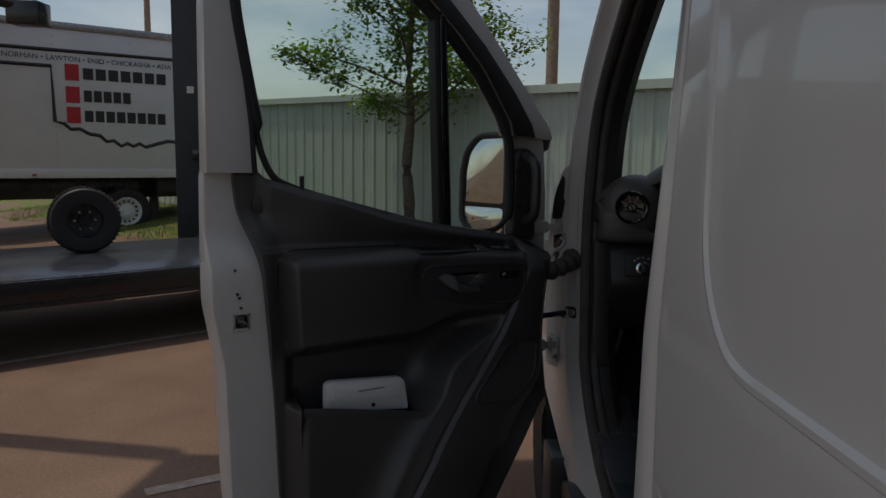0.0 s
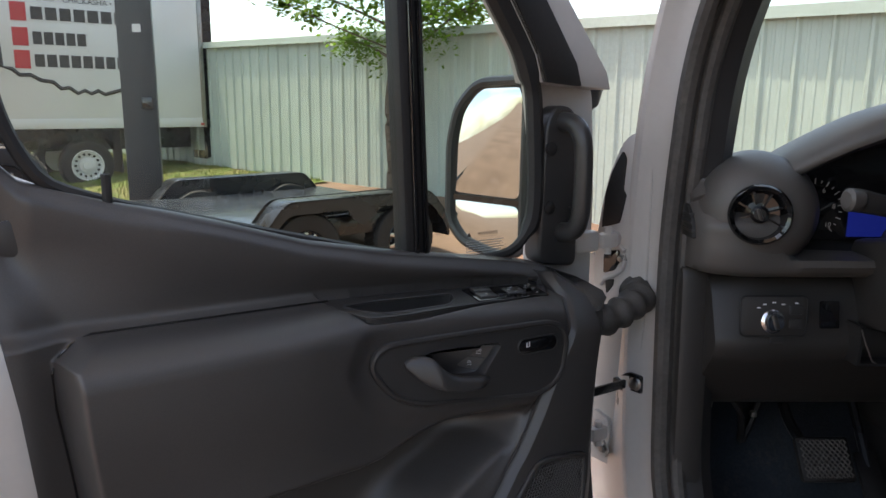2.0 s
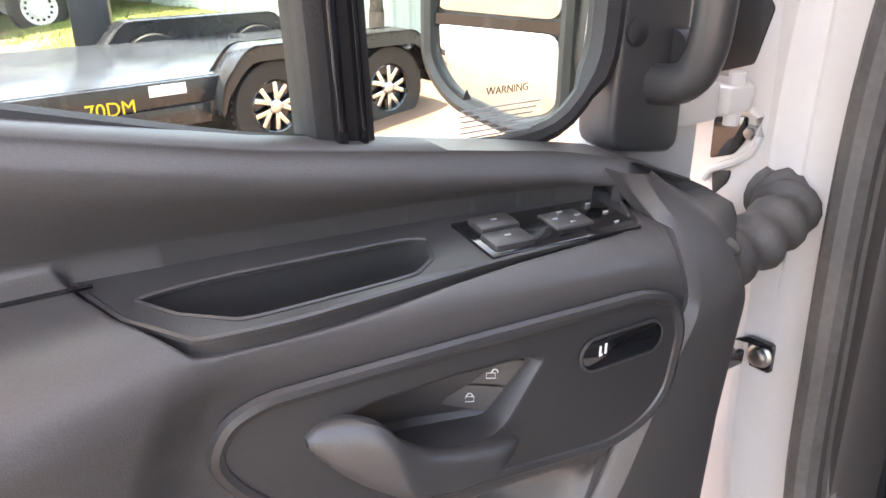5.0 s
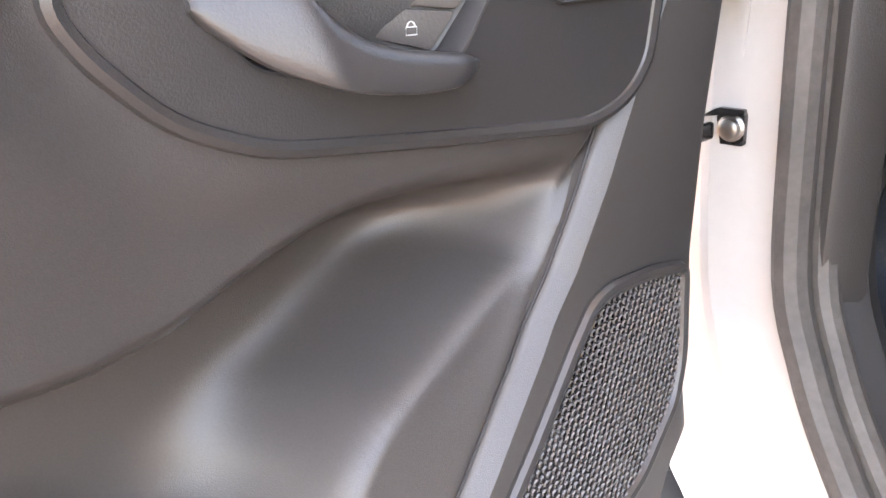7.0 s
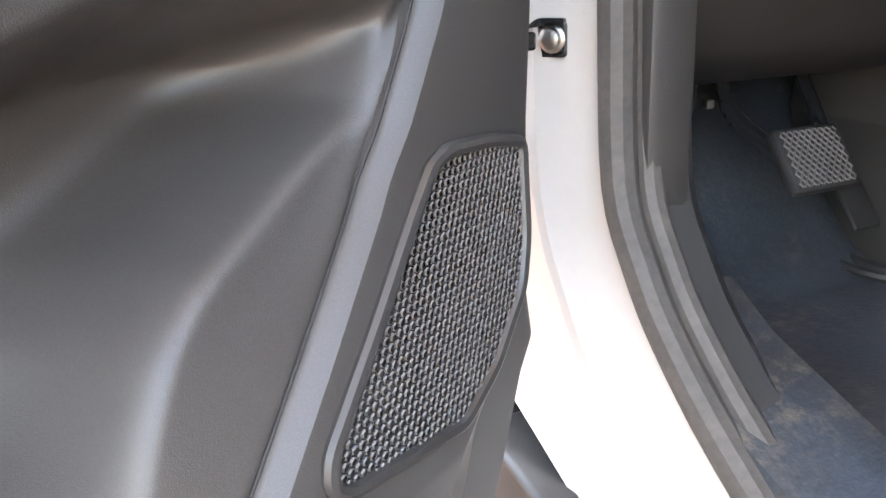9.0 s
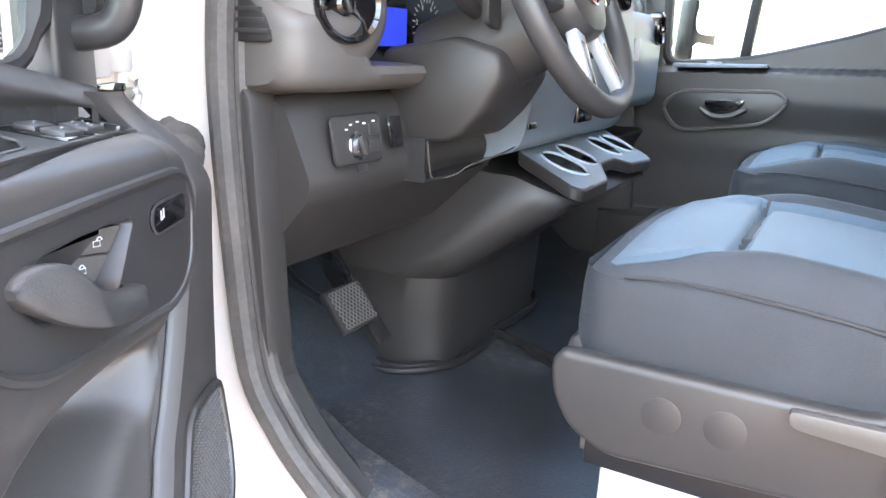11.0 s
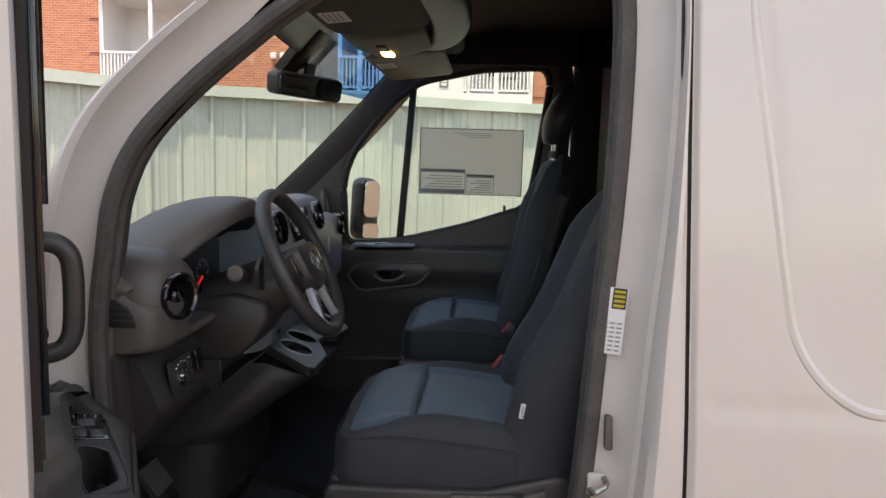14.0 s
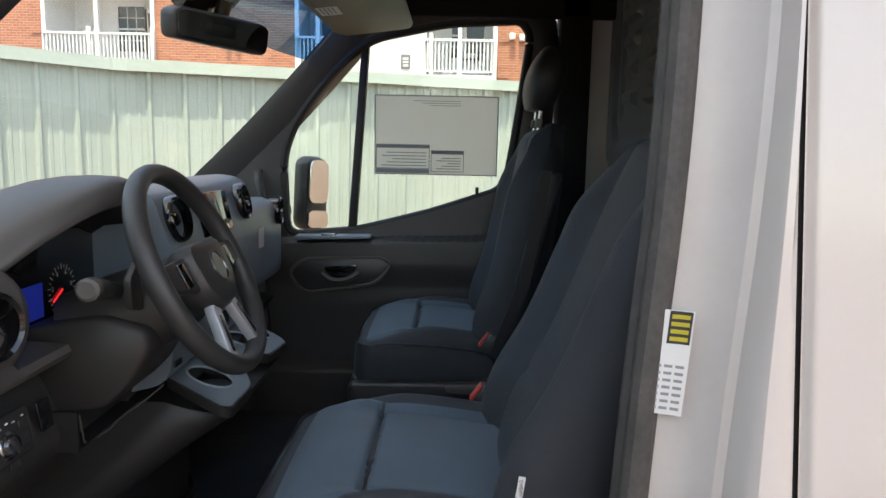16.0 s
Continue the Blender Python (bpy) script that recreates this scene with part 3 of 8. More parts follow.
def wire(a, b, sag):
    a, b = Vector(a), Vector(b)
    return tagged(part("overhead_wire", tube([a + (b - a) * (i / 16) - Vector((0, 0, sag * 4 * (i / 16) * (1 - i / 16))) for i in range(17)], 0.012, 5), BLACKSTEEL), "thin black overhead utility wire", "wire")


wire((2.45, 17.0, 8.5), (24.2, 43.0, 8.3), 0.6)
wire((2.45, 17.0, 8.5), (-14.0, 35.5, 9.0), 0.7)


# ---- tree ----
def tree(x, y, z0):
    rt = random.Random(11)
    t = thing("tree", "young tree with a slim trunk and fresh green leaves", "tree", pose(x, y, z0))
    pts = [(0, 0, -0.1), (0.02, 0.01, 0.6), (-0.02, 0.02, 1.2), (0.03, 0, 1.9), (0.0, 0.03, 2.6), (0.05, 0, 3.6), (0.0, 0, 4.6), (0.05, 0, 5.5)]
    part("trunk", tube(smooth_path(pts, 4), [0.10 - 0.082 * i / 28 for i in range(29)], 10), BARK, t)
    limbs, tips = [], []
    for i in range(26):
        f = i / 25
        z = 1.75 + 3.2 * f
        a = i * 2.4 + rt.uniform(-0.4, 0.4)
        ln = (1.62 - 0.80 * f) * rt.uniform(0.75, 1.15)
        rise = rt.uniform(0.25, 0.75)
        p0 = Vector((0.02, 0, z))
        p1 = p0 + Vector((math.cos(a) * ln * 0.5, math.sin(a) * ln * 0.5, ln * rise * 0.6))
        p2 = p0 + Vector((math.cos(a) * ln, math.sin(a) * ln, ln * rise))
        limbs.append(tube(smooth_path([p0, p1, p2], 4), [0.022 - 0.0019 * k for k in range(9)], 5))
        for k in range(9):
            tips.append((p0.lerp(p1, rt.uniform(0.3, 1)) if k < 3 else p1.lerp(p2, rt.uniform(0, 1.12)), 0.30 if k < 6 else 0.2))
        for k in range(3):
            q = p1.lerp(p2, rt.uniform(0, 0.9))
            e = q + Vector((rt.uniform(-.4, .4), rt.uniform(-.4, .4), rt.uniform(-.05, .35)))
            limbs.append(tube([q, q.lerp(e, 0.5) + Vector((0, 0, 0.03)), e], [0.008, 0.006, 0.003], 4))
            tips += [(e, 0.2), (q.lerp(e, 0.6), 0.18)]
    # one long low shoot to the side
    p0, p1, p2 = Vector((0, 0, 2.0)), Vector((-0.9, -0.2, 2.35)), Vector((-1.75, -0.3, 2.75))
    limbs.append(tube(smooth_path([p0, p1, p2], 5), 0.011, 5))
    for k in range(14):
        tips.append((p1.lerp(p2, k / 13) + Vector((0, 0, rt.uniform(-.05, .1))), 0.13))
    part("branches", join(*limbs), BARK, t)
    verts, faces = [], []
    for c, sp in tips:
        for _ in range(44):
            o = c + Vector((rt.gauss(0, sp * 0.62), rt.gauss(0, sp * 0.62), rt.gauss(0, sp * 0.5)))
            ax = Vector((rt.uniform(-1, 1), rt.uniform(-1, 1), rt.uniform(-0.6, 0.3))).normalized()
            sd = ax.cross(Vector((rt.uniform(-.4, .4), rt.uniform(-.4, .4), 1))).normalized()
            up = ax.cross(sd)
            L = rt.uniform(0.06, 0.11)
            b = len(verts)
            verts += [o, o + ax * L * 0.5 + sd * L * 0.32 + up * L * 0.06, o + ax * L, o + ax * L * 0.5 - sd * L * 0.32 + up * L * 0.06]
            faces += [(b, b + 1, b + 2), (b, b + 2, b + 3)]
    me = bpy.data.meshes.new("crown")
    me.from_pydata([v[:] for v in verts], [], faces)
    me.materials.append(LEAFM)
    cr = new("crown", me)
    cr.parent = t
    return t


def leaf_material():
    m = bpy.data.materials.new("translucent_leaf")
    m.use_nodes = True
    n, l = m.node_tree.nodes, m.node_tree.links
    p = n["Principled BSDF"]
    geo, ramp = n.new("ShaderNodeNewGeometry"), n.new("ShaderNodeValToRGB")
    ramp.color_ramp.elements[0].color, ramp.color_ramp.elements[1].color = (0.035, 0.085, 0.012, 1), (0.13, 0.24, 0.03, 1)
    l.new(geo.outputs["Random Per Island"], ramp.inputs["Fac"])
    l.new(ramp.outputs["Color"], p.inputs["Base Color"])
    p.inputs["Roughness"].default_value = 0.45
    tl, mx = n.new("ShaderNodeBsdfTranslucent"), n.new("ShaderNodeMixShader")
    tl.inputs["Color"].default_value = (0.20, 0.36, 0.03, 1)
    mx.inputs["Fac"].default_value = 0.4
    l.new(p.outputs["BSDF"], mx.inputs[1])
    l.new(tl.outputs["BSDF"], mx.inputs[2])
    l.new(mx.outputs["Shader"], n["Material Output"].inputs["Surface"])
    return m


LEAFM = leaf_material()
tree(-0.50, 10.6, 0.25)

# ---- wheels shared by trailer and truck ----
def wheel_parts(parent, m, R, W, rimr, style, name="wheel", label=""):
    """A tyre and rim round local y; style: star (polished spokes), holes (white steel), black."""
    w = part(name, lathe([(rimr * 0.98, -W * 0.42), (R * 0.86, -W * 0.5), (R * 0.95, -W * 0.47), (R * 0.985, -W * 0.40), (R, -W * 0.34), (R, W * 0.34), (R * 0.985, W * 0.40), (R * 0.95, W * 0.47), (R * 0.86, W * 0.5), (rimr * 0.98, W * 0.42)], 40, m, False), RUBBER, parent, label)
    # tread grooves
    tr = []
    for k in range(44):
        a = 2 * math.pi * k / 44
        b = box(-0.012, 0.012, -0.009, 0.009, -W * 0.36, W * 0.36)
        tr.append(moved(b, m @ Matrix.Rotation(a, 4, "Z") @ Matrix.Translation((R * 0.997, 0, 0)) @ Matrix.Rotation(0.35, 4, "X")))
    part("tread", join(*tr), RUBBER, w)
    if style == "star":
        bm = lathe([(rimr, -W * 0.4), (rimr, W * 0.40), (rimr * 0.95, W * 0.44), (rimr * 0.9, W * 0.40), (rimr * 0.86, W * 0.1), (0.02, W * 0.06)], 40, m)
        part("rim", bm, GLOSSB, w)
        sp = []
        for k in range(5):
            a = 2 * math.pi * k / 5
            for s in (-1, 1):
                q = [(0.03, -0.028 * s), (0.03, 0.012 * s), (rimr * 0.93, 0.075 * s), (rimr * 0.93, 0.035 * s)]
                sp.append(moved(prism(q, W * 0.24, W * 0.34, "xy", 0.004), m @ Matrix.Rotation(a, 4, "Z")))
        part("spokes", join(*sp), CHROME, w, "polished alloy spokes")
        part("hub_cap", lathe([(0.05, W * 0.2), (0.048, W * 0.40), (0.035, W * 0.44), (0.0, W * 0.45)], 20, m), CHROME, w)
    elif style == "holes":
        part("rim", lathe([(rimr, -W * 0.4), (rimr, W * 0.42), (rimr * 0.93, W * 0.44), (rimr * 0.86, W * 0.22), (rimr * 0.55, W * 0.15), (rimr * 0.5, W * 0.3), (rimr * 0.3, W * 0.32), (rimr * 0.28, W * 0.42), (0.0, W * 0.42)], 40, m), TRUCKM, w, "white steel rim")
        for k in range(14):
            a = 2 * math.pi * k / 14
            part("hole", lathe([(0.02, 0), (0.02, 0.02), (0, 0.021)], 10, m @ Matrix.Rotation(a, 4, "Z") @ Matrix.Translation((rimr * 0.71, 0, W * 0.175))), BLACKSTEEL, w)
    else:
        part("rim", lathe([(rimr, -W * 0.4), (rimr, W * 0.42), (rimr * 0.92, W * 0.42), (rimr * 0.85, W * 0.05), (0.06, 0.0), (0.05, W * 0.1), (0, W * 0.1)], 36, m), BLACKSTEEL, w)
        for k in range(6):
            a = 2 * math.pi * k / 6
            part("lug_nut", lathe([(0.018, 0), (0.018, 0.03), (0.012, 0.045), (0, 0.045)], 8, m @ Matrix.Rotation(a, 4, "Z") @ Matrix.Translation((0.09, 0, W * 0.05))), CHROME, w)
    return w


# ---- flat-deck trailer: local x along it, local y away from the van ----
TD = Vector((0.753, 0.658))
TN = Vector((-0.658, 0.753))
TO = TD * 0.0 + TN * 5.97
trl = thing("car_trailer", "black steel tandem-axle trailer with a tread plate deck", "trailer", pose(TO.x, TO.y, 0, 0, 0, math.degrees(math.atan2(TD.y, TD.x))))
DZ = 0.62
part("deck", box(-2.2, 5.35, 0.06, 2.15, DZ - 0.03, DZ, 0.004), DECKM, trl)
# raised tread pattern where the deck comes near
tv, tf = [], []
for i in range(150):
    for j in range(34):
        x, y = 1.2 + i * 0.028, 0.1 + j * 0.06
        a = 0.8 if (i + j) % 2 else -0.8
        c, s, L, w = math.cos(a), math.sin(a), 0.011, 0.003
        b = len(tv)
        for dx, dy in ((-L, 0), (0, -w), (L, 0), (0, w)):
            tv.append((x + dx * c - dy * s, y + dx * s + dy * c, DZ + 0.001))
        tv.append((x, y, DZ + 0.0022))
        tf += [(b, b + 1, b + 4), (b + 1, b + 2, b + 4), (b + 2, b + 3, b + 4), (b + 3, b, b + 4)]
tme = bpy.data.meshes.new("tread_pattern")
tme.from_pydata(tv, [], tf)
tme.materials.append(DECKM)
tp = new("tread_pattern", tme)
tp.parent = trl
tp["kind"] = "stuff"
for y in (0.0, 2.15):
    part("side_rail", box(-2.2, 5.35, y, y + 0.06, DZ - 0.17, DZ - 0.004, 0.006), BLACKSTEEL, trl)
for x in (-2.2, 0.2, 2.2, 5.29):
    part("cross_member", box(x, x + 0.06, 0.06, 2.15, DZ - 0.15, DZ - 0.031), BLACKSTEEL, trl)
for s in (3.85, 4.90):
    for y, f in ((0.06, -1), (2.15, 1)):
        wheel_parts(trl, Matrix.Translation((s, y, 0.345)) @ Matrix.Rotation(radians(-90 * f), 4, "X"), 0.345, 0.21, 0.20, "star", label="black trailer tyre on a polished star rim")
for y0, y1 in ((-0.12, 0.12), (2.09, 2.33)):
    prof = []
    for k in range(25):
        a = math.pi * k / 24
        cx = 3.85 if k > 12 else 4.90
        prof.append((cx + 0.45 * math.cos(a) * (1.05 if abs(math.cos(a)) > .8 else 1.0), 0.36 + 0.44 * min(1, math.sin(a) * 1.12)))
    outer = prof
    inner = [(4.375 + (x - 4.375) * 0.985, z - 0.018) for x, z in prof]
    fend = part("fender", band(outer, inner, y0, y1, "xz", 0.003), BLACKSTEEL, trl, "rolled black steel fender")
    part("fender_skirt", band(outer, [(x, max(z - 0.09, 0.36)) for x, z in inner], y0 if y0 < 0 else y1 - 0.01, y0 + 0.01 if y0 < 0 else y1, "xz"), BLACKSTEEL, fend)
    part("inner_wall", prism([(4.83 + 0.0, 0.60)] + [p for p in prof if p[1] > 0.6] + [(3.9, 0.60)], (0.168 if y0 < 0 else 2.10), (0.176 if y0 < 0 else 2.108), "xz"), BLACKSTEEL, fend)
    part("gusset", prism([(4.15, 0.80), (4.60, 0.80), (4.50, 0.62), (4.375, 0.54), (4.25, 0.62)], (y0 + 0.012) if y0 < 0 else y1 - 0.03, (y0 + 0.03) if y0 < 0 else y1 - 0.012, "xz"), BLACKSTEEL, fend)
part("step", box(2.55, 3.35, -0.02, 0.0, DZ - 0.30, DZ - 0.17, 0.004), BLACKSTEEL, trl)
part("data_plate", box(2.95, 3.20, -0.006, -0.001, DZ - 0.09, DZ - 0.02), PAPER, trl, "white data label")
part("lower_rail", box(-2.2, 3.36, -0.002, 0.058, DZ - 0.21, DZ - 0.171, 0.004), BLACKSTEEL, trl)
mk = text_bm("70DM", 0.125, Matrix.Translation((2.54, -0.004, DZ - 0.172)) @ Matrix.Rotation(radians(90), 4, "X"), 0.003)
part("model_marking", mk, mat("yellow_vinyl", (0.65, 0.45, 0.02), 0.5, var=0.03), trl, "yellow lettering 70DM")
part("tongue", box(-3.6, -2.2, 1.0, 1.16, DZ - 0.16, DZ - 0.04, 0.006), BLACKSTEEL, trl)
part("wheel_stop", box(-2.2, -2.1, 0.06, 2.15, DZ, DZ + 0.12, 0.006), BLACKSTEEL, trl)

spare = thing("spare_wheel", "black spare tyre on a black rim standing on the trailer deck", "wheel", Matrix.Translation((*(TD * 2.0 + TN * 7.45)[:], DZ + 0.305)) @ Matrix.Rotation(math.atan2(TD.y, TD.x) - 0.15, 4, "Z"))
wheel_parts(spare, Matrix.Rotation(radians(90), 4, "X"), 0.305, 0.20, 0.17, "black", "tyre")

# ---- canopy column and shade sail ----
colm = thing("canopy_column", "dark grey square steel canopy column", "column", pose(-3.08, 9.0, 0, 0, 0, 18))
part("shaft", box(-0.17, 0.17, -0.17, 0.17, 0, 5.2, 0.012), COLUMNM, colm)
part("base_plate", box(-0.28, 0.28, -0.28, 0.28, 0, 0.03, 0.004), COLUMNM, colm)
part("junction_box", box(0.02, 0.13, -0.2, -0.17, 1.5, 1.63, 0.008), GLOSSB, colm)
part("notice", box(-0.02, 0.06, -0.182, -0.171, 2.28, 2.36), PAPER, colm)
sail = thing("shade_sail", "beige fabric shade sail on dark steel edges", "canopy")
sc = [Vector((-4.05, 7.3, 2.95)), Vector((-8.5, 4.6, 3.9)), Vector((-11.0, 9.5, 3.6)), Vector((-7.2, 12.4, 4.3))]


def sail_fn(u, v):
    p = sc[0].lerp(sc[1], u).lerp(sc[3].lerp(sc[2], u), v)
    return p + Vector((0, 0, 0.55 * (16 * u * (1 - u) * v * (1 - v)) * 0.5 - 0.3 * 4 * (v * (1 - v) + u * (1 - u)) * 0.2))


sb = grid(sail_fn, 0, 1, 24, 0, 1, 24)
bmesh.ops.solidify(sb, geom=sb.faces[:], thickness=0.006)
part("fabric", sb, SAILM, sail)
part("edge_beam", join(tube([sc[0], sc[1]], 0.06, 8), tube([sc[0], sc[3]], 0.06, 8)), BLACKSTEEL, sail)
# second sail, out of view, sized to keep direct sun off the van's side
sail2 = thing("shade_sail", "unseen beige fabric sail, added high up to shade the van's side", "canopy")
sc2 = [Vector((1.35, 3.9, 7.0)), Vector((-3.4, 4.0, 7.5)), Vector((-3.6, -1.5, 7.0)), Vector((1.3, -1.9, 7.4))]


def sail2_fn(u, v):
    p = sc2[0].lerp(sc2[1], u).lerp(sc2[3].lerp(sc2[2], u), v)
    return p + Vector((0, 0, -0.5 * 4 * (v * (1 - v) + u * (1 - u)) * 0.5 + 0.5 * 16 * u * (1 - u) * v * (1 - v)))


s2b = grid(sail2_fn, 0, 1, 24, 0, 1, 24)
bmesh.ops.solidify(s2b, geom=s2b.faces[:], thickness=0.006)
part("fabric", s2b, SAILM, sail2)
# posts added at its outer corners, also out of view
for q0 in (1, 2):
    part("post", tube([(sc2[q0].x - 0.05, sc2[q0].y, 0), sc2[q0] + Vector((-0.05, 0, 0.1))], 0.09, 12), COLUMNM, sail2)
part("edge_cable", tube([sail2_fn(0, k / 20) for k in range(21)], 0.012, 6), STEEL, sail2)
part("corner_bracket", box(-4.2, -3.88, 7.2, 7.45, 2.78, 3.0, 0.02), BLACKSTEEL, sail)

# ---- box truck, parallel to the trailer ----
TKA = math.atan2(0.618, 0.786)
trk = thing("box_truck", "white box truck with a state outline and black lettering", "truck", Matrix.Translation((-4.41, 15.61, 0)) @ Matrix.Rotation(TKA, 4, "Z") @ Matrix.Scale(1.12, 4))
# local x: back is 0, forward is minus; local y 0 is the near side
BZ0, BZ1 = 1.02, 3.47
part("box_body", box(-6.6, 0, 0, 2.35, BZ0, BZ1, 0.01), TRUCKM, trk)
part("top_rail", box(-6.6, 0.01, -0.02, 0.05, BZ1 - 0.09, BZ1 + 0.03, 0.01), STEEL, trk)
part("bottom_rail", box(-6.6, 0.01, -0.015, 0.03, BZ0 - 0.03, BZ0 + 0.12, 0.006), TRUCKM, trk)
part("corner_post", box(-0.06, 0.012, -0.02, 0.03, BZ0 - 0.02, BZ1, 0.006), STEEL, trk)
rv = []
for x in [-0.62 - 1.2 * k for k in range(5)]:
    for k in range(19):
        rv.append(moved(box(-0.008, 0.008, -0.004, 0, -0.008, 0.008), Matrix.Translation((x, 0, BZ0 + 0.2 + 0.12 * k))))
part("rivets", join(*rv), STEEL, trk)["kind"] = "stuff"
part("chassis", box(-6.4, -0.1, 0.5, 1.8, 0.62, 0.98, 0.01), BLACKSTEEL, trk)
part("rear_frame", box(0.0, 0.14, 0.05, 2.3, BZ0 - 0.05, BZ0 + 0.12, 0.01), BLACKSTEEL, trk)
part("bumper_leg", join(box(0.03, 0.13, 0.08, 0.2, 0.45, BZ0), box(0.03, 0.13, 0.2, 2.2, 0.42, 0.56)), BLACKSTEEL, trk)
part("lift_gate", join(box(0.05, 0.13, 0.15, 2.2, BZ0 + 0.2, BZ0 + 1.5, 0.01), box(0.01, 0.2, 0.06, 0.12, BZ0 + 0.05, BZ0 + 2.2)), BLACKSTEEL, trk)
for x in (-0.10, -3.4):
    part("marker_lamp", box(x, x + 0.06, -0.035, -0.015, BZ0, BZ0 + 0.04), REDP, trk, "red marker lamp")
wheel_parts(trk, Matrix.Translation((-1.95, 0.16, 0.40)) @ Matrix.Rotation(radians(90), 4, "X"), 0.40, 0.25, 0.25, "holes", label="black truck tyre on a white rim")
wheel_parts(trk, Matrix.Translation((-1.95, 2.15, 0.40)) @ Matrix.Rotation(radians(-90), 4, "X"), 0.40, 0.25, 0.25, "holes", label="black truck tyre on a white rim")
wheel_parts(trk, Matrix.Translation((-7.4, 0.2, 0.40)) @ Matrix.Rotation(radians(90), 4, "X"), 0.40, 0.25, 0.25, "holes", label="black truck tyre on a white rim")
part("mud_flap", box(-1.42, -1.40, 0.1, 0.6, 0.25, 0.95), RUBBER, trk)
part("cab", prism(rounded([(-8.6, 0.5), (-6.75, 0.5), (-6.75, 2.5), (-7.6, 2.45), (-8.1, 1.6), (-8.6, 1.45)], 0.12), 0.15, 2.2, "xz", 0.03), TRUCKM, trk)


def tk(x, z):
    return Matrix.Translation((x, -0.004, z)) @ Matrix.Rotation(radians(90), 4, "X")

# lettering panel on the truck side; the firm's name is left as plain blocks
ST_OUT = [(-5.6, 3.03), (-1.04, 3.06), (-0.99, 1.56), (-1.12, 1.62), (-1.24, 1.63), (-1.42, 1.58), (-1.62, 1.52), (-1.72, 1.58), (-1.82, 1.53), (-1.92, 1.58), (-2.02, 1.53), (-2.14, 1.62), (-2.25, 1.60), (-2.36, 1.70), (-2.52, 1.72), (-2.66, 1.80), (-2.80, 1.79), (-2.90, 1.88), (-3.03, 1.91), (-3.05, 2.79), (-5.6, 2.78)]
part("state_outline", tube([(x, -0.004, z) for x, z in ST_OUT], 0.030, 4, False, 1.0, (0, 1, 0)), BLACKINK, trk, "black state outline")
cities = text_bm("TULSA • NORMAN • LAWTON • ENID • CHICKASHA • ADA", 0.116, tk(-1.14, 2.885), 0.004, "RIGHT")
part("city_lettering", cities, BLACKINK, trk, "black lettering of town names")["kind"] = "stuff"
for z, end, n in ((2.61, -1.20, 7), (2.25, -1.81, 5), (1.92, -1.23, 8)):
    part("name_initial_block", box(-2.85, -2.64, -0.008, -0.003, z - 0.03, z + 0.235), REDINK, trk, "red initial block")
    step = (end + 2.58) / n
    for k in range(n):
        part("name_block", box(-2.58 + k * step, -2.58 + (k + 0.80) * step, -0.008, -0.003, z, z + 0.185), BLACKINK, trk)

# ---- the van: +y is forward, the open door is on its left side ----
van = thing("cargo_van", "white high-roof cargo van parked with its front door open", "van")
CX, XL, XR = 1.375, 0.40, 2.35
ZR = 2.24  # underside of the roof over the cab

# left door opening, seen from the side (y, z), from the rear foot round to the front foot
OPEN = [(1.42, 0.62), (1.375, 0.80), (1.362, 1.00), (1.350, 1.17), (1.339, 1.386), (1.324, 1.60), (1.317, 1.80), (1.32, 1.99), (1.345, 2.075), (1.42, 2.115),
        (1.60, 2.115), (1.78, 2.085), (1.946, 1.983), (2.03, 1.918), (2.134, 1.83), (2.232, 1.726), (2.283, 1.62), (2.302, 1.513), (2.318, 1.38), (2.320, 1.25),
        (2.305, 1.06), (2.285, 0.91), (2.242, 0.834), (2.192, 0.778), (2.107, 0.712), (1.98, 0.64), (1.85, 0.60), (1.60, 0.585)]


def loop3(loop2, x):
    return [Vector((x(y, z) if callable(x) else x, y, z)) for y, z in loop2]


def side_x(z):
    """How far the left body side leans in above the belt."""
    return XL + 0.012 + 0.07 * max(0.0, (z - 1.35)) ** 1.5 * 0.55 + 0.02 * max(0.0, 0.9 - z)


def skin_x(z):
    """The outer skin of the body side."""
    return 0.362 + 0.06 * max(0.0, z - 1.25) + 0.02 * max(0.0, 0.9 - z)


def gap_y(z):
    return 1.205 + 0.04 * (z - 1.5)


op = smooth_path([(0, y, z) for y, z in OPEN], 4, True)
OP2 = [(p.y, p.z) for p in op]


def ring_out(d):
    return inset_poly(OP2, -d) if inset_poly(OP2, 0.01)[0][0] > OP2[0][0] else inset_poly(OP2, -d)


def jamb_ring(off, x):
    q = inset_poly(OP2, off)
    return [Vector((side_x(z) + x, y, z)) for y, z in q]


# which sign of inset grows the loop
grow = -1 if max(p[0] for p in inset_poly(OP2, -0.05)) > max(p[0] for p in OP2) else 1
# painted door jamb: from the outer skin in to the seal flange
part("door_jamb", loft([jamb_ring(grow * 0.085, 0.0), jamb_ring(grow * 0.075, 0.004), jamb_ring(grow * 0.06, 0.028), jamb_ring(grow * 0.035, 0.040), jamb_ring(grow * 0.012, 0.046), jamb_ring(grow * 0.0, 0.062)], True, False), JAMB, van, "white painted door surround")
SEALP = [p + Vector((0.050, 0, 0)) for p in jamb_ring(-grow * 0.002, 0.0)]
part("inner_jamb_trim", loft([jamb_ring(grow * 0.002, 0.060), jamb_ring(-grow * 0.008, 0.082), jamb_ring(-grow * 0.012, 0.098), jamb_ring(-grow * 0.010, 0.125), jamb_ring(grow * 0.012, 0.150)], True, False), TRIM2, van, "dark inner door surround trim")
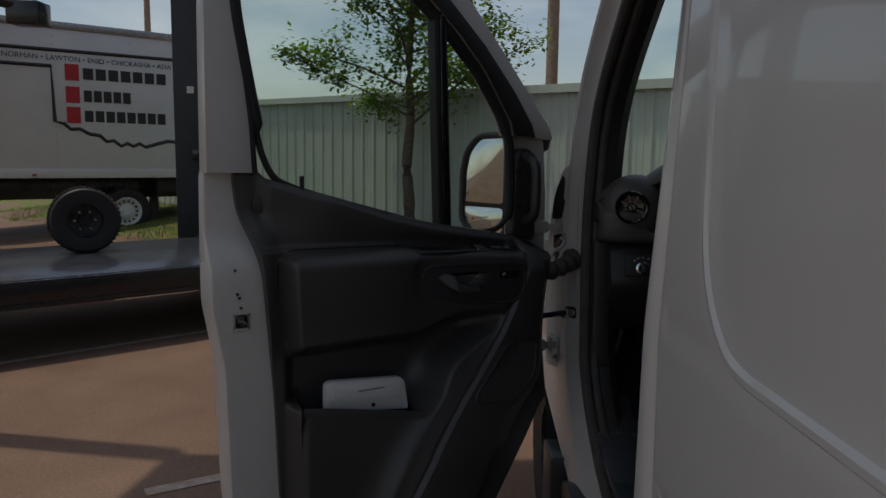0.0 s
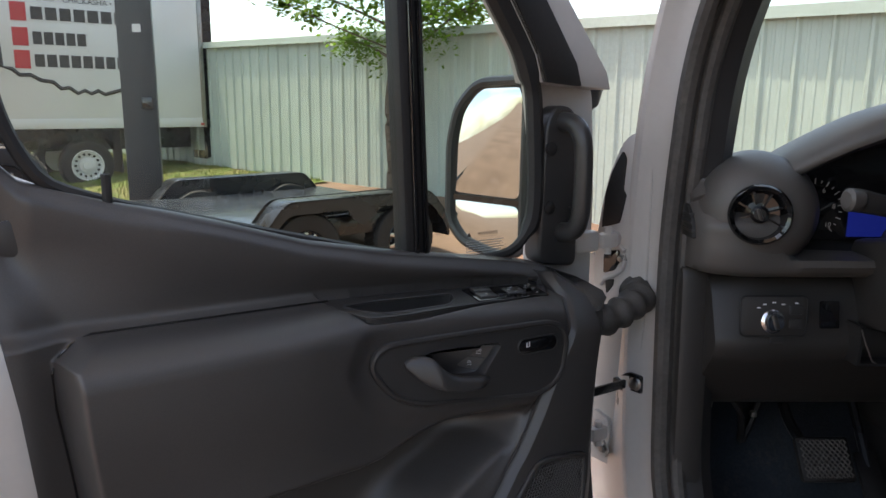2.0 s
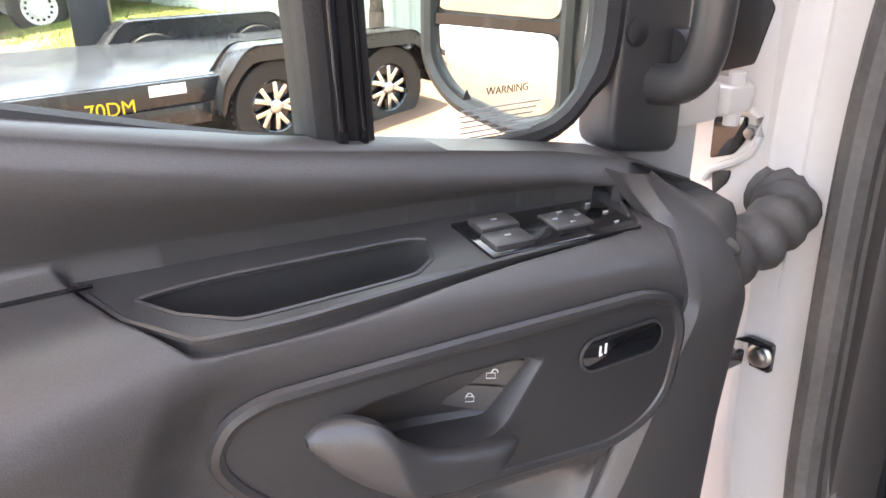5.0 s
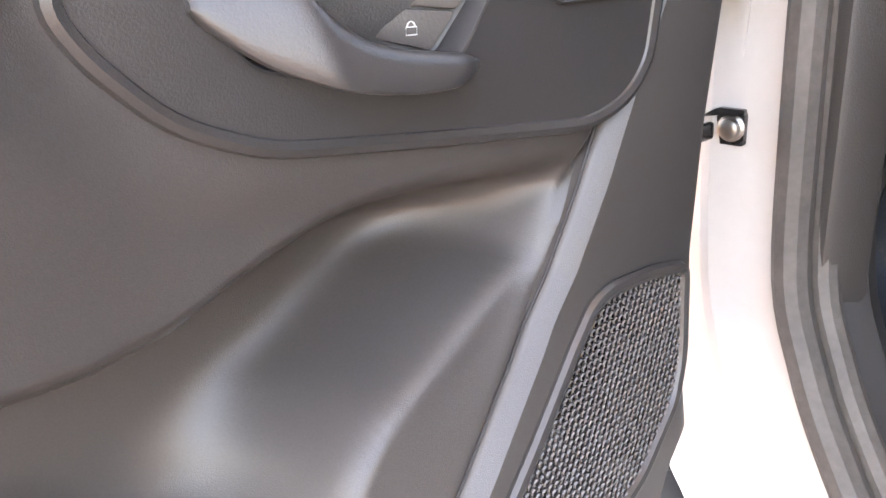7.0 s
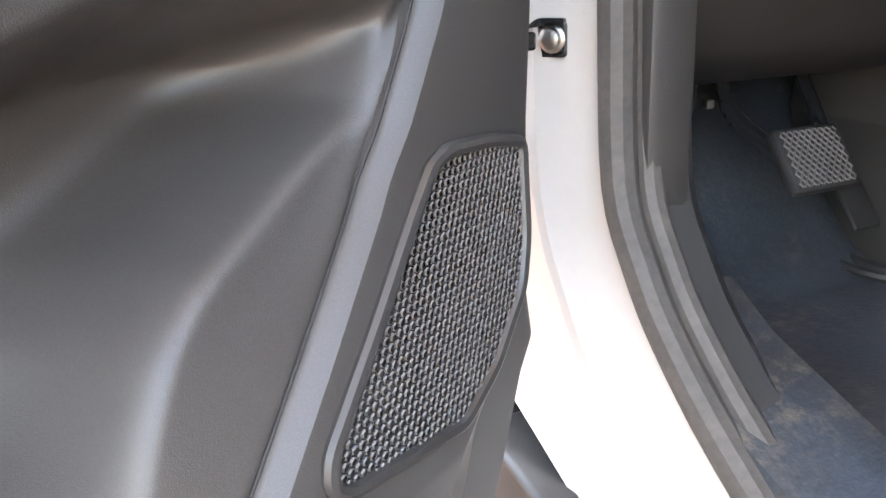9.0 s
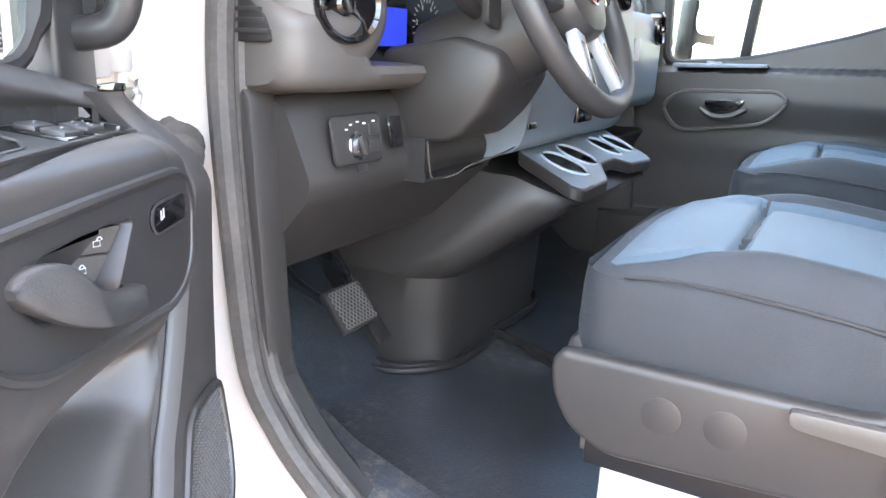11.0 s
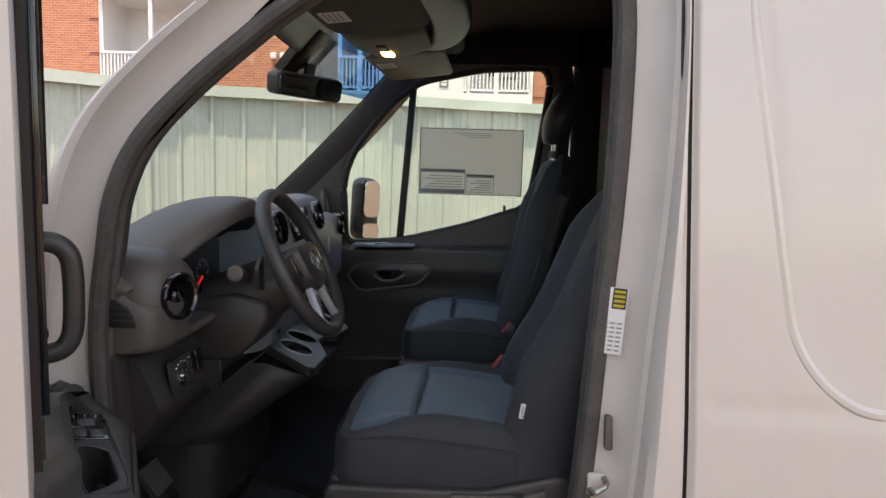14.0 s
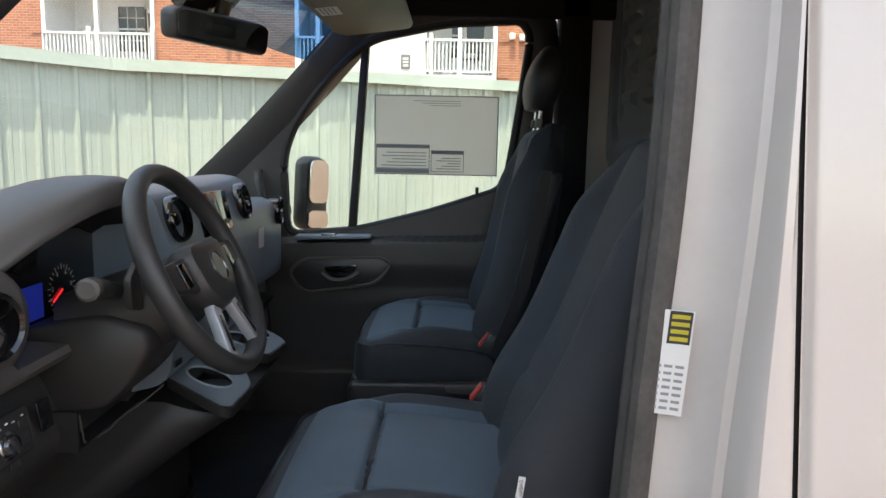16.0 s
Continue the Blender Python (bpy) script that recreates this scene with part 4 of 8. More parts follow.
part("door_seal", tube(SEALP, 0.018, 10, True, 1.0, (1, 0, 0)), SEAL, van, "grey-black rubber door seal")
part("inner_seal_lip", tube([p + Vector((0.080, 0, 0)) for p in jamb_ring(-grow * 0.008, 0.0)], 0.0145, 10, True, 1.0, (1, 0, 0)), SEAL, van)

# left body side behind the door, pressed panel with a rounded groove
GROOVE = [(-3.2, 2.48), (1.122, 2.48), (1.107, 1.99), (1.087, 1.85), (1.061, 1.706), (1.026, 1.51), (1.003, 1.41), (0.958, 1.34), (0.895, 1.294), (0.834, 1.281), (-3.2, 1.281)]


def groove_dist(y, z):
    best = 9.0
    for (a, b), (c, d) in zip(GR2, GR2[1:]):
        vx, vz = c - a, d - b
        t = max(0.0, min(1.0, ((y - a) * vx + (z - b) * vz) / (vx * vx + vz * vz + 1e-9)))
        best = min(best, math.hypot(y - a - t * vx, z - b - t * vz))
    return best


gp = smooth_path([(0, y, z) for y, z in GROOVE[1:]], 5)
GR2 = [(-3.2, 2.48)] + [(p.y, p.z) for p in gp]


def in_groove(y, z):
    c = False
    n = len(GR2)
    for i in range(n):
        a, b = GR2[i], GR2[i - 1]
        if (a[1] > z) != (b[1] > z) and y < (b[0] - a[0]) * (z - a[1]) / (b[1] - a[1]) + a[0]:
            c = not c
    return c


def side_fn(v, z):
    y = gap_y(z) - 0.0035 - v * v * 5.4
    x = skin_x(z)
    if y > -1.2:
        d = groove_dist(y, z)
        x += (0.003 if in_groove(y, z) else -0.003) * sstep(0.0, 0.03, d)
    # rub strip crease low on the side
    x += 0.010 * math.exp(-((z - 0.98) / 0.02) ** 2) + 0.012 * sstep(0.9, 0.5, z)
    edge = sstep(0.012, 0.0, v * v * 5.4)
    return (x + 0.010 * edge, y, z)


part("side_panel", grid(side_fn, 0, 1, 150, 0.42, 2.72, 150), PAINT, van, "white pressed body side")
bead = [(1.125, 2.70), (1.122, 2.50), (1.118, 2.25), (1.107, 1.99), (1.087, 1.85), (1.061, 1.706), (1.026, 1.51), (1.003, 1.41), (0.958, 1.34), (0.895, 1.294), (0.834, 1.281), (0.76, 1.280), (0.68, 1.280), (0.4, 1.280), (0.0, 1.280), (-1.0, 1.280), (-2.5, 1.280), (-4.1, 1.280)]
part("pressed_bead", tube(smooth_path([(skin_x(z) + 0.0085, y + 0.016, z) for y, z in bead], 8), 0.0135, 10), PAINT, van, "raised bead pressed into the body side")
part("panel_gap", loft([[Vector((skin_x(z) + dx, gap_y(z) + dy, z)) for dx, dy in ((0.014, -0.012), (0.014, 0.012), (0.06, 0.012), (0.06, -0.012))] for z in (0.42, 1.25, 2.0, 2.7)]), RUBBER, van)


# B pillar skin between the panel gap and the jamb, and sheet above the opening
def outer_ring(d):
    return jamb_ring(grow * d, -0.0)


BP = [(0.42, 1.20), (0.62, 1.21), (1.1, 1.212), (1.6, 1.212), (2.0, 1.212), (2.3, 1.212)]
q = jamb_ring(grow * 0.085, 0.0)
rear = sorted([p for p in q if p.y < 1.36], key=lambda p: p.z)
pill = []
for p in rear:
    g0, s0 = gap_y(p.z), skin_x(p.z)
    pill.append([Vector((s0 + 0.014, g0 + 0.0035, p.z)), Vector((s0 + 0.002, g0 + 0.005, p.z)), Vector((s0 - 0.003, g0 + 0.010, p.z)), Vector((s0 - 0.010, g0 + (p.y - g0) * 0.45, p.z)), Vector((s0 - 0.010, g0 + (p.y - g0) * 0.75, p.z)), Vector((s0 + 0.004, g0 + (p.y - g0) * 0.93, p.z)), p])
low = Vector((0, 0, -0.25))
part("b_pillar", loft([[w + low for w in pill[0]]] + pill + [[w + Vector((0.02, 0, 0.45)) for w in pill[-1]]], False, False), PAINT, van, "white door pillar")
# roof rail strip over the door
top = sorted([p for p in q if p.z > 2.02], key=lambda p: p.y)
rail = [[p, Vector((p.x + 0.02, p.y, 2.25 if p.y < 1.9 else p.z + 0.12)), Vector((p.x + 0.09, p.y - 0.02, 2.36 if p.y < 1.8 else p.z + 0.19))] for p in top]
part("roof_rail", loft(rail, False, False), PAINT, van)
# A pillar: broad painted post from the roof down to the wing
ap = [p for p in q if p.y > 1.93 and p.z > 1.22]
ap = sorted(ap, key=lambda p: -p.z)


def a_edge(p):
    """Outer front edge of the pillar beside the windshield."""
    f = sstep(2.05, 1.30, p.z)
    return Vector((p.x + 0.034 - 0.015 * f, p.y - 0.008 + 0.05 * f, p.z - 0.002 + 0.010 * f))


apr = []
for p in ap:
    e = a_edge(p)
    m = p.lerp(e, 0.5) + Vector((-0.012, 0.003, 0.008))
    apr.append([p, p.lerp(e, 0.2) + Vector((-0.007, 0, 0.004)), m, p.lerp(e, 0.82) + Vector((-0.004, 0.002, 0.005)), e, e + Vector((0.045, 0.0, -0.005))])
part("a_pillar", loft(apr, False, False), PAINT, van, "white windshield pillar")
# wing and lower front quarter
lowq = sorted([p for p in q if p.y > 1.97 and p.z <= 1.26], key=lambda p: -p.z)
wing = [[p, p + Vector((-0.015, 0.07, 0.0)), p + Vector((-0.02, 0.16, 0.01)), Vector((XL - 0.03, 2.75, max(p.z, 0.80))), Vector((XL + 0.0, 3.25, max(p.z - 0.1, 0.85)))] for p in lowq]
part("front_wing", loft(wing, False, False), PAINT, van)
sill = sorted([p for p in q if p.z < 0.66 and p.y < 2.1], key=lambda p: p.y)
part("sill", loft([[p, p + Vector((-0.01, 0, -0.06)), p + Vector((0.005, 0, -0.2)), p + Vector((0.06, 0, -0.26))] for p in sill], False, False), PAINT, van)
part("bonnet", grid(lambda u, v: (XL + 0.02 + (XR - XL - 0.04) * u, 2.92 + 0.65 * v, 1.17 - 0.30 * v ** 1.6 + 0.05 * math.sin(math.pi * u)), 0, 1, 20, 0, 1, 14), PAINT, van)
part("front_panel", box(XL + 0.05, XR - 0.05, 3.45, 3.55, 0.35, 0.92, 0.03), BLACKSTEEL, van)
part("scuttle", box(XL + 0.06, XR - 0.06, 2.84, 2.98, 1.10, 1.19, 0.02), RUBBER, van)
# black plastic step and arch liner below the sill
part("step_cover", prism(rounded([(1.48, 0.42), (2.16, 0.42), (2.18, 0.55), (2.10, 0.58), (1.48, 0.54)], 0.03), XL - 0.02, XL + 0.30, "yz", 0.01), TRIM2, van)
part("step_end_block", box(0.355, 0.47, 2.225, 2.40, 0.36, 0.60, 0.010, 3), TRIM2, van, "dark plastic block below the hinge post")
fw = wheel_parts(van, Matrix.Translation((XL + 0.14, 2.86, 0.36)) @ Matrix.Rotation(radians(-90), 4, "Y"), 0.36, 0.24, 0.21, "black", "front_wheel", "black front tyre")
part("arch_liner", loft([[Vector((x, 2.86 + 0.44 * math.cos(a), 0.36 + 0.44 * math.sin(a))) for a in [math.pi * k / 14 for k in range(15)]] for x in (XL - 0.02, XL + 0.30)], False, False), RUBBER, van)

# right body side with the other door (inner faces), window through it
PW = [(1.868, 2.027), (1.60, 2.085), (1.345, 2.098), (1.316, 2.06), (1.312, 2.016), (1.345, 1.75), (1.376, 1.54), (1.412, 1.496), (1.65, 1.415), (1.916, 1.345), (2.177, 1.32), (2.19, 1.60), (2.15, 1.72), (2.073, 1.83), (1.97, 1.95)]
PWO = [(1.90, 2.13), (1.60, 2.16), (1.28, 2.17), (1.22, 2.10), (1.21, 2.016), (1.22, 1.75), (1.22, 1.30), (1.30, 0.75), (1.65, 0.62), (2.1, 0.62), (2.33, 0.9), (2.40, 1.45), (2.33, 1.66), (2.20, 1.84), (2.06, 1.99)]
pdoor = part("passenger_door", band(PWO, PW, 2.27, 2.335, "yz", 0.006, True), TRIM2, van, "closed far front door with black trim")
part("outer_skin", band([(y, z) for y, z in PWO], inset_poly(PW, 0.0), 2.336, 2.35, "yz", 0.0, True), PAINT, pdoor, "white outer skin")
part("window_seal", tube([(2.275, y, z) for y, z in rounded(PW, 0.06, 4)], 0.016, 8, True), RUBBER, pdoor)
part("window_divider", prism([(1.878, 2.03), (1.906, 2.02), (1.955, 1.34), (1.925, 1.34)], 2.275, 2.315, "yz", 0.006), RUBBER, pdoor)
pg = part("window_pane", prism(rounded(inset_poly(PW, -0.004), 0.05, 3), 2.302, 2.306, "yz"), GLASS_CLEAR, pdoor)
pg.visible_shadow = False


def ptrim(y, z):
    """Inner face of the far door."""
    sill = lerp_table([(1.22, 1.60), (1.36, 1.545), (1.412, 1.50), (1.65, 1.42), (1.916, 1.35), (2.18, 1.325), (2.32, 1.30)], y)
    zz = 0.62 + (sill - 0.62) * z
    x = 2.235
    top = lerp_table([(1.2, 1.36), (1.5, 1.335), (2.2, 1.315)], y)
    x -= 0.050 * sstep(top + 0.004, top - 0.014, zz) * sstep(1.22, 1.27, y) * sstep(2.30, 2.24, y) * (1 - 0.55 * sstep(1.24, 1.14, zz)) * (1 - sstep(1.10, 1.0, zz) * 0.5)
    x -= 0.045 * sstep(0.86, 0.83, zz)
    return (x, y, zz)


part("door_trim", grid(ptrim, 1.20, 2.33, 100, 0, 1, 110), TRIM, pdoor, "black grained door panel")
pb = rounded([(2.155, 1.20), (2.10, 1.125), (1.84, 1.165), (1.785, 1.235), (1.82, 1.262), (2.10, 1.25)], 0.05, 6)
part("handle_bezel", prism(pb, 2.178, 2.192, "yz", 0.004), TRIM2, pdoor)
part("bezel_rim", tube([(2.178, y, z) for y, z in pb], 0.006, 6, True), DASHM, pdoor)
part("handle_cup", prism(rounded([(2.03, 1.225), (1.90, 1.235), (1.93, 1.185), (2.0, 1.175)], 0.02, 4), 2.174, 2.18, "yz", 0.002), GLOSSB, pdoor)
part("door_pull", tube(smooth_path([(2.172, 2.03, 1.20), (2.160, 1.99, 1.178), (2.160, 1.94, 1.182), (2.170, 1.90, 1.205)], 5), 0.013, 8, squash=0.8), TRIM2, pdoor)
part("switch_plate", prism(rounded([(2.13, 1.318), (1.86, 1.328), (1.86, 1.338), (2.13, 1.332)], 0.004, 2), 2.165, 2.235, "yz", 0.003), GREYP, pdoor)
part("window_switch", box(2.175, 2.215, 1.985, 2.035, 1.325, 1.340, 0.004), GLOSSB, pdoor)
part("lock_pin", tube([(2.27, 1.485, 1.47), (2.27, 1.485, 1.51)], 0.006, 8), RUBBER, pdoor)
# far mirror
pm = part("mirror_housing", prism(rounded([(2.44, 1.60), (2.30, 1.61), (2.28, 1.30), (2.40, 1.29)], 0.05, 6), 2.42, 2.66, "xz", 0.0), TRIM2, None)
bpy.data.objects.remove(pm)
mh = rounded([(2.43, 1.32), (2.565, 1.310), (2.575, 1.60), (2.45, 1.61)], 0.05, 6)
PMM = Matrix.Translation((2.44, 2.16, 0)) @ Matrix.Rotation(radians(-32), 4, "Z") @ Matrix.Translation((-2.44, -2.16, 0))
pm = part("mirror_housing", moved(prism(mh, 2.13, 2.21, "xz", 0.025), PMM), TRIM2, pdoor, "black mirror housing")
part("mirror_glass", moved(prism(rounded(inset_poly([(2.43, 1.415), (2.568, 1.405), (2.575, 1.60), (2.45, 1.61)], 0.014), 0.035, 6), 2.122, 2.128, "xz"), PMM), MIRROR, pm)
part("mirror_lower_glass", moved(prism(rounded(inset_poly([(2.43, 1.32), (2.565, 1.310), (2.567, 1.40), (2.435, 1.412)], 0.012), 0.025, 6), 2.122, 2.128, "xz"), PMM), MIRROR, pm)
part("mirror_arm", tube([(2.34, 2.26, 1.36), (2.45, 2.24, 1.40)], 0.045, 10), TRIM2, pdoor)
part("grab_handle", tube(smooth_path([(2.235, 2.235, 1.33), (2.20, 2.245, 1.37), (2.195, 2.25, 1.45), (2.20, 2.262, 1.52), (2.24, 2.27, 1.55)], 5), 0.017, 10), TRIM2, pdoor)
part("cargo_side", box(XR - 0.03, XR, -4.2, 1.20, 0.42, 2.72), PAINT, van)
part("right_jamb", box(XR - 0.12, XR, 1.10, 1.21, 0.62, 2.30, 0.01), HEADL, van)
part("front_right_wing", box(XR - 0.05, XR, 2.36, 3.3, 0.75, 1.2, 0.02), PAINT, van)

# windshield, right pillar, roof
def shield(u, v):
    x = XL + 0.075 + (XR - XL - 0.15) * u
    bow = 0.13 * (1 - (2 * u - 1) ** 2)
    z = 1.20 + 0.93 * v
    y = 2.86 - 0.93 * v + bow * (1 - 0.35 * v) - 0.04 * math.sin(math.pi * v)
    return (x, y, z)


wsb = grid(lambda u, v: shield(u, v), 0, 1, 24, 0, 0.86, 24)
ws = part("windshield", wsb, GLASS_SHIELD, van)
ws.visible_shadow = False
wt = part("windshield_tint_band", grid(lambda u, v: Vector(shield(u, v)) + Vector((0, -0.004, 0)), 0.52, 0.98, 14, 0.80, 0.985, 6), GLASS_TINT, van, "blue tinted upper edge of the windshield")
part("windshield_frit", grid(lambda u, v: Vector(shield(u, v)) + Vector((0, -0.005, 0)), 0.01, 0.52, 14, 0.86, 0.99, 6), FRIT, van, "black printed upper edge of the windshield")
wt.visible_shadow = False
for u0, nm in ((0.0, "pillar_trim"), (1.0, "pillar_trim")):
    sg = 1 if u0 == 0 else -1
    rg2 = []
    for k in range(15):
        v = k / 14
        p = Vector(shield(u0, v))
        w = 0.10 if sg < 0 else 0.028
        o_ = 0.0 if sg > 0 else 0.055
        rg2.append([p + Vector((-o_ * sg, 0.0, 0.01)), p + Vector((0.03 * sg, 0.015, 0.0)), p + Vector((0.035 * sg, -0.02, -0.02)), p + Vector((0.0, -w, -0.045)), p + Vector((-o_ * sg, -w - 0.01, -0.055))])
    part(nm, loft(rg2), DASHLOW if u0 else RUBBER, van)
part("roof_outer", grid(lambda u, v: (XL + 0.10 + (XR - XL - 0.2) * u, -4.2 + 6.15 * v, 2.74 - 0.62 * sstep(0.80, 1.0, v) + 0.05 * math.sin(math.pi * u)), 0, 1, 10, 0, 1, 40), PAINT, van)
part("headliner", grid(lambda u, v: (XL + 0.10 + (XR - XL - 0.2) * u, 1.02 + 0.88 * v, ZR + 0.02 * math.sin(math.pi * u) - 0.11 * sstep(0.55, 1.0, v)), 0, 1, 16, 0, 1, 16), HEADL, van)
for x in (XL + 0.09, XR - 0.12):
    part("roof_side_trim", box(x, x + 0.03, 1.02, 1.92, 2.10, 2.26, 0.01), HEADL, van)
part("header_trim", box(XL + 0.08, XR - 0.08, 1.86, 1.91, 2.10, 2.16, 0.015), HEADL, van)


# bulkhead behind the seats with pressed ribs
def bulk(u, v):
    x, z = 0.46 + 1.84 * u, 0.70 + 1.56 * v
    d = 0.0
    # two large rounded pressings with nested slots, and ribs across the foot
    for cx in (0.90, 1.88):
        qx, qz = abs(x - cx) - 0.26, abs(z - 1.95) - 0.20
        a = math.hypot(max(qx, 0), max(qz, 0)) + min(max(qx, qz), 0) - 0.07
        d += 0.016 * sstep(0.012, -0.012, a) - 0.010 * sstep(-0.03, -0.05, a) + 0.008 * sstep(-0.075, -0.09, a)
        for sx in (-1, 1):
            for sz, hw in ((-0.13, 0.07), (-0.04, 0.05), (0.05, 0.07), (0.14, 0.09)):
                d -= 0.020 * sstep(0.010, -0.004, max(abs(x - cx - sx * 0.13) - hw, abs(z - 1.95 - sz) - 0.018))
    for zr in (1.18, 1.34, 1.50, 1.60):
        d += 0.012 * math.exp(-((z - zr) / 0.022) ** 2)
    return (x, 1.02 - d, z)


part("bulkhead", grid(bulk, 0, 1, 120, 0, 1, 110), BULKM, van, "grey pressed steel partition behind the seats")
part("rear_doors", box(XL + 0.05, XR - 0.05, -4.25, -4.2, 0.42, 2.7), PAINT, van)
part("underbody", box(XL + 0.06, XR - 0.06, -4.2, 3.4, 0.38, 0.44), BLACKSTEEL, van)

# cab floor
def floor_fn(u, v):
    x, y = 0.47 + 1.80 * u, 1.04 + 1.66 * v
    z = 0.675 + 0.30 * sstep(2.38, 2.75, y)
    z += 0.012 * math.exp(-((x - 1.19) / 0.022) ** 2) * sstep(2.25, 2.2, y)
    z -= 0.05 * sstep(0.60, 0.50, x)
    return (x, y, z)


part("cab_floor", grid(floor_fn, 0, 1, 80, 0, 1, 70), CARPET, van, "black rubber floor covering with dusty scuffs")
part("sill_carpet", prism(rounded([(1.45, 0.62), (2.22, 0.66), (2.27, 0.80), (2.2, 0.76), (1.9, 0.67), (1.45, 0.645)], 0.01), 0.47, 0.60, "yz", 0.006), CARPET, van)
part("kick_panel", prism(rounded([(2.25, 0.66), (2.72, 0.66), (2.72, 1.30), (2.29, 1.30)], 0.03), 0.48, 0.535, "yz", 0.01), DASHLOW, van)
part("right_kick_panel", prism(rounded([(2.20, 0.60), (2.74, 0.60), (2.74, 1.36), (2.26, 1.36)], 0.03), 2.20, 2.262, "yz", 0.01), DASHLOW, van)
part("firewall", box(0.48, 2.28, 2.72, 2.76, 0.6, 1.30), HEADL, van)


# hinge post: bolts, pockets and hinge leaves between the door and the seal
def post(a, h, z):
    """a runs forward along the post's face, h stands off it."""
    return Vector((0.447 - 0.589 * a - 0.808 * h, 2.357 + 0.808 * a - 0.589 * h, z))


POSTM = Matrix(((-0.589, -0.808, 0, 0.447), (0.808, -0.589, 0, 2.357), (0, 0, 1, 0), (0, 0, 0, 1)))


def on_post(poly, h0, h1, bev=0.002, r=0.004):
    return moved(prism(rounded(poly, r, 3), h0, h1, "xz", bev), POSTM)


hp = part("hinge_post", on_post([(0.015, 0.84), (0.015, 1.50), (0.06, 1.53), (0.086, 1.512), (0.118, 1.445), (0.132, 1.385), (0.145, 1.30), (0.145, 0.84)], -0.03, 0.0, 0.006, 0.02), JAMB, van, "white painted hinge post")
part("wing_plug", on_post([(0.083, 1.492), (0.074, 1.478), (0.078, 1.418), (0.070, 1.408), (0.083, 1.352), (0.126, 1.338), (0.120, 1.41), (0.105, 1.455)], -0.004, 0.004), RUBBER, hp, "black foam plug")
part("hinge_pocket", on_post([(0.118, 1.292), (0.080, 1.299), (0.078, 1.275), (0.090, 1.256), (0.117, 1.246)], -0.004, 0.003), GLOSSB, hp, "dark opening behind the hinge")
part("hinge_leaf", join(on_post([(0.122, 1.338), (0.084, 1.335), (0.078, 1.325), (0.082, 1.308), (0.122, 1.302)], -0.004, 0.005, 0.002), on_post([(0.122, 1.330), (0.088, 1.328), (0.088, 1.321), (0.122, 1.318)], 0.004, 0.014, 0.003)), JAMB, hp, "white painted hinge leaf")
part("hinge_flange", moved(tube([(0.078, 0.003, 1.306), (0.066, 0.003, 1.300), (0.063, 0.003, 1.282), (0.070, 0.003, 1.262), (0.088, 0.003, 1.248), (0.112, 0.003, 1.236), (0.122, 0.003, 1.222)], 0.005, 8), POSTM), JAMB, hp)
part("hinge_bolt", lathe([(0.009, 0), (0.009, 0.003), (0.0065, 0.004), (0.006, 0.009), (0, 0.010)], 6, axis_to(post(0.073, 0.0, 1.283), (-0.808, -0.589, 0))), STEEL, hp)
# flat black patch that stands in for shade below the hinge flange
part("shade_patch", on_post([(0.112, 1.232), (0.090, 1.238), (0.092, 1.224), (0.108, 1.205)], -0.004, 0.002), RUBBER, hp)
part("strap_bracket", join(on_post([(0.072, 1.040), (0.045, 1.038), (0.028, 1.060), (0.004, 1.060), (0.002, 1.026), (0.026, 1.026), (0.046, 1.018), (0.072, 1.020)], -0.004, 0.010, 0.003), on_post([(0.048, 1.052), (0.030, 1.064), (0.002, 1.064), (0.002, 1.058), (0.030, 1.056)], 0.009, 0.016, 0.002)), BLACKSTEEL, hp, "black check strap bracket")
part("strap_bolt", lathe([(0.014, 0), (0.014, 0.002), (0.011, 0.004), (0.010, 0.010), (0.006, 0.012), (0, 0.012)], 16, axis_to(post(0.016, 0.010, 1.044), (-0.808, -0.589, 0))), STEEL, hp)
part("strap_slot", on_post([(0.064, 1.015), (0.052, 1.010), (0.050, 0.985), (0.058, 0.975), (0.066, 0.985)], -0.004, 0.003), RUBBER, hp)
part("post_cap", on_post([(0.062, 1.0), (0.055, 0.998), (0.055, 0.984), (0.062, 0.983)], 0.002, 0.006), STEEL, hp)
part("lower_hinge_leaf", join(on_post([(0.118, 0.955), (0.080, 0.945), (0.074, 0.90), (0.090, 0.862), (0.118, 0.87)], -0.004, 0.010, 0.004), on_post([(0.085, 0.90), (0.072, 0.88), (0.078, 0.862), (0.092, 0.87)], 0.009, 0.016, 0.003)), JAMB, hp)
part("lower_bolt", lathe([(0.010, 0), (0.010, 0.003), (0.007, 0.004), (0.007, 0.009), (0, 0.010)], 6, axis_to(post(0.083, 0.014, 0.882), (-0.808, -0.589, 0))), STEEL, hp)

# ---- the open door: local x from hinge to latch edge, local y towards the cab side of the door ----
DOORM = pose(0.40, 2.33, 0, 0, 0, 270 - 58)
dr = thing("driver_door", "open white van door with black grained inner panel", "door", DOORM)

SILL = [(0.06, 1.245), (0.12, 1.278), (0.20, 1.308), (0.27, 1.322), (0.49, 1.357), (0.62, 1.385), (0.733, 1.42), (0.86, 1.456), (0.943, 1.486), (0.965, 1.513), (1.023, 1.513)]
LEFTE = [(0.42, 0.94), (0.65, 0.955), (0.93, 0.966), (1.229, 0.99), (1.513, 1.021)]
RIGHTE = [(0.42, 0.42), (0.508, 0.334), (0.70, 0.215), (0.789, 0.150), (0.835, 0.100), (0.90, 0.088), (1.10, 0.090), (1.25, 0.105), (1.29, 0.15)]

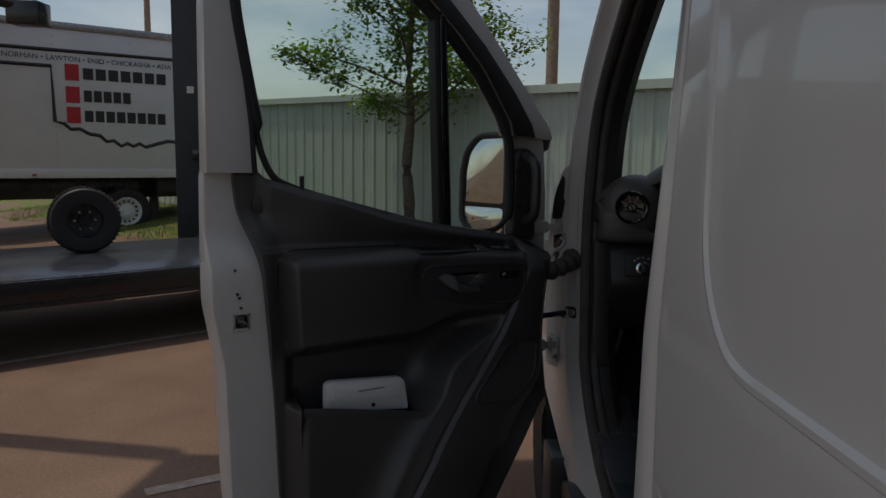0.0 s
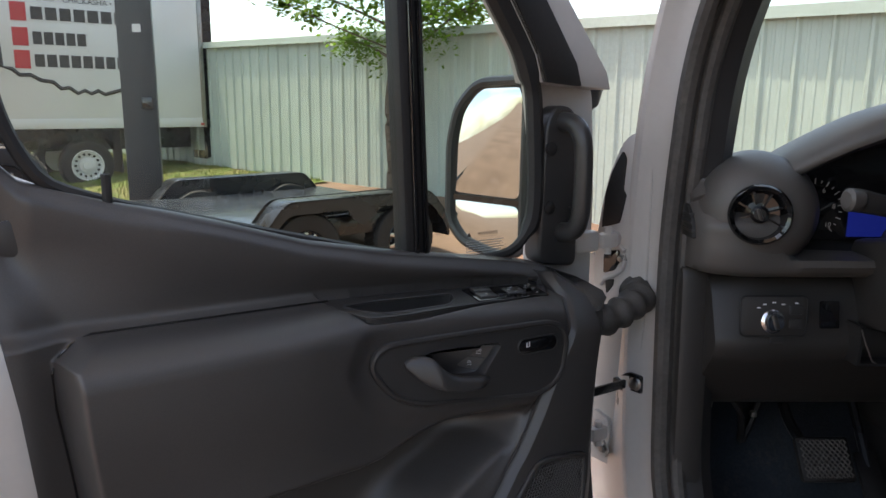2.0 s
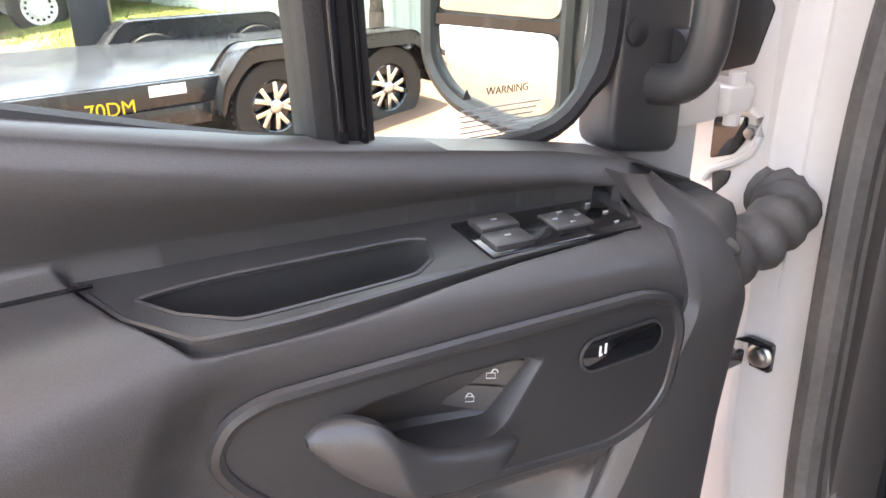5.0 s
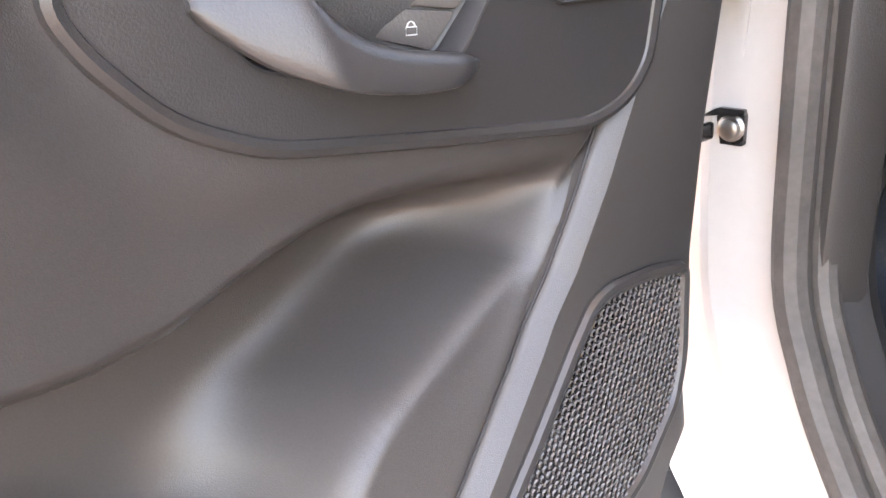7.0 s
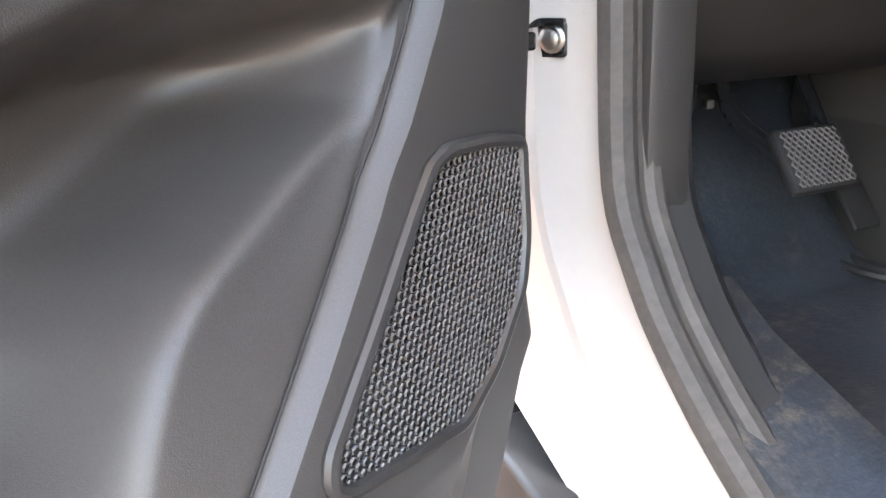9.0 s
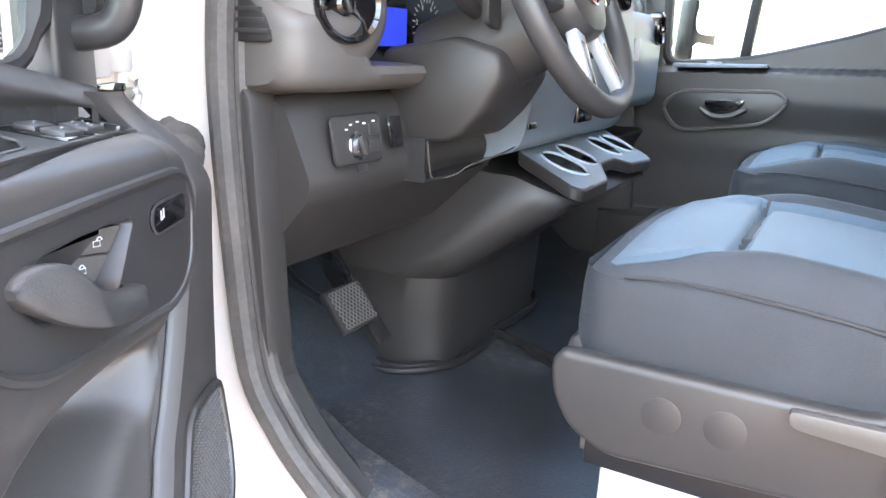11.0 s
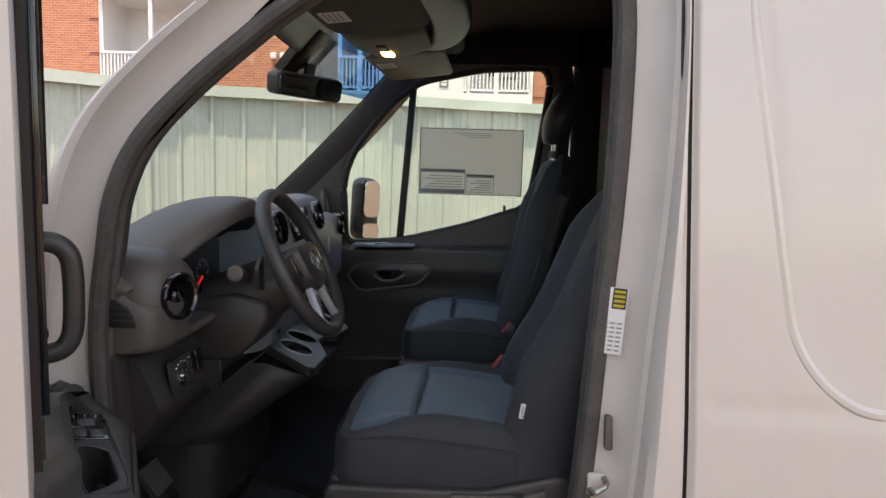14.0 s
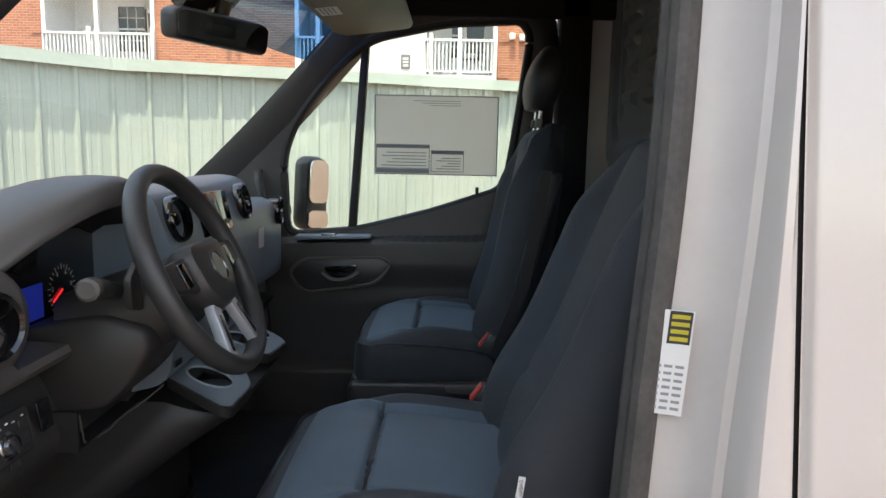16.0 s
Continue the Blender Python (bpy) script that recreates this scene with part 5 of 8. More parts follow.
def corner_lean(u, z):
    """The upper latch-side corner of the door falls back towards the window frame."""
    return sstep(0.78, 0.97, u) * sstep(1.30, 1.42, z)


# painted shell below the window
shell = [(1.118, 1.28), (1.118, 1.17), (1.090, 1.01), (1.080, 0.66), (1.06, 0.42), (0.44, 0.40), (0.34, 0.49), (0.20, 0.68), (0.10, 0.79), (0.035, 0.86), (0.025, 1.10), (0.02, 1.225), (0.10, 1.262), (0.20, 1.30), (0.30, 1.318), (0.49, 1.345), (0.733, 1.41), (0.76, 1.30)]
part("door_shell", prism(rounded(shell, 0.02, 3), -0.135, -0.098, "xz", 0.012, 3), JAMB, dr, "white painted steel door body")
part("shell_corner", prism(rounded([(1.115, 1.50), (1.118, 1.27), (0.75, 1.27), (0.735, 1.41), (0.86, 1.446), (0.943, 1.476), (0.99, 1.50)], 0.012, 3), -0.135, -0.094, "xz", 0.008, 3), JAMB, dr)
ler = []
for k in range(41):
    z = 0.42 + 1.08 * k / 40
    ul = lerp_table([(0.42, 0.92), (0.93, 0.93), (1.23, 0.955), (1.50, 0.985)], z)
    ur = lerp_table([(0.42, 1.06), (0.66, 1.08), (1.01, 1.09), (1.17, 1.118), (1.50, 1.115)], z)
    y = -0.026 - 0.062 * sstep(1.24, 1.36, z)
    ler.append([Vector((ul, min(y - 0.040, -0.100), z)), Vector((ul, y, z)), Vector((ur - 0.010, y, z)), Vector((ur - 0.003, y - 0.003, z)), Vector((ur, y - 0.010, z)), Vector((ur, min(y - 0.040, -0.100), z))])
part("latch_edge", loft(ler), JAMB, dr)
part("front_horn", prism(rounded([(0.02, 1.20), (0.02, 1.42), (0.035, 1.60), (0.08, 1.668), (0.19, 1.70), (0.185, 1.62), (0.158, 1.45), (0.17, 1.30), (0.10, 1.20)], 0.012, 3), -0.112, -0.088, "xz", 0.006, 3), JAMB, dr)
FO = [(1.115, 1.50), (1.114, 1.70), (1.112, 1.90), (1.10, 2.06), (1.06, 2.12), (0.98, 2.135), (0.80, 2.135), (0.62, 2.125), (0.50, 2.09), (0.352, 1.985), (0.226, 1.845), (0.10, 1.695), (0.05, 1.635), (0.040, 1.605)]
FI = [(0.99, 1.50), (0.998, 1.62), (1.015, 1.745), (1.035, 1.88), (1.045, 1.98), (1.03, 2.045), (0.98, 2.065), (0.80, 2.068), (0.66, 2.06), (0.55, 2.03), (0.395, 1.90), (0.30, 1.80), (0.205, 1.66), (0.19, 1.615)]
wfb = band(FO, FI, -0.12, -0.038, "xz", 0.01)
for v in wfb.verts:
    if v.co.y > -0.08:
        v.co.y -= 0.014 * sstep(0.7, 0.95, v.co.x)
part("window_frame", wfb, JAMB, dr, "white painted window frame")
ftw = [0.90 - 0.42 * sstep(5, 10, i) for i in range(len(FO))]
ftb = band([(a[0] + (b[0] - a[0]) * w, a[1] + (b[1] - a[1]) * w) for a, b, w in zip(FO, FI, ftw)], FI, -0.046, -0.035, "xz", 0.003)
for v in ftb.verts:
    v.co.y -= 0.012 * sstep(0.7, 0.95, v.co.x)
part("frame_trim", ftb, RUBBER, dr, "black inner window frame trim")
WINL = [(1.035, 1.88), (1.045, 1.98), (1.03, 2.045), (0.98, 2.06), (0.80, 2.062), (0.66, 2.055), (0.56, 2.025), (0.41, 1.90), (0.308, 1.80), (0.212, 1.665), (0.19, 1.60), (0.18, 1.45), (0.183, 1.372), (0.224, 1.326), (0.30, 1.318), (0.49, 1.35), (0.733, 1.415), (0.865, 1.452), (0.943, 1.482), (0.975, 1.55), (0.99, 1.63), (1.012, 1.745)]
wl2 = rounded(WINL, 0.03, 3)
part("window_channel", tube([(u, -0.068, z) for u, z in wl2], [0.021 if z > 1.62 else 0.015 if u < 0.20 else 0.009 for u, z in wl2], 8, True, 1.0, (0, 1, 0)), RUBBER, dr, "black rubber window channel")
part("window_divider", prism([(0.478, 2.02), (0.432, 2.02), (0.403, 1.33), (0.450, 1.335)], -0.095, -0.052, "xz", 0.008), RUBBER, dr)
part("divider_rib", join(prism([(0.462, 2.02), (0.456, 2.02), (0.430, 1.34), (0.437, 1.34)], -0.053, -0.043, "xz", 0.002), prism([(0.448, 2.02), (0.444, 2.02), (0.415, 1.34), (0.419, 1.34)], -0.053, -0.045, "xz", 0.001)), GLOSSB, dr)
g1 = part("window_pane", prism(wl2, -0.070, -0.066, "xz"), GLASS_CLEAR, dr)
g1.visible_shadow = False


# the moulded inner panel as a relief
def edge_u(z):
    """The crease of the speaker wedge."""
    return lerp_table([(0.44, 0.66), (0.62, 0.612), (0.74, 0.536), (0.81, 0.482), (0.861, 0.440), (0.892, 0.412), (0.921, 0.386), (0.95, 0.361), (0.98, 0.335), (1.026, 0.300), (1.08, 0.270), (1.154, 0.236), (1.20, 0.212), (1.262, 0.188), (1.306, 0.212)], z)


def facet_u(z):
    """Where the wedge's side facet turns into the soft ridge."""
    return max(edge_u(z) + 0.016, lerp_table([(0.44, 0.69), (0.62, 0.655), (0.74, 0.59), (0.80, 0.545), (0.85, 0.506), (0.882, 0.482), (0.907, 0.464), (0.936, 0.440), (0.965, 0.402), (1.002, 0.347), (1.027, 0.306), (1.055, 0.275), (1.10, 0.26), (1.20, 0.22)], z))


def ridge_u(z):
    """Crest of the soft ridge between the facet and the pocket."""
    return max(edge_u(z) + 0.026, lerp_table([(0.44, 0.73), (0.62, 0.69), (0.74, 0.625), (0.80, 0.575), (0.85, 0.530), (0.881, 0.504), (0.913, 0.488), (0.942, 0.470), (0.955, 0.458), (0.972, 0.438), (0.999, 0.389), (1.038, 0.320), (1.072, 0.278), (1.14, 0.265), (1.20, 0.235)], z))


def face_w(z):
    """Depth of the speaker face."""
    return 0.077 + 0.16 * max(0.0, min(0.30, 1.0 - z)) - 0.064 * sstep(1.205, 1.306, z)


BZ0 = [(0.566, 1.215), (0.556, 1.236), (0.535, 1.2435), (0.412, 1.243), (0.264, 1.240), (0.238, 1.231), (0.226, 1.205), (0.233, 1.153), (0.252, 1.132), (0.285, 1.122), (0.413, 1.136), (0.490, 1.146), (0.530, 1.165), (0.556, 1.195)]


def seg_dist(x, y, a, b):
    vx, vy = b[0] - a[0], b[1] - a[1]
    t = max(0.0, min(1.0, ((x - a[0]) * vx + (y - a[1]) * vy) / (vx * vx + vy * vy)))
    return math.hypot(x - a[0] - t * vx, y - a[1] - t * vy)


def arm_top(u):
    return lerp_table([(0.10, 1.238), (0.16, 1.262), (0.22, 1.273), (0.35, 1.283), (0.60, 1.297), (0.93, 1.300)], u)


def pocket_lip(u):
    return lerp_table([(0.30, 0.80), (0.46, 0.822), (0.55, 0.828), (0.847, 0.888), (0.93, 0.90)], u)


def bulge_foot(u):
    """Where the armrest bulge turns under towards the pocket."""
    return lerp_table([(0.20, 1.098), (0.32, 1.102), (0.38, 1.103), (0.433, 1.100), (0.461, 1.093), (0.494, 1.081), (0.54, 1.062), (0.58, 1.057), (0.62, 1.060), (0.93, 1.055)], u)


def arm_left(z):
    return lerp_table([(0.80, 0.915), (1.05, 0.930), (1.20, 0.945), (1.28, 0.950), (1.30, 0.925)], z)


def trim_form(u, z):
    top, foot, lip, sl = arm_top(u), bulge_foot(u), pocket_lip(u), lerp_table(SILL, u)
    w = -0.010 + 0.012 * sstep(sl, sl - 0.02, z) - 0.020 * sstep(sl - 0.02, top + 0.005, z) * sstep(0.99, 0.93, u)
    side = sstep(arm_left(z) + 0.004, arm_left(z) - 0.022, u)
    # armrest: flat top, rounded front edge, face falling back a little
    tt = min(1.0, max(0.0, (top + 0.002 - z) / 0.046))
    depth = 0.086 - 0.014 * sstep(0.68, 0.52, u) + max(0.0, 0.5 - u) * 0.06 - 0.016 * sstep(1.24, 1.07, z)
    wa = w + depth * side * math.sqrt(max(0.0, 1 - (1 - tt) ** 2))
    # recess below the bulge, then the front wall of the map pocket
    rec = -0.062 + 0.112 * sstep(lip + 0.014, lip - 0.014, z)
    rec = -0.010 + (rec + 0.010) * sstep(0.945, 0.895, u)
    low = rec
    if z < foot + 0.02:
        e, fu, ru, fw = edge_u(z), facet_u(z), ridge_u(z), face_w(z)
        wing_ = lerp_table([(e + 0.008, fw - 0.014), (fu, fw - 0.026), (ru, fw - 0.032)], u)
        # a tight crest, then a long hollow flank
        fall = max(0.0, 1 - max(0.0, u - ru + 0.006) / 0.17)
        low = rec + (wing_ - rec) * fall ** 5
    w = low + (wa - low) * sstep(foot - 0.050, foot + 0.012, z)
    if z < 1.235:
        # down under the speaker wedge
        w -= 0.03 * sstep(edge_u(z) + 0.008, edge_u(z) - 0.012, u)
    if 0.18 < u < 0.63 and 1.06 < z < 1.285:
        d = 0.0 if in_poly(BZ0, u, z) else min(seg_dist(u, z, a, b) for a, b in zip(BZ0, BZ0[1:] + BZ0[:1]))
        w += (0.0445 - 0.08 * (u - 0.565) - w) * sstep(0.046, 0.004, d) * sstep(0.0, 0.012, u - edge_u(z) - 0.010)
        if d == 0.0:
            # room behind the handle insert
            w -= 0.045 * sstep(0.006, 0.014, min(seg_dist(u, z, a, b) for a, b in zip(BZ0, BZ0[1:] + BZ0[:1])))
    return w - 0.05 * sstep(0.125, 0.088, u)


def trim_w(u, z):
    # the lower hollow is softly rounded, with no crisp creases
    r = 0.007 * sstep(1.10, 1.03, z) * sstep(0.88, 0.74, u)
    if r > 0.0005:
        w = 0.0
        for k in range(8):
            f = r * (0.45 if k % 2 else 1.0)
            w += trim_form(u + f * math.cos(k * 0.7854), z + f * math.sin(k * 0.7854)) / 8
    else:
        w = trim_form(u, z)
    if z < 1.30:
        w = min(w, face_w(z) - 0.006 + 1.3 * max(0.0, u - edge_u(z) - 0.012))
    w -= 0.018 * sstep(0.93, 0.97, u) * sstep(1.30, 1.42, z)
    # the wall above the armrest stands back, most at the latch-side corner
    w -= 0.020 * sstep(arm_top(u) - 0.002, arm_top(u) + 0.016, z) * sstep(0.16, 0.26, u) + 0.032 * corner_lean(u, z)
    return max(w, -0.090 if 0.80 < z < 1.14 else -0.08)


# tray plate on the armrest: tilted frame with a deep tray
def plate(u, q, lift=0.0):
    """Point on the armrest top: q runs from the window side to the cab side."""
    zt = lerp_table([(0.19, 1.271), (0.36, 1.281), (0.60, 1.291)], u)
    return Vector((u, -0.034 + 0.078 * q, zt + 0.012 * (0.5 - q) + 0.001 + lift))


PL = rounded([(0.612, -0.20), (0.590, 0.55), (0.562, 0.96), (0.516, 0.99), (0.365, 0.86), (0.255, 0.80), (0.222, 0.62), (0.205, 0.25), (0.222, -0.16), (0.50, -0.20)], 0.03, 4)
TY = rounded([(0.582, 0.34), (0.565, 0.62), (0.535, 0.86), (0.425, 0.80), (0.404, 0.62), (0.395, 0.34), (0.408, 0.27), (0.54, 0.27)], 0.03, 4)


PLBED = [(u, w / 0.078) for u, w in inset_poly([(u, q * 0.078) for u, q in PL], -0.007)]
PLIN = [(u + (0.012 if u < 0.40 else -0.012), min(0.94, max(0.10, q))) for u, q in PL]


POCKET = (0.565, 0.905)


def pocket_bin():
    """The open map pocket behind its front wall."""
    rings = []
    for k in range(25):
        u = POCKET[0] - 0.012 + (POCKET[1] - POCKET[0] + 0.020) * k / 24
        lp = pocket_lip(u)
        b = -0.064 + 0.050 * sstep(0.885, 0.93, u)
        rings.append([Vector((u, w, lp + z)) for w, z in ((b, 0.030), (b, -0.02), (b + 0.004, -0.12), (b + 0.012, -0.20), (0.0, -0.215), (0.026, -0.20), (0.036, -0.10), (0.040, -0.012), (0.042, -0.001), (0.046, 0.0035), (0.0505, 0.001), (0.0525, -0.006), (0.052, -0.016))])
    bm = loft(rings, False, False)
    bm.verts.ensure_lookup_table()
    n = 13
    for i in (0, 24):
        bm.faces.new([bm.verts[i * n + j] for j in range(n)])
    return bm


def trim_grid():
    # columns by u: each column runs from the lower edge up to the sill
    bm = bmesh.new()
    NU, NV = 420, 274
    V = []
    for i in range(NU + 1):
        u = 0.088 + (1.021 - 0.088) * i / NU
        hi = lerp_table(SILL, u) + 0.0
        lo = lerp_table([(0.088, 0.88), (0.10, 0.835), (0.15, 0.789), (0.215, 0.70), (0.334, 0.508), (0.39, 0.44), (0.93, 0.44), (0.955, 0.65), (0.966, 0.93), (0.99, 1.229), (1.021, 1.47)], u)
        tp = arm_top(u)
        lp = pocket_lip(u)
        kn = [lo]
        ft = bulge_foot(u)
        for a, nn in ((lp - 0.020, 36), (lp + 0.020, 22), (ft - 0.045, 40), (ft + 0.014, 34), (tp - 0.048, 50), (tp - 0.012, 26), (tp + 0.006, 30), (hi, 36)):
            a = min(hi, max(a, kn[-1] + 0.0005))
            b = kn[-1]
            kn += [b + (a - b) * (j + 1) / nn for j in range(nn)]
        col = []
        for z in kn:
            w = trim_w(u, z)
            q = (w + 0.034) / 0.078
            # the bed of the tray plate
            if -0.3 < q < 1.06 and -0.02 < z - plate(u, q).z < 0.012 and in_poly(PLBED, u, q):
                d = min(seg_dist(u, q * 0.078, (a[0], a[1] * 0.078), (b[0], b[1] * 0.078)) for a, b in zip(PLBED, PLBED[1:] + PLBED[:1]))
                z += (min(z, plate(u, q).z - 0.010) - z) * sstep(0.0, 0.007, d)
            col.append(bm.verts.new((u + 0.024 * corner_lean(u, z), w, z)))
        V.append(col)
    for A, B in zip(V, V[1:]):
        for j in range(NV):
            c = (A[j].co + B[j + 1].co) / 2
            q = (c.y + 0.034) / 0.078
            # opening for the tray plate
            if 0.20 < q < 0.98 and -0.05 < c.z - plate(c.x, q).z < 0.006 and in_poly(PLIN, c.x, q):
                continue
            # mouth of the map pocket
            if POCKET[0] < c.x < POCKET[1] and -0.013 < c.z - pocket_lip(c.x) < 0.0135 and c.x > ridge_u(c.z) + 0.030:
                continue
            bm.faces.new((A[j], B[j], B[j + 1], A[j + 1]))
    # turn the rim back to the shell
    rim = [V[0][j] for j in range(NV + 1)] + [V[i][NV] for i in range(1, NU + 1)] + [V[NU][j] for j in range(NV - 1, -1, -1)] + [V[i][0] for i in range(NU - 1, 0, -1)]
    back = [bm.verts.new((v.co.x, min(-0.097, v.co.y - 0.004), v.co.z)) if k <= NV or k > NV + NU else bm.verts.new((v.co.x, min(-0.0625, v.co.y - 0.012), v.co.z + 0.002)) for k, v in enumerate(rim)]
    for k in range(len(rim)):
        j = (k + 1) % len(rim)
        bm.faces.new((rim[k], rim[j], back[j], back[k]))
    return bm


panel = part("inner_panel", trim_grid(), TRIM, dr, "black grained moulded door panel", angle=80)


part("map_pocket", pocket_bin(), TRIM, panel, "open map pocket", angle=50)


# speaker wedge: flat face, bevelled crease and bright side facet
def front_u(z):
    return lerp_table([(0.44, 0.47), (0.60, 0.41), (0.70, 0.362), (0.787, 0.314), (0.808, 0.291), (0.843, 0.246), (0.878, 0.203), (0.899, 0.190), (0.95, 0.172), (1.0, 0.164), (1.10, 0.160), (1.20, 0.148), (1.262, 0.150), (1.306, 0.203)], z)


wr = []
for k in range(111):
    z = 0.46 + (1.304 - 0.46) * k / 110
    e, f, wf = edge_u(z), front_u(z), face_w(z)
    back = lerp_table([(0.44, 0.42), (0.60, 0.30), (0.70, 0.225), (0.787, 0.155), (0.835, 0.11), (0.90, 0.094), (1.19, 0.085), (1.235, 0.060), (1.250, 0.070), (1.278, 0.122), (1.306, 0.196)], z)
    wr.append([Vector((back, -0.022, z)), Vector((back + 0.002, 0.0, z)), Vector((back + (f - back) * 0.55, wf - 0.030, z)), Vector((f - 0.006, wf - 0.008, z)), Vector((f - 0.001, wf - 0.002, z)), Vector((f + 0.006, wf, z)), Vector(((e + f) / 2, wf, z)), Vector((e - 0.006, wf, z)), Vector((e - 0.002, wf - 0.0008, z)),
               Vector((e + 0.008, wf - 0.009, z)), Vector((e + 0.0105, wf - 0.0125, z)), Vector((e + 0.0112, wf - 0.016, z)), Vector((e + 0.0112, wf - 0.030, z))])
part("speaker_wedge", loft(wr, False, False), TRIM, panel, "black grained speaker wedge", angle=24)


part("wedge_seam", tube([(edge_u(z) + 0.0118, face_w(z) - 0.0150, z) for z in [0.50 + 0.68 * k / 60 for k in range(61)]], 0.0011, 5), RUBBER, panel)


# handle bezel: a flat insert with a raised rim, on the slightly turned face of the panel
def bez(bm, lift=0.0):
    for v in bm.verts:
        v.co.y += 0.046 + lift - 0.08 * (v.co.x - 0.565)
    return bm


BZ = rounded(BZ0, 0.016, 4)
cup = rounded([(0.512, 1.216), (0.473, 1.2235), (0.420, 1.2245), (0.357, 1.221), (0.351, 1.215), (0.384, 1.168), (0.444, 1.169), (0.492, 1.182)], 0.010, 4)


def cup_depth(u):
    """The recess is deep behind the grip and comes up under the lock keys."""
    return -0.030 + 0.026 * sstep(0.425, 0.350, u)


def reach(poly, c, a):
    """Distance from c to the outline in direction a."""
    dx, dy, best = math.cos(a), math.sin(a), 0.0
    for (x0, y0), (x1, y1) in zip(poly, poly[1:] + poly[:1]):
        ex, ey = x1 - x0, y1 - y0
        det = dx * -ey + dy * ex
        if abs(det) < 1e-12:
            continue
        px, py = x0 - c[0], y0 - c[1]
        t, q = (px * -ey + py * ex) / det, (dx * py - dy * px) / det
        if t > 0 and -1e-6 <= q <= 1 + 1e-6:
            best = max(best, t)
    return best


def bezel_plate():
    """The flat insert with an opening for the recess."""
    c, n = (0.425, 1.199), 160
    rings = [[Vector((c[0] + reach(poly, c, 2 * math.pi * k / n) * math.cos(2 * math.pi * k / n), 0.004, c[1] + reach(poly, c, 2 * math.pi * k / n) * math.sin(2 * math.pi * k / n))) for k in range(n)] for poly in (BZ, cup)]
    return loft(rings, True, False)


part("handle_bezel", bez(bezel_plate()), TRIM2, panel, "smooth black handle insert")
part("bezel_rim", bez(tube([(u, 0.002, z) for u, z in inset_poly(BZ, 0.0)], 0.0052, 8, True, 1.0, (0, 1, 0))), TRIM2, panel)
cup_rings = [[Vector((u, d if d > -0.01 else cup_depth(u) * f, z)) for u, z in inset_poly(cup, q)] for q, d, f in ((-0.0008, 0.0045, 0), (0.0006, 0.0040, 0), (0.0016, 0.0015, 0), (0.004, -1, 0.85), (0.008, -1, 1.0))]
cup_bm = loft(cup_rings, True, False)
cup_bm.verts.ensure_lookup_table()
cup_bm.faces.new([cup_bm.verts[-1 - k] for k in range(len(cup))])
part("handle_recess", bez(cup_bm), TRIM2, panel, "sunk recess behind the grip")
part("recess_screw", bez(tube([(0.452 + 0.0075 * math.cos(k * 0.3927), cup_depth(0.452) + 0.0008, 1.199 + 0.0075 * math.sin(k * 0.3927)) for k in range(16)], 0.0007, 5, True, 1.0, (0, 1, 0))), GLOSSB, panel)
gl_r = []
GRIP = smooth_path([(0.516, 1.2150, 1.2080), (0.508, 1.2205, 1.1985), (0.493, 1.2230, 1.1850), (0.478, 1.2190, 1.1770), (0.466, 1.2050, 1.1725), (0.450, 1.1925, 1.1685), (0.430, 1.1855, 1.1655), (0.408, 1.1815, 1.1650), (0.392, 1.1785, 1.1685), (0.384, 1.1755, 1.1715)], 4)
for k, (uc, hi, lo) in enumerate(GRIP):
    t = k / (len(GRIP) - 1)
    zc, h = (hi + lo) / 2, max(0.0012, (hi - lo) / 2)
    out = 0.002 + 0.026 * sstep(0.0, 0.45, t) * (1 - 0.45 * sstep(0.75, 1.0, t))
    ring = []
    for i in range(18):
        a = 2 * math.pi * i / 18
        ca, sa = math.cos(a), math.sin(a)
        # flat face that leans out towards its lower edge, thin back
        ring.append(Vector((uc, out + (0.008 if sa > 0 else 0.010) * math.copysign(abs(sa) ** 0.6, sa) - 0.006 * ca * min(1.0, h / 0.015), zc + h * math.copysign(abs(ca) ** 0.75, ca))))
    gl_r.append(ring)
part("release_handle", bez(loft(gl_r)), TRIM2, panel, "curved black release handle")
def sunk(bm):
    """Set the lock keys down on the rising floor of the recess."""
    for v in bm.verts:
        v.co.y += cup_depth(v.co.x) - 0.0035
    return bm


def padlock(u, z, s, opened):
    r = [(u + s * 0.5 * math.cos(a) * 0.7 - (s * 0.45 if opened else 0), 0.0087, z + s * 0.35 + s * 0.5 * math.sin(a)) for a in [math.pi * k / 8 for k in range(9)]]
    return bez(sunk(join(tube(r, s * 0.09, 5), tube([(u - s * 0.5, 0.0087, z - s * 0.5), (u + s * 0.5, 0.0087, z - s * 0.5), (u + s * 0.5, 0.0087, z + s * 0.3), (u - s * 0.5, 0.0087, z + s * 0.3)], s * 0.09, 5, True))))


part("lock_button", bez(sunk(prism(rounded([(0.394, 1.2165), (0.362, 1.2155), (0.3735, 1.197), (0.405, 1.2015)], 0.002, 2), 0.005, 0.0085, "xz", 0.0008))), DASHM, panel)
part("unlock_button", bez(sunk(prism(rounded([(0.406, 1.200), (0.3745, 1.1955), (0.386, 1.177), (0.413, 1.185)], 0.002, 2), 0.005, 0.0085, "xz", 0.0008))), DASHM, panel)
part("lock_symbol", padlock(0.383, 1.206, 0.005, True), WHITEP, panel)
part("unlock_symbol", padlock(0.395, 1.188, 0.005, False), WHITEP, panel)
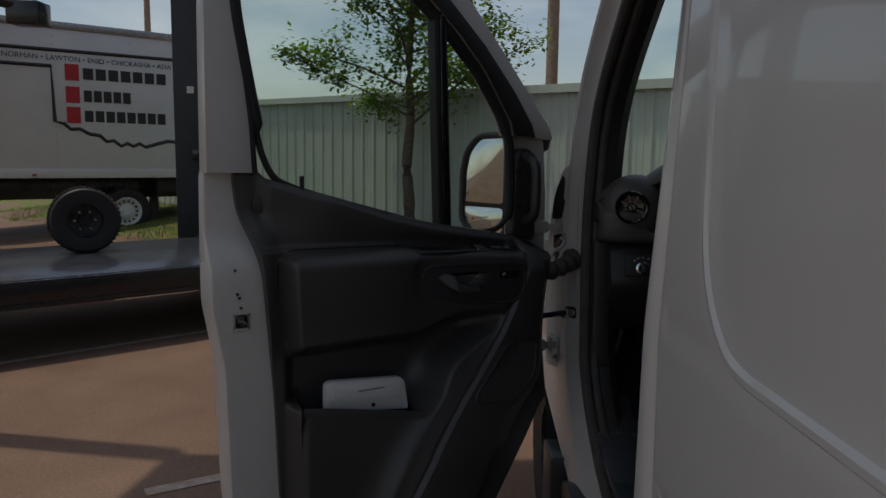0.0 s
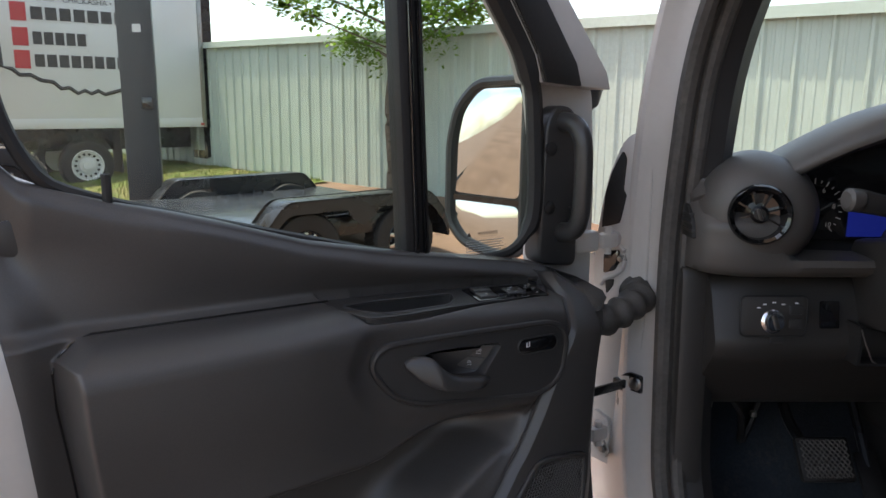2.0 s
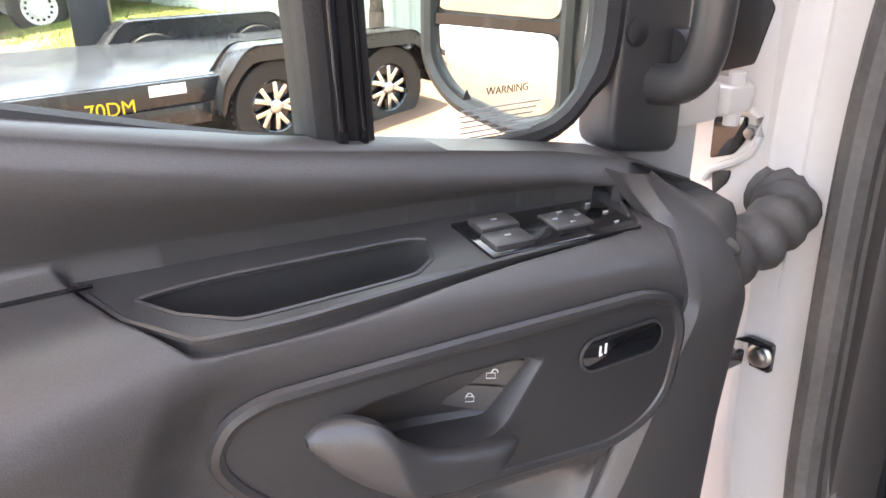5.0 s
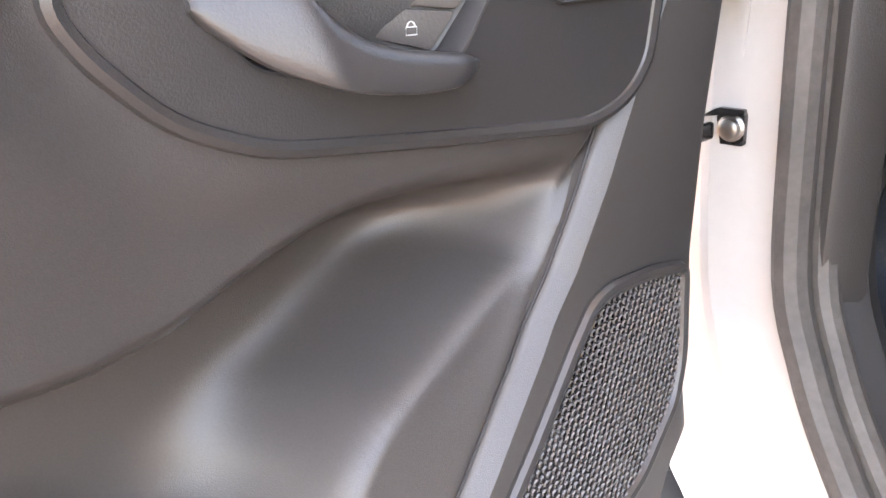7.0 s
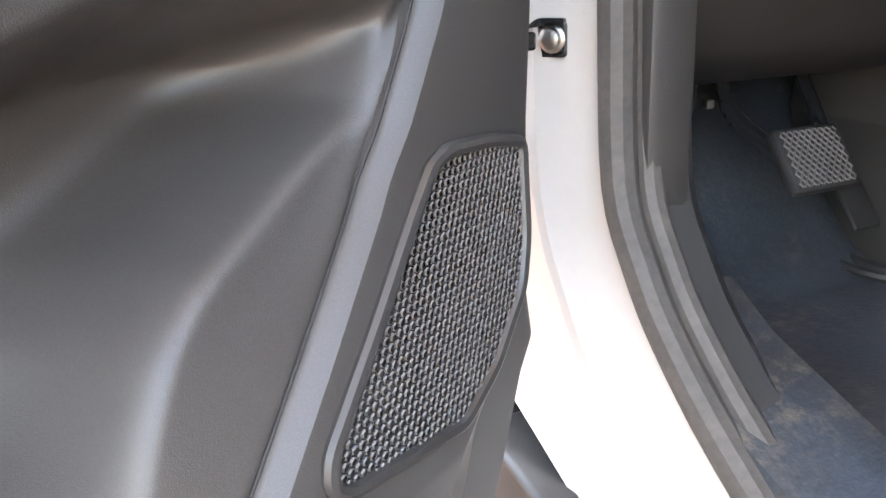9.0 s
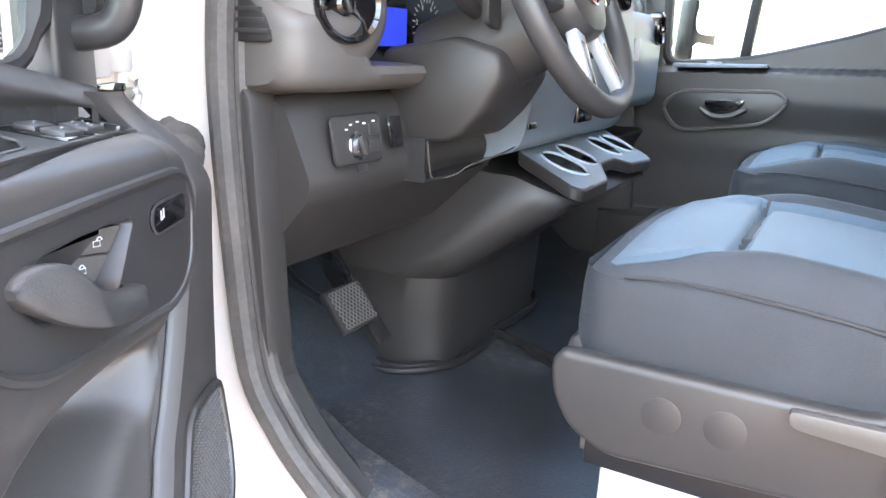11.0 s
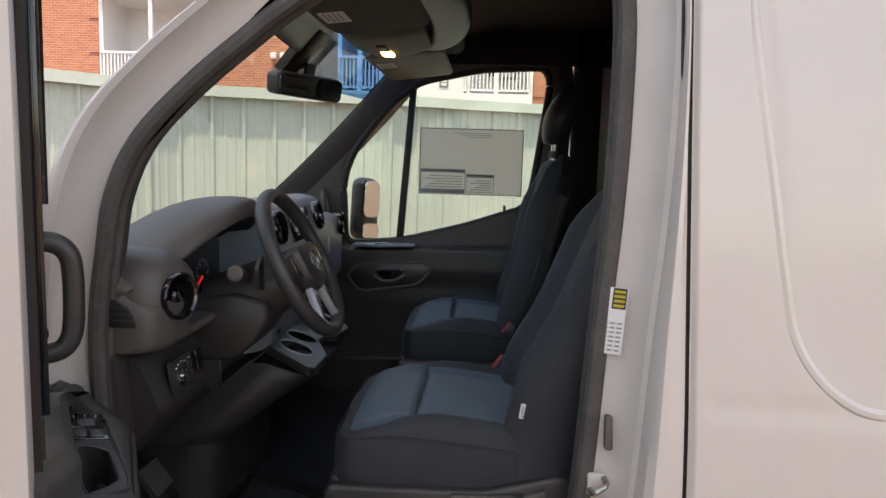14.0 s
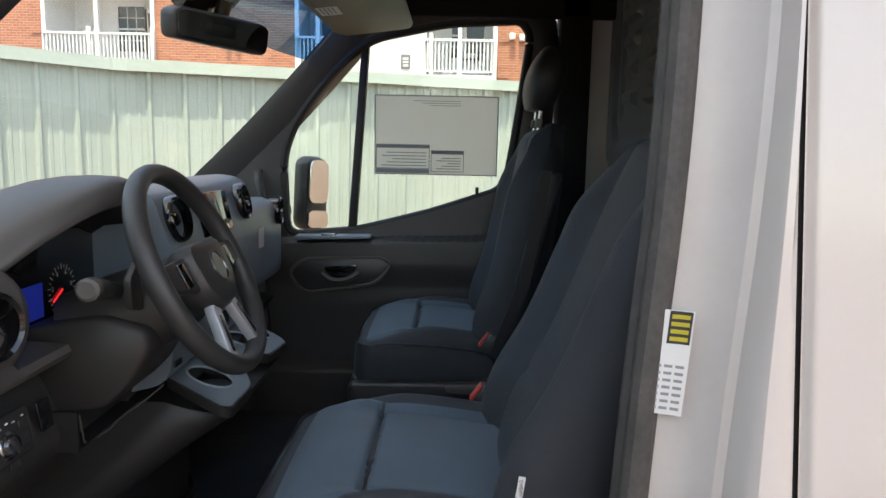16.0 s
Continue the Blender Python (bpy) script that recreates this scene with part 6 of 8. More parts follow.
ov = [(0.2855 + 0.024 * (1 if c > 0 else -1) + 0.0128 * math.cos(a), 1.208 + 0.0128 * math.sin(a)) for a, c in [(2 * math.pi * k / 28 + 0.001, math.cos(2 * math.pi * k / 28 + 0.001)) for k in range(28)]]
part("boot_button", bez(prism(ov, 0.003, 0.0075, "xz", 0.0015)), GLOSSB, panel)
part("boot_button_rim", bez(tube([(u, 0.0065, z) for u, z in ov], 0.0013, 6, True, 1.0, (0, 1, 0))), TRIM2, panel)
part("boot_symbol", bez(join(box(0.301, 0.3028, 0.0074, 0.0079, 1.207, 1.215), box(0.3045, 0.3075, 0.0074, 0.0079, 1.206, 1.208), box(0.3058, 0.3075, 0.0074, 0.0079, 1.208, 1.214))), WHITEP, panel)

def tray_plate():
    bm = bmesh.new()
    n = 64

    def ring(poly, f):
        P = [f(u, q) for u, q in poly]
        L = [0.0]
        for a, b in zip(P, P[1:] + P[:1]):
            L.append(L[-1] + (b - a).length)
        out = []
        for k in range(n):
            s = L[-1] * k / n
            for i in range(len(P)):
                if L[i] <= s <= L[i + 1]:
                    out.append(P[i].lerp(P[(i + 1) % len(P)], (s - L[i]) / max(1e-9, L[i + 1] - L[i])))
                    break
        return out
    o, o2 = ring(PL, plate), ring(PL, lambda u, q: plate(u, q, -0.012))
    t = ring(TY, plate)
    k0 = min(range(n), key=lambda k: (t[k] - o[0]).length)
    t = t[k0:] + t[:k0]
    c = sum(t, Vector()) / n
    d1 = [p + Vector((0, 0, -0.060)) + (c - p) * 0.04 for p in t]
    d2 = [c + (p - c) * 0.88 + Vector((0, 0, -0.075)) for p in t]
    R = [[bm.verts.new(p) for p in r] for r in (o2, o, t, d1, d2)]
    for A, B in zip(R, R[1:]):
        for k in range(n):
            bm.faces.new((A[k], A[(k + 1) % n], B[(k + 1) % n], B[k]))
    bm.faces.new(R[-1])
    return bm


part("switch_plate", tray_plate(), TRIM2, panel, "smooth black plate with an open tray", angle=28)


part("plate_rim", tube([plate(u, q, -0.0008) for u, q in PL], 0.0022, 6, True), TRIM2, panel)
part("tray_rim", tube([plate(u, q, -0.0004) for u, q in TY], 0.0018, 6, True), TRIM2, panel)
seam = [(0.598 + 0.31 * k / 24, arm_top(0.598 + 0.31 * k / 24) + 0.0035) for k in range(25)] + [(0.930, 1.2965), (0.944, 1.285), (0.953, 1.265), (0.952, 1.22), (0.944, 1.15), (0.936, 1.07)]
part("armrest_seam", tube([(u, trim_w(u, z) + 0.0012, z) for u, z in seam], 0.0016, 6), GLOSSB, panel)


def key_block(u0, u1, q0, q1, h, bevw=0.003):
    bm = bmesh.new()
    cs = [plate(u, q) for u, q in ((u0, q0), (u1, q0), (u1, q1), (u0, q1))]
    lo, hi = [bm.verts.new(p + Vector((0, 0, -0.002))) for p in cs], [bm.verts.new(p + Vector((0, 0, h))) for p in cs]
    bm.faces.new(lo)
    bm.faces.new(hi[::-1])
    for k in range(4):
        bm.faces.new((lo[k], hi[k], hi[(k + 1) % 4], lo[(k + 1) % 4]))
    bmesh.ops.recalc_face_normals(bm, faces=bm.faces)
    return bevel(bm, bevw, 2)


part("switch_panel", key_block(0.368, 0.228, 0.20, 0.84, 0.002, 0.001), GLOSSB, panel)
part("window_switch", key_block(0.357, 0.322, 0.24, 0.48, 0.006), TRIM2, panel)
part("window_switch", key_block(0.362, 0.327, 0.52, 0.78, 0.006), TRIM2, panel)
part("mirror_adjuster", key_block(0.300, 0.262, 0.34, 0.66, 0.004), TRIM2, panel)
sy = []
for u, q in ((0.340, 0.36), (0.345, 0.65), (0.281, 0.40), (0.281, 0.60), (0.292, 0.50), (0.270, 0.50), (0.244, 0.30), (0.240, 0.50), (0.244, 0.70)):
    p = plate(u, q, 0.0066 if u > 0.31 else 0.0046 if u > 0.255 else 0.0026)
    sy.append(box(p.x - 0.0022, p.x + 0.0022, p.y - 0.0008, p.y + 0.0008, p.z - 0.001, p.z + 0.0003))
part("switch_symbols", join(*sy), INK, panel)

# speaker grille: rounded plate with a hexagonal mesh of holes
SPK = rounded([(0.178, 0.996), (0.221, 1.004), (0.268, 1.007), (0.286, 1.000), (0.309, 0.977), (0.353, 0.929), (0.408, 0.873), (0.412, 0.855), (0.400, 0.846), (0.294, 0.831), (0.249, 0.853), (0.203, 0.894), (0.189, 0.927)], 0.010, 4)
spk_bm = prism([(a, b) for a, b in SPK], -0.012, 0.0035, "xz", 0.002)
for v in spk_bm.verts:
    v.co.y += face_w(v.co.z)
grille = part("speaker_grille", spk_bm, BLACKSTEEL, panel, "black perforated metal speaker grille")


gv, gf = [], []


spk_in = inset_poly(SPK, 0.003)
P = 0.0060
for r in range(50):
    for c in range(62):
        u, z = 0.150 + c * P + (r % 2) * P / 2, 0.826 + r * P * 0.866
        if in_poly(spk_in, u, z):
            b = len(gv)
            for k in range(6):
                a = math.pi / 3 * k + math.pi / 6
                gv.append((u + 0.00315 * math.cos(a), face_w(z) + 0.0036, z + 0.00315 * math.sin(a)))
            for k in range(6):
                a = math.pi / 3 * k + math.pi / 6
                gv.append((u + 0.0023 * math.cos(a), face_w(z) + 0.0048, z + 0.0023 * math.sin(a)))
            gf += [(b + k, b + (k + 1) % 6, b + 6 + (k + 1) % 6, b + 6 + k) for k in range(6)]
part("grille_rim", tube([(u, face_w(z) + 0.003, z) for u, z in inset_poly(SPK, 0.001)], 0.0052, 8, True, 1.0, (0, 1, 0)), TRIM2, grille)
gme = bpy.data.meshes.new("grille_mesh")
gme.from_pydata(gv, [], gf)
gme.materials.append(mat("grille_wire", (0.15, 0.15, 0.15), 0.40, 0.3, var=0.1))
go = new("grille_mesh", gme)
go.parent = grille
go["kind"] = "stuff"

# seam line of the wedge, lock pin, screw cap, latch, drain holes
part("lock_pin", tube([(0.872, -0.052, 1.455), (0.872, -0.052, 1.492)], 0.006, 10), RUBBER, dr)
part("screw_cap", lathe([(0.022, 0), (0.022, 0.003), (0.018, 0.0045), (0, 0.0045)], 24, axis_to((0.955 + 0.024 * corner_lean(0.955, 1.42), trim_w(0.955, 1.42) - 0.001, 1.42), (0, 1, 0))), TRIM2, panel)
part("latch", join(box(1.030, 1.060, -0.10, -0.020, 1.113, 1.146, 0.005)), GLOSSB, dr, "black door latch")
part("latch_rim", tube([(1.027, -0.024, 1.109), (1.064, -0.024, 1.109), (1.064, -0.024, 1.150), (1.027, -0.024, 1.150)], 0.004, 8, True), JAMB, dr)
part("latch_claw", tube([(1.036, -0.0195, 1.124), (1.045, -0.0185, 1.132), (1.056, -0.0195, 1.132)], 0.0035, 6), STEEL, dr)
for u, z in ((1.06, 1.26), (1.055, 1.20), (1.05, 1.19), (1.047, 1.165)):
    part("drain_hole", lathe([(0.004, 0), (0.004, 0.0015), (0, 0.0015)], 10, axis_to((u, -0.0225, z), (0, 1, 0))), GLOSSB, dr)

# grab handle in front of the window, with two screws
gh = part("grab_handle_base", prism(rounded([(0.178, 1.300), (0.168, 1.545), (0.150, 1.578), (0.108, 1.575), (0.090, 1.54), (0.086, 1.285)], 0.02, 4), -0.10, -0.056, "xz", 0.010, 3), TRIM2, dr, "black plastic corner cover")
part("grab_handle", tube(smooth_path([(0.132, -0.070, 1.550), (0.132, -0.030, 1.546), (0.132, -0.008, 1.526), (0.131, -0.002, 1.490), (0.131, -0.002, 1.430), (0.130, -0.007, 1.385), (0.129, -0.026, 1.360), (0.128, -0.075, 1.352)], 6), 0.0175, 12, squash=0.85, up=(1, 0, 0)), TRIM2, gh, "upright black grab handle")
for z in (1.503, 1.40):
    part("screw", lathe([(0.012, 0), (0.012, 0.004), (0.006, 0.007), (0, 0.007)], 16, axis_to((0.158, -0.057, z), (0, 1, 0))), RUBBER, gh)
part("bump_stop", lathe([(0.014, 0), (0.014, 0.02), (0.009, 0.026), (0, 0.026)], 14, axis_to((0.112, -0.055, 1.385), (-1, 0, 0))), RUBBER, dr)

# door mirror on the outer side, its glass turned to the seat
MA = Vector((0.275, -0.961, 0))
MN = Vector((0.961, 0.275, 0))
MM = Matrix(((MA.x, MN.x, 0, 0.105), (MA.y, MN.y, 0, -0.228), (0, 0, 1, 0), (0, 0, 0, 1)))
mo = rounded([(-0.035, 1.285), (0.03, 1.262), (0.13, 1.285), (0.172, 1.33), (0.170, 1.50), (0.150, 1.575), (0.095, 1.628), (-0.02, 1.632), (-0.038, 1.60)], 0.03, 5)
mir = part("mirror_housing", moved(prism(mo, -0.13, -0.004, "xz", 0.022, 4), MM), TRIM2, dr, "black twin-glass mirror housing")
m_up = rounded([(-0.018, 1.392), (-0.020, 1.612), (0.090, 1.610), (0.138, 1.562), (0.156, 1.49), (0.158, 1.395)], 0.02, 5)
m_lo = rounded([(-0.018, 1.378), (0.158, 1.380), (0.156, 1.335), (0.125, 1.302), (0.03, 1.280), (-0.018, 1.298)], 0.02, 5)
part("mirror_glass", moved(prism(m_up, -0.006, 0.0, "xz", 0.0015), MM), MIRROR, mir)
part("mirror_lower_glass", moved(prism(m_lo, -0.006, 0.0, "xz", 0.0015), MM), MIRROR, mir)
part("mirror_rim", moved(tube([(a, -0.001, z) for a, z in inset_poly(mo, 0.007)], 0.011, 8, True, 1.0, (0, 1, 0)), MM), TRIM2, mir)
part("glass_bar", moved(box(-0.02, 0.16, -0.004, 0.002, 1.379, 1.391), MM), GLOSSB, mir)
part("mirror_arm", prism(rounded([(0.02, 1.33), (0.10, 1.33), (0.09, 1.52), (0.02, 1.52)], 0.03, 4), -0.26, -0.11, "xz", 0.02), TRIM2, dr)
part("side_marker", lathe([(0.0, 0), (0.03, 0.0), (0.035, 0.06), (0.02, 0.09), (0, 0.1)], 14, axis_to((0.02, -0.14, 1.66), (-0.3, 0, -1))), TRIM2, dr)

# transparent caution label on the small pane
wl_ = part("caution_label", text_bm("WARNING", 0.0085, Matrix(((-1, 0, 0, 0.304), (0, 0, 1, -0.0655), (0, 1, 0, 1.362), (0, 0, 0, 1))), 0.0004), BLACKINK, dr, "dark lettering WARNING on clear film")
part("caution_text", join(*[box(0.250 + 0.004 * (k % 3), 0.328, -0.0655, -0.0651, 1.352 - 0.0042 * k, 1.3532 - 0.0042 * k) for k in range(9)]), INK, wl_)
part("caution_sign", prism([(0.318, 1.361), (0.326, 1.361), (0.322, 1.369)], -0.0655, -0.0651, "xz"), BLACKINK, wl_)

# hinges, check strap, cable boot
for z in (1.325, 0.93):
    h = part("hinge", join(box(-0.02, 0.02, -0.075, -0.055, z - 0.014, z + 0.014, 0.005), box(0.02, 0.08, -0.090, -0.065, z - 0.020, z + 0.020, 0.006)), JAMB, dr, "white painted door hinge")
    part("hinge_pin", tube([(0.0, -0.065, z - 0.026), (0.0, -0.065, z + 0.026)], 0.008, 10), JAMB, h)
cs_ = part("check_strap", box(-0.028, 0.11, -0.030, -0.022, 1.034, 1.052, 0.003), BLACKSTEEL, dr)
bp = smooth_path([(0.11, -0.012, 1.185), (0.06, -0.004, 1.192), (0.02, 0.0, 1.203), (-0.02, -0.006, 1.214), (-0.047, -0.020, 1.221), (-0.058, -0.045, 1.223)], 8)
part("cable_boot", tube(bp, [0.0275 + 0.0035 * math.sin(i * 0.95) + (0.003 if i > 26 else 0) for i in range(len(bp))], 16), SEAL, dr, "ribbed black rubber cable boot")

# booklet pouch in the door pocket
bk = thing("booklet_pouch", "white owner's booklet pouch standing in the door pocket", "booklet", DOORM @ Matrix.Translation((0.0, -0.053, -0.004)))
part("pouch", prism(rounded([(0.836, 0.87), (0.835, 0.945), (0.82, 0.952), (0.61, 0.935), (0.598, 0.92), (0.585, 0.84)], 0.01, 3), 0.040, 0.066, "xz", 0.006), PAPER, bk)
part("flap", prism(rounded([(0.822, 0.900), (0.815, 0.948), (0.61, 0.931), (0.605, 0.878)], 0.008, 3), 0.0665, 0.071, "xz", 0.002), PAPER, bk)
part("snap", lathe([(0.006, 0), (0.006, 0.003), (0, 0.004)], 12, axis_to((0.70, 0.071, 0.872), (0, 1, 0))), BLACKSTEEL, bk)
part("print_line", box(0.665, 0.745, 0.0705, 0.0715, 0.914, 0.919), INK, bk)

# ---- dashboard ----
dash = thing("dashboard", "dark grey van dashboard with round vents and an instrument hood", "dashboard")


def hood_h(x):
    """Share of the instrument hood at x."""
    return max(0.0, 1 - ((x - 0.865) / 0.285) ** 2) ** 0.95


def dash_section(x):
    """Outline (y, z) of the dash at x, from the windshield over the top, hood lip and cluster cavity to the underside."""
    H = hood_h(x)
    C = sstep(0.245, 0.215, abs(x - 0.865))
    face = 2.215 + 0.02 * sstep(0.9, 1.2, x) - 0.02 * sstep(1.7, 2.2, x)
    yr = face + 0.028 - 0.110 * H ** 1.5
    b = 1.425 + 0.02 * sstep(0.62, 0.50, x)
    mix = lambda p, q: p + (q - p) * C
    return [(2.80, 1.21), (2.62, b - 0.04), (2.42, b + 0.005 + 0.10 * H), (2.29, b + 0.018 + 0.145 * H), (yr + 0.03, b + 0.012 + 0.160 * H), (yr, b + 0.155 * H - 0.005), (yr + 0.012, b - 0.022 + 0.145 * H),
            (mix(face - 0.008, 2.285), mix(1.39, b - 0.025 + 0.115 * H)), (mix(face - 0.012, 2.30), mix(1.36, 1.345)), (face - 0.012, 1.325), (face + 0.008, 1.292), (2.33, 1.275), (2.66, 1.18)]


def dash_body():
    rings = []
    N = 150
    for k in range(N + 1):
        x = 0.486 + (2.278 - 0.486) * k / N
        p = smooth_path([(x, y, z) for y, z in dash_section(x)], 3)
        e = min(k, N - k)
        s = 1.0 if e > 9 else 0.80 + 0.20 * math.sqrt(max(0.0, 1 - (1 - e / 9) ** 2))
        c = Vector((x, 2.42, 1.34))
        rings.append([c + (Vector((x, q.y, q.z)) - c) * s for q in p])
    return loft(rings)


ud = dash_body()
for f in ud.faces:
    c = f.calc_center_median()
    # the inside of the instrument hood is matt black
    lip_ = dash_section(c.x)[5]
    if abs(c.x - 0.865) < 0.246 and 1.332 < c.z < lip_[1] - 0.010 and lip_[0] + 0.006 < c.y < 2.33:
        f.material_index = 1
part("upper_dash", ud, DASHM, dash, "grained dark grey upper dash with an instrument hood", angle=40, extra=(HEADL,))


def pod(x, y, z, d, r, depth):
    """A round air vent: gloss ring, dark bowl, blades and hub."""
    m = axis_to((x, y, z), d)
    v = part("air_vent", lathe([(r * 1.02, -depth), (r * 1.06, -0.004), (r * 1.04, 0.006), (r * 0.97, 0.010), (r * 0.86, 0.006), (r * 0.80, -0.012), (r * 0.70, -0.026), (0.0, -0.030)], 36, m), GLOSSB, dash, "round gloss black air vent")
    for k in range(4):
        a = math.pi * k / 4 + 0.3
        part("blade", moved(box(-r * 0.78, r * 0.78, -0.0015, 0.0015, -0.026, -0.012), m @ Matrix.Rotation(a, 4, "Z")), GLOSSB, v)
    part("hub", lathe([(r * 0.34, -0.028), (r * 0.30, -0.004), (r * 0.2, 0.0), (0, 0.0)], 20, m), GLOSSB, v)
    part("hub_tab", moved(box(-r * 0.06, r * 0.06, -r * 0.22, r * 0.22, -0.002, 0.004, 0.002), m @ Matrix.Rotation(0.4, 4, "Z")), TRIM2, v)
    return v


pod(0.570, 2.200, 1.403, (-0.30, -0.95, 0.05), 0.048, 0.05)
pod(2.080, 2.160, 1.430, (0.10, -0.98, 0.05), 0.045, 0.05)
# rounded shoulder that carries the left vent
part("vent_shroud", lathe([(0.105, -0.16), (0.100, -0.06), (0.085, -0.025), (0.062, -0.006), (0.048, -0.002)], 36, axis_to((0.570, 2.20, 1.403), (-0.30, -0.95, 0.05)), False), DASHM, dash)
# side defroster slots at the dash end
sl_ = part("end_grille", prism(rounded([(2.250, 1.352), (2.318, 1.352), (2.322, 1.398), (2.300, 1.412), (2.262, 1.384)], 0.008, 3), 0.480, 0.500, "yz", 0.003), RUBBER, dash, "dark slotted end vent")
for k in range(3):
    part("slat", moved(box(0.478, 0.490, 2.254 + 0.007 * k, 2.318, -0.0028, 0.0028, 0.001), Matrix.Translation((0, 0, 1.3655 + k * 0.0130))), DASHLOW, sl_)

# instrument cluster
part("cluster_face", prism(rounded([(0.645, 1.345), (1.085, 1.345), (1.07, 1.46), (0.99, 1.535), (0.74, 1.535), (0.66, 1.46)], 0.03, 5), 2.2855, 2.2915, "xz", 0.002), GLOSSB, dash, "black instrument cluster")


def dial(cx, cz, r):
    bits = []
    for k in range(21):
        a = radians(225 - 270 * k / 20)
        L = 0.010 if k % 2 == 0 else 0.005
        bits.append(moved(box(-L / 2, L / 2, -0.0008, 0.0, -0.0008, 0.0008), Matrix.Translation((cx + r * math.cos(a), 2.2845, cz + r * math.sin(a))) @ Matrix.Rotation(-a, 4, "Y")))
        if k % 4 == 0:
            bits.append(text_bm(str(k // 2), 0.012, Matrix.Translation((cx + r * 0.76 * math.cos(a) - 0.003, 2.2840, cz + r * 0.76 * math.sin(a) - 0.004)) @ Matrix.Rotation(radians(90), 4, "X"), 0.0006))
    return join(*bits)


g = part("gauge_dial", dial(0.912, 1.388, 0.042), DIALGLOW, dash)
part("gauge_needle", moved(box(-0.038, 0.0, -0.001, 0.0, -0.0022, 0.0022), Matrix.Translation((0.912, 2.2835, 1.388)) @ Matrix.Rotation(radians(-28), 4, "Y")), NEEDLEGLOW, g)
g = part("gauge_dial", dial(0.700, 1.400, 0.050), DIALGLOW, dash)
part("gauge_needle", moved(box(-0.038, 0.0, -0.001, 0.0, -0.0022, 0.0022), Matrix.Translation((0.700, 2.2835, 1.400)) @ Matrix.Rotation(radians(-35), 4, "Y")), NEEDLEGLOW, g)
part("cluster_display", box(0.765, 0.846, 2.2825, 2.2850, 1.352, 1.412), SCREENGLOW, dash, "blue lit display")

# lower dash block with the light switch
LOW = [(2.66, 1.18), (2.36, 1.290), (2.262, 1.290), (2.212, 1.175), (2.222, 1.145), (2.34, 1.015), (2.48, 0.96), (2.70, 0.97)]
lows = []
for k in range(13):
    x = 0.525 + (1.08 - 0.525) * k / 12
    s = 1.0 if k > 0 else 0.94
    lows.append([Vector((x, 2.45 + (y - 2.45) * s, 1.1 + (z - 1.1) * s)) for y, z in rounded(LOW, 0.03, 4)])
part("lower_dash", loft(lows), DASHLOW, dash, "charcoal lower dash", angle=40)
SWN = Vector((-0.10, -0.97, 0.18)).normalized()


def on_face(dx, dz, lift=0.0):
    """A pose on the switch face of the lower dash."""
    return Matrix.Translation((0.612 + dx, 2.220 - 0.0 + 0.05 * (dz) - lift, 1.225 + dz)) @ Matrix.Rotation(radians(90 - 10), 4, "X")


sp_ = part("switch_panel", moved(prism(rounded([(-0.050, -0.034), (0.060, -0.034), (0.064, 0.032), (-0.050, 0.032)], 0.010, 4), -0.002, 0.004, "xy", 0.002), on_face(0, 0)), DASHLOW, dash)
part("panel_groove", tube([on_face(0, 0) @ Vector((x, y, 0.002)) for x, y in rounded([(-0.051, -0.035), (0.061, -0.035), (0.065, 0.033), (-0.051, 0.033)], 0.010, 4)], 0.0020, 6, True), RUBBER, sp_)
part("light_knob", lathe([(0.021, 0), (0.021, 0.003), (0.0185, 0.005), (0.016, 0.006), (0.0145, 0.013), (0.0, 0.014)], 28, on_face(0.004, -0.010, 0.002)), CHROME, sp_, "chrome-ringed rotary light switch")
part("knob_grip", moved(box(-0.004, 0.004, -0.013, 0.013, 0.012, 0.018, 0.002), on_face(0.004, -0.010, 0.002) @ Matrix.Rotation(0.3, 4, "Z")), TRIM2, sp_)
for dx, dz in ((0.043, 0.010), (0.043, -0.014), (0.012, -0.040)):
    part("key", moved(box(-0.012, 0.012, -0.008, 0.008, 0.003, 0.007, 0.002), on_face(dx, dz)), TRIM2, sp_)
for dx, dz in ((-0.022, 0.014), (-0.012, 0.020), (0.004, 0.023), (0.02, 0.020), (0.043, 0.022)):
    part("symbol", moved(box(-0.003, 0.003, -0.0011, 0.0011, 0.004, 0.005), on_face(dx, dz)), WHITEP, sp_)
part("brake_key", moved(box(-0.017, 0.017, -0.024, 0.024, 0.002, 0.008, 0.003), on_face(0.100, 0.002)), GLOSSB, sp_)
part("open_bin", join(box(0.752, 0.985, 2.185, 2.315, 1.146, 1.150), box(0.752, 0.757, 2.185, 2.315, 1.150, 1.215), box(0.757, 0.985, 2.305, 2.315, 1.150, 1.215)), RUBBER, dash, "open black bin below the column")
part("bin_rim", tube(smooth_path([(0.750, 2.180, 1.212), (0.770, 2.186, 1.172), (0.790, 2.190, 1.148), (0.850, 2.180, 1.148), (0.872, 2.170, 1.160), (0.930, 2.150, 1.172), (0.985, 2.135, 1.185)], 4), 0.0017, 6), DASHM, dash, "pale edge of the bin")

# middle stack, display unit, vents
stack = []
for k in range(9):
    x = 1.035 + 0.64 * k / 8
    stack.append([Vector((x, y, z)) for y, z in rounded([(2.40, 1.550), (2.225, 1.568), (2.165, 1.555), (2.130, 1.44), (2.120, 1.30), (2.145, 1.17), (2.42, 1.10)], 0.035, 4)])
part("centre_panel", loft(stack), GREYP, dash, "blue-grey centre stack", angle=45)
pod(1.105, 2.140, 1.500, (-0.05, -0.97, 0.22), 0.047, 0.05)
pod(1.580, 2.140, 1.500, (0.05, -0.97, 0.22), 0.047, 0.05)
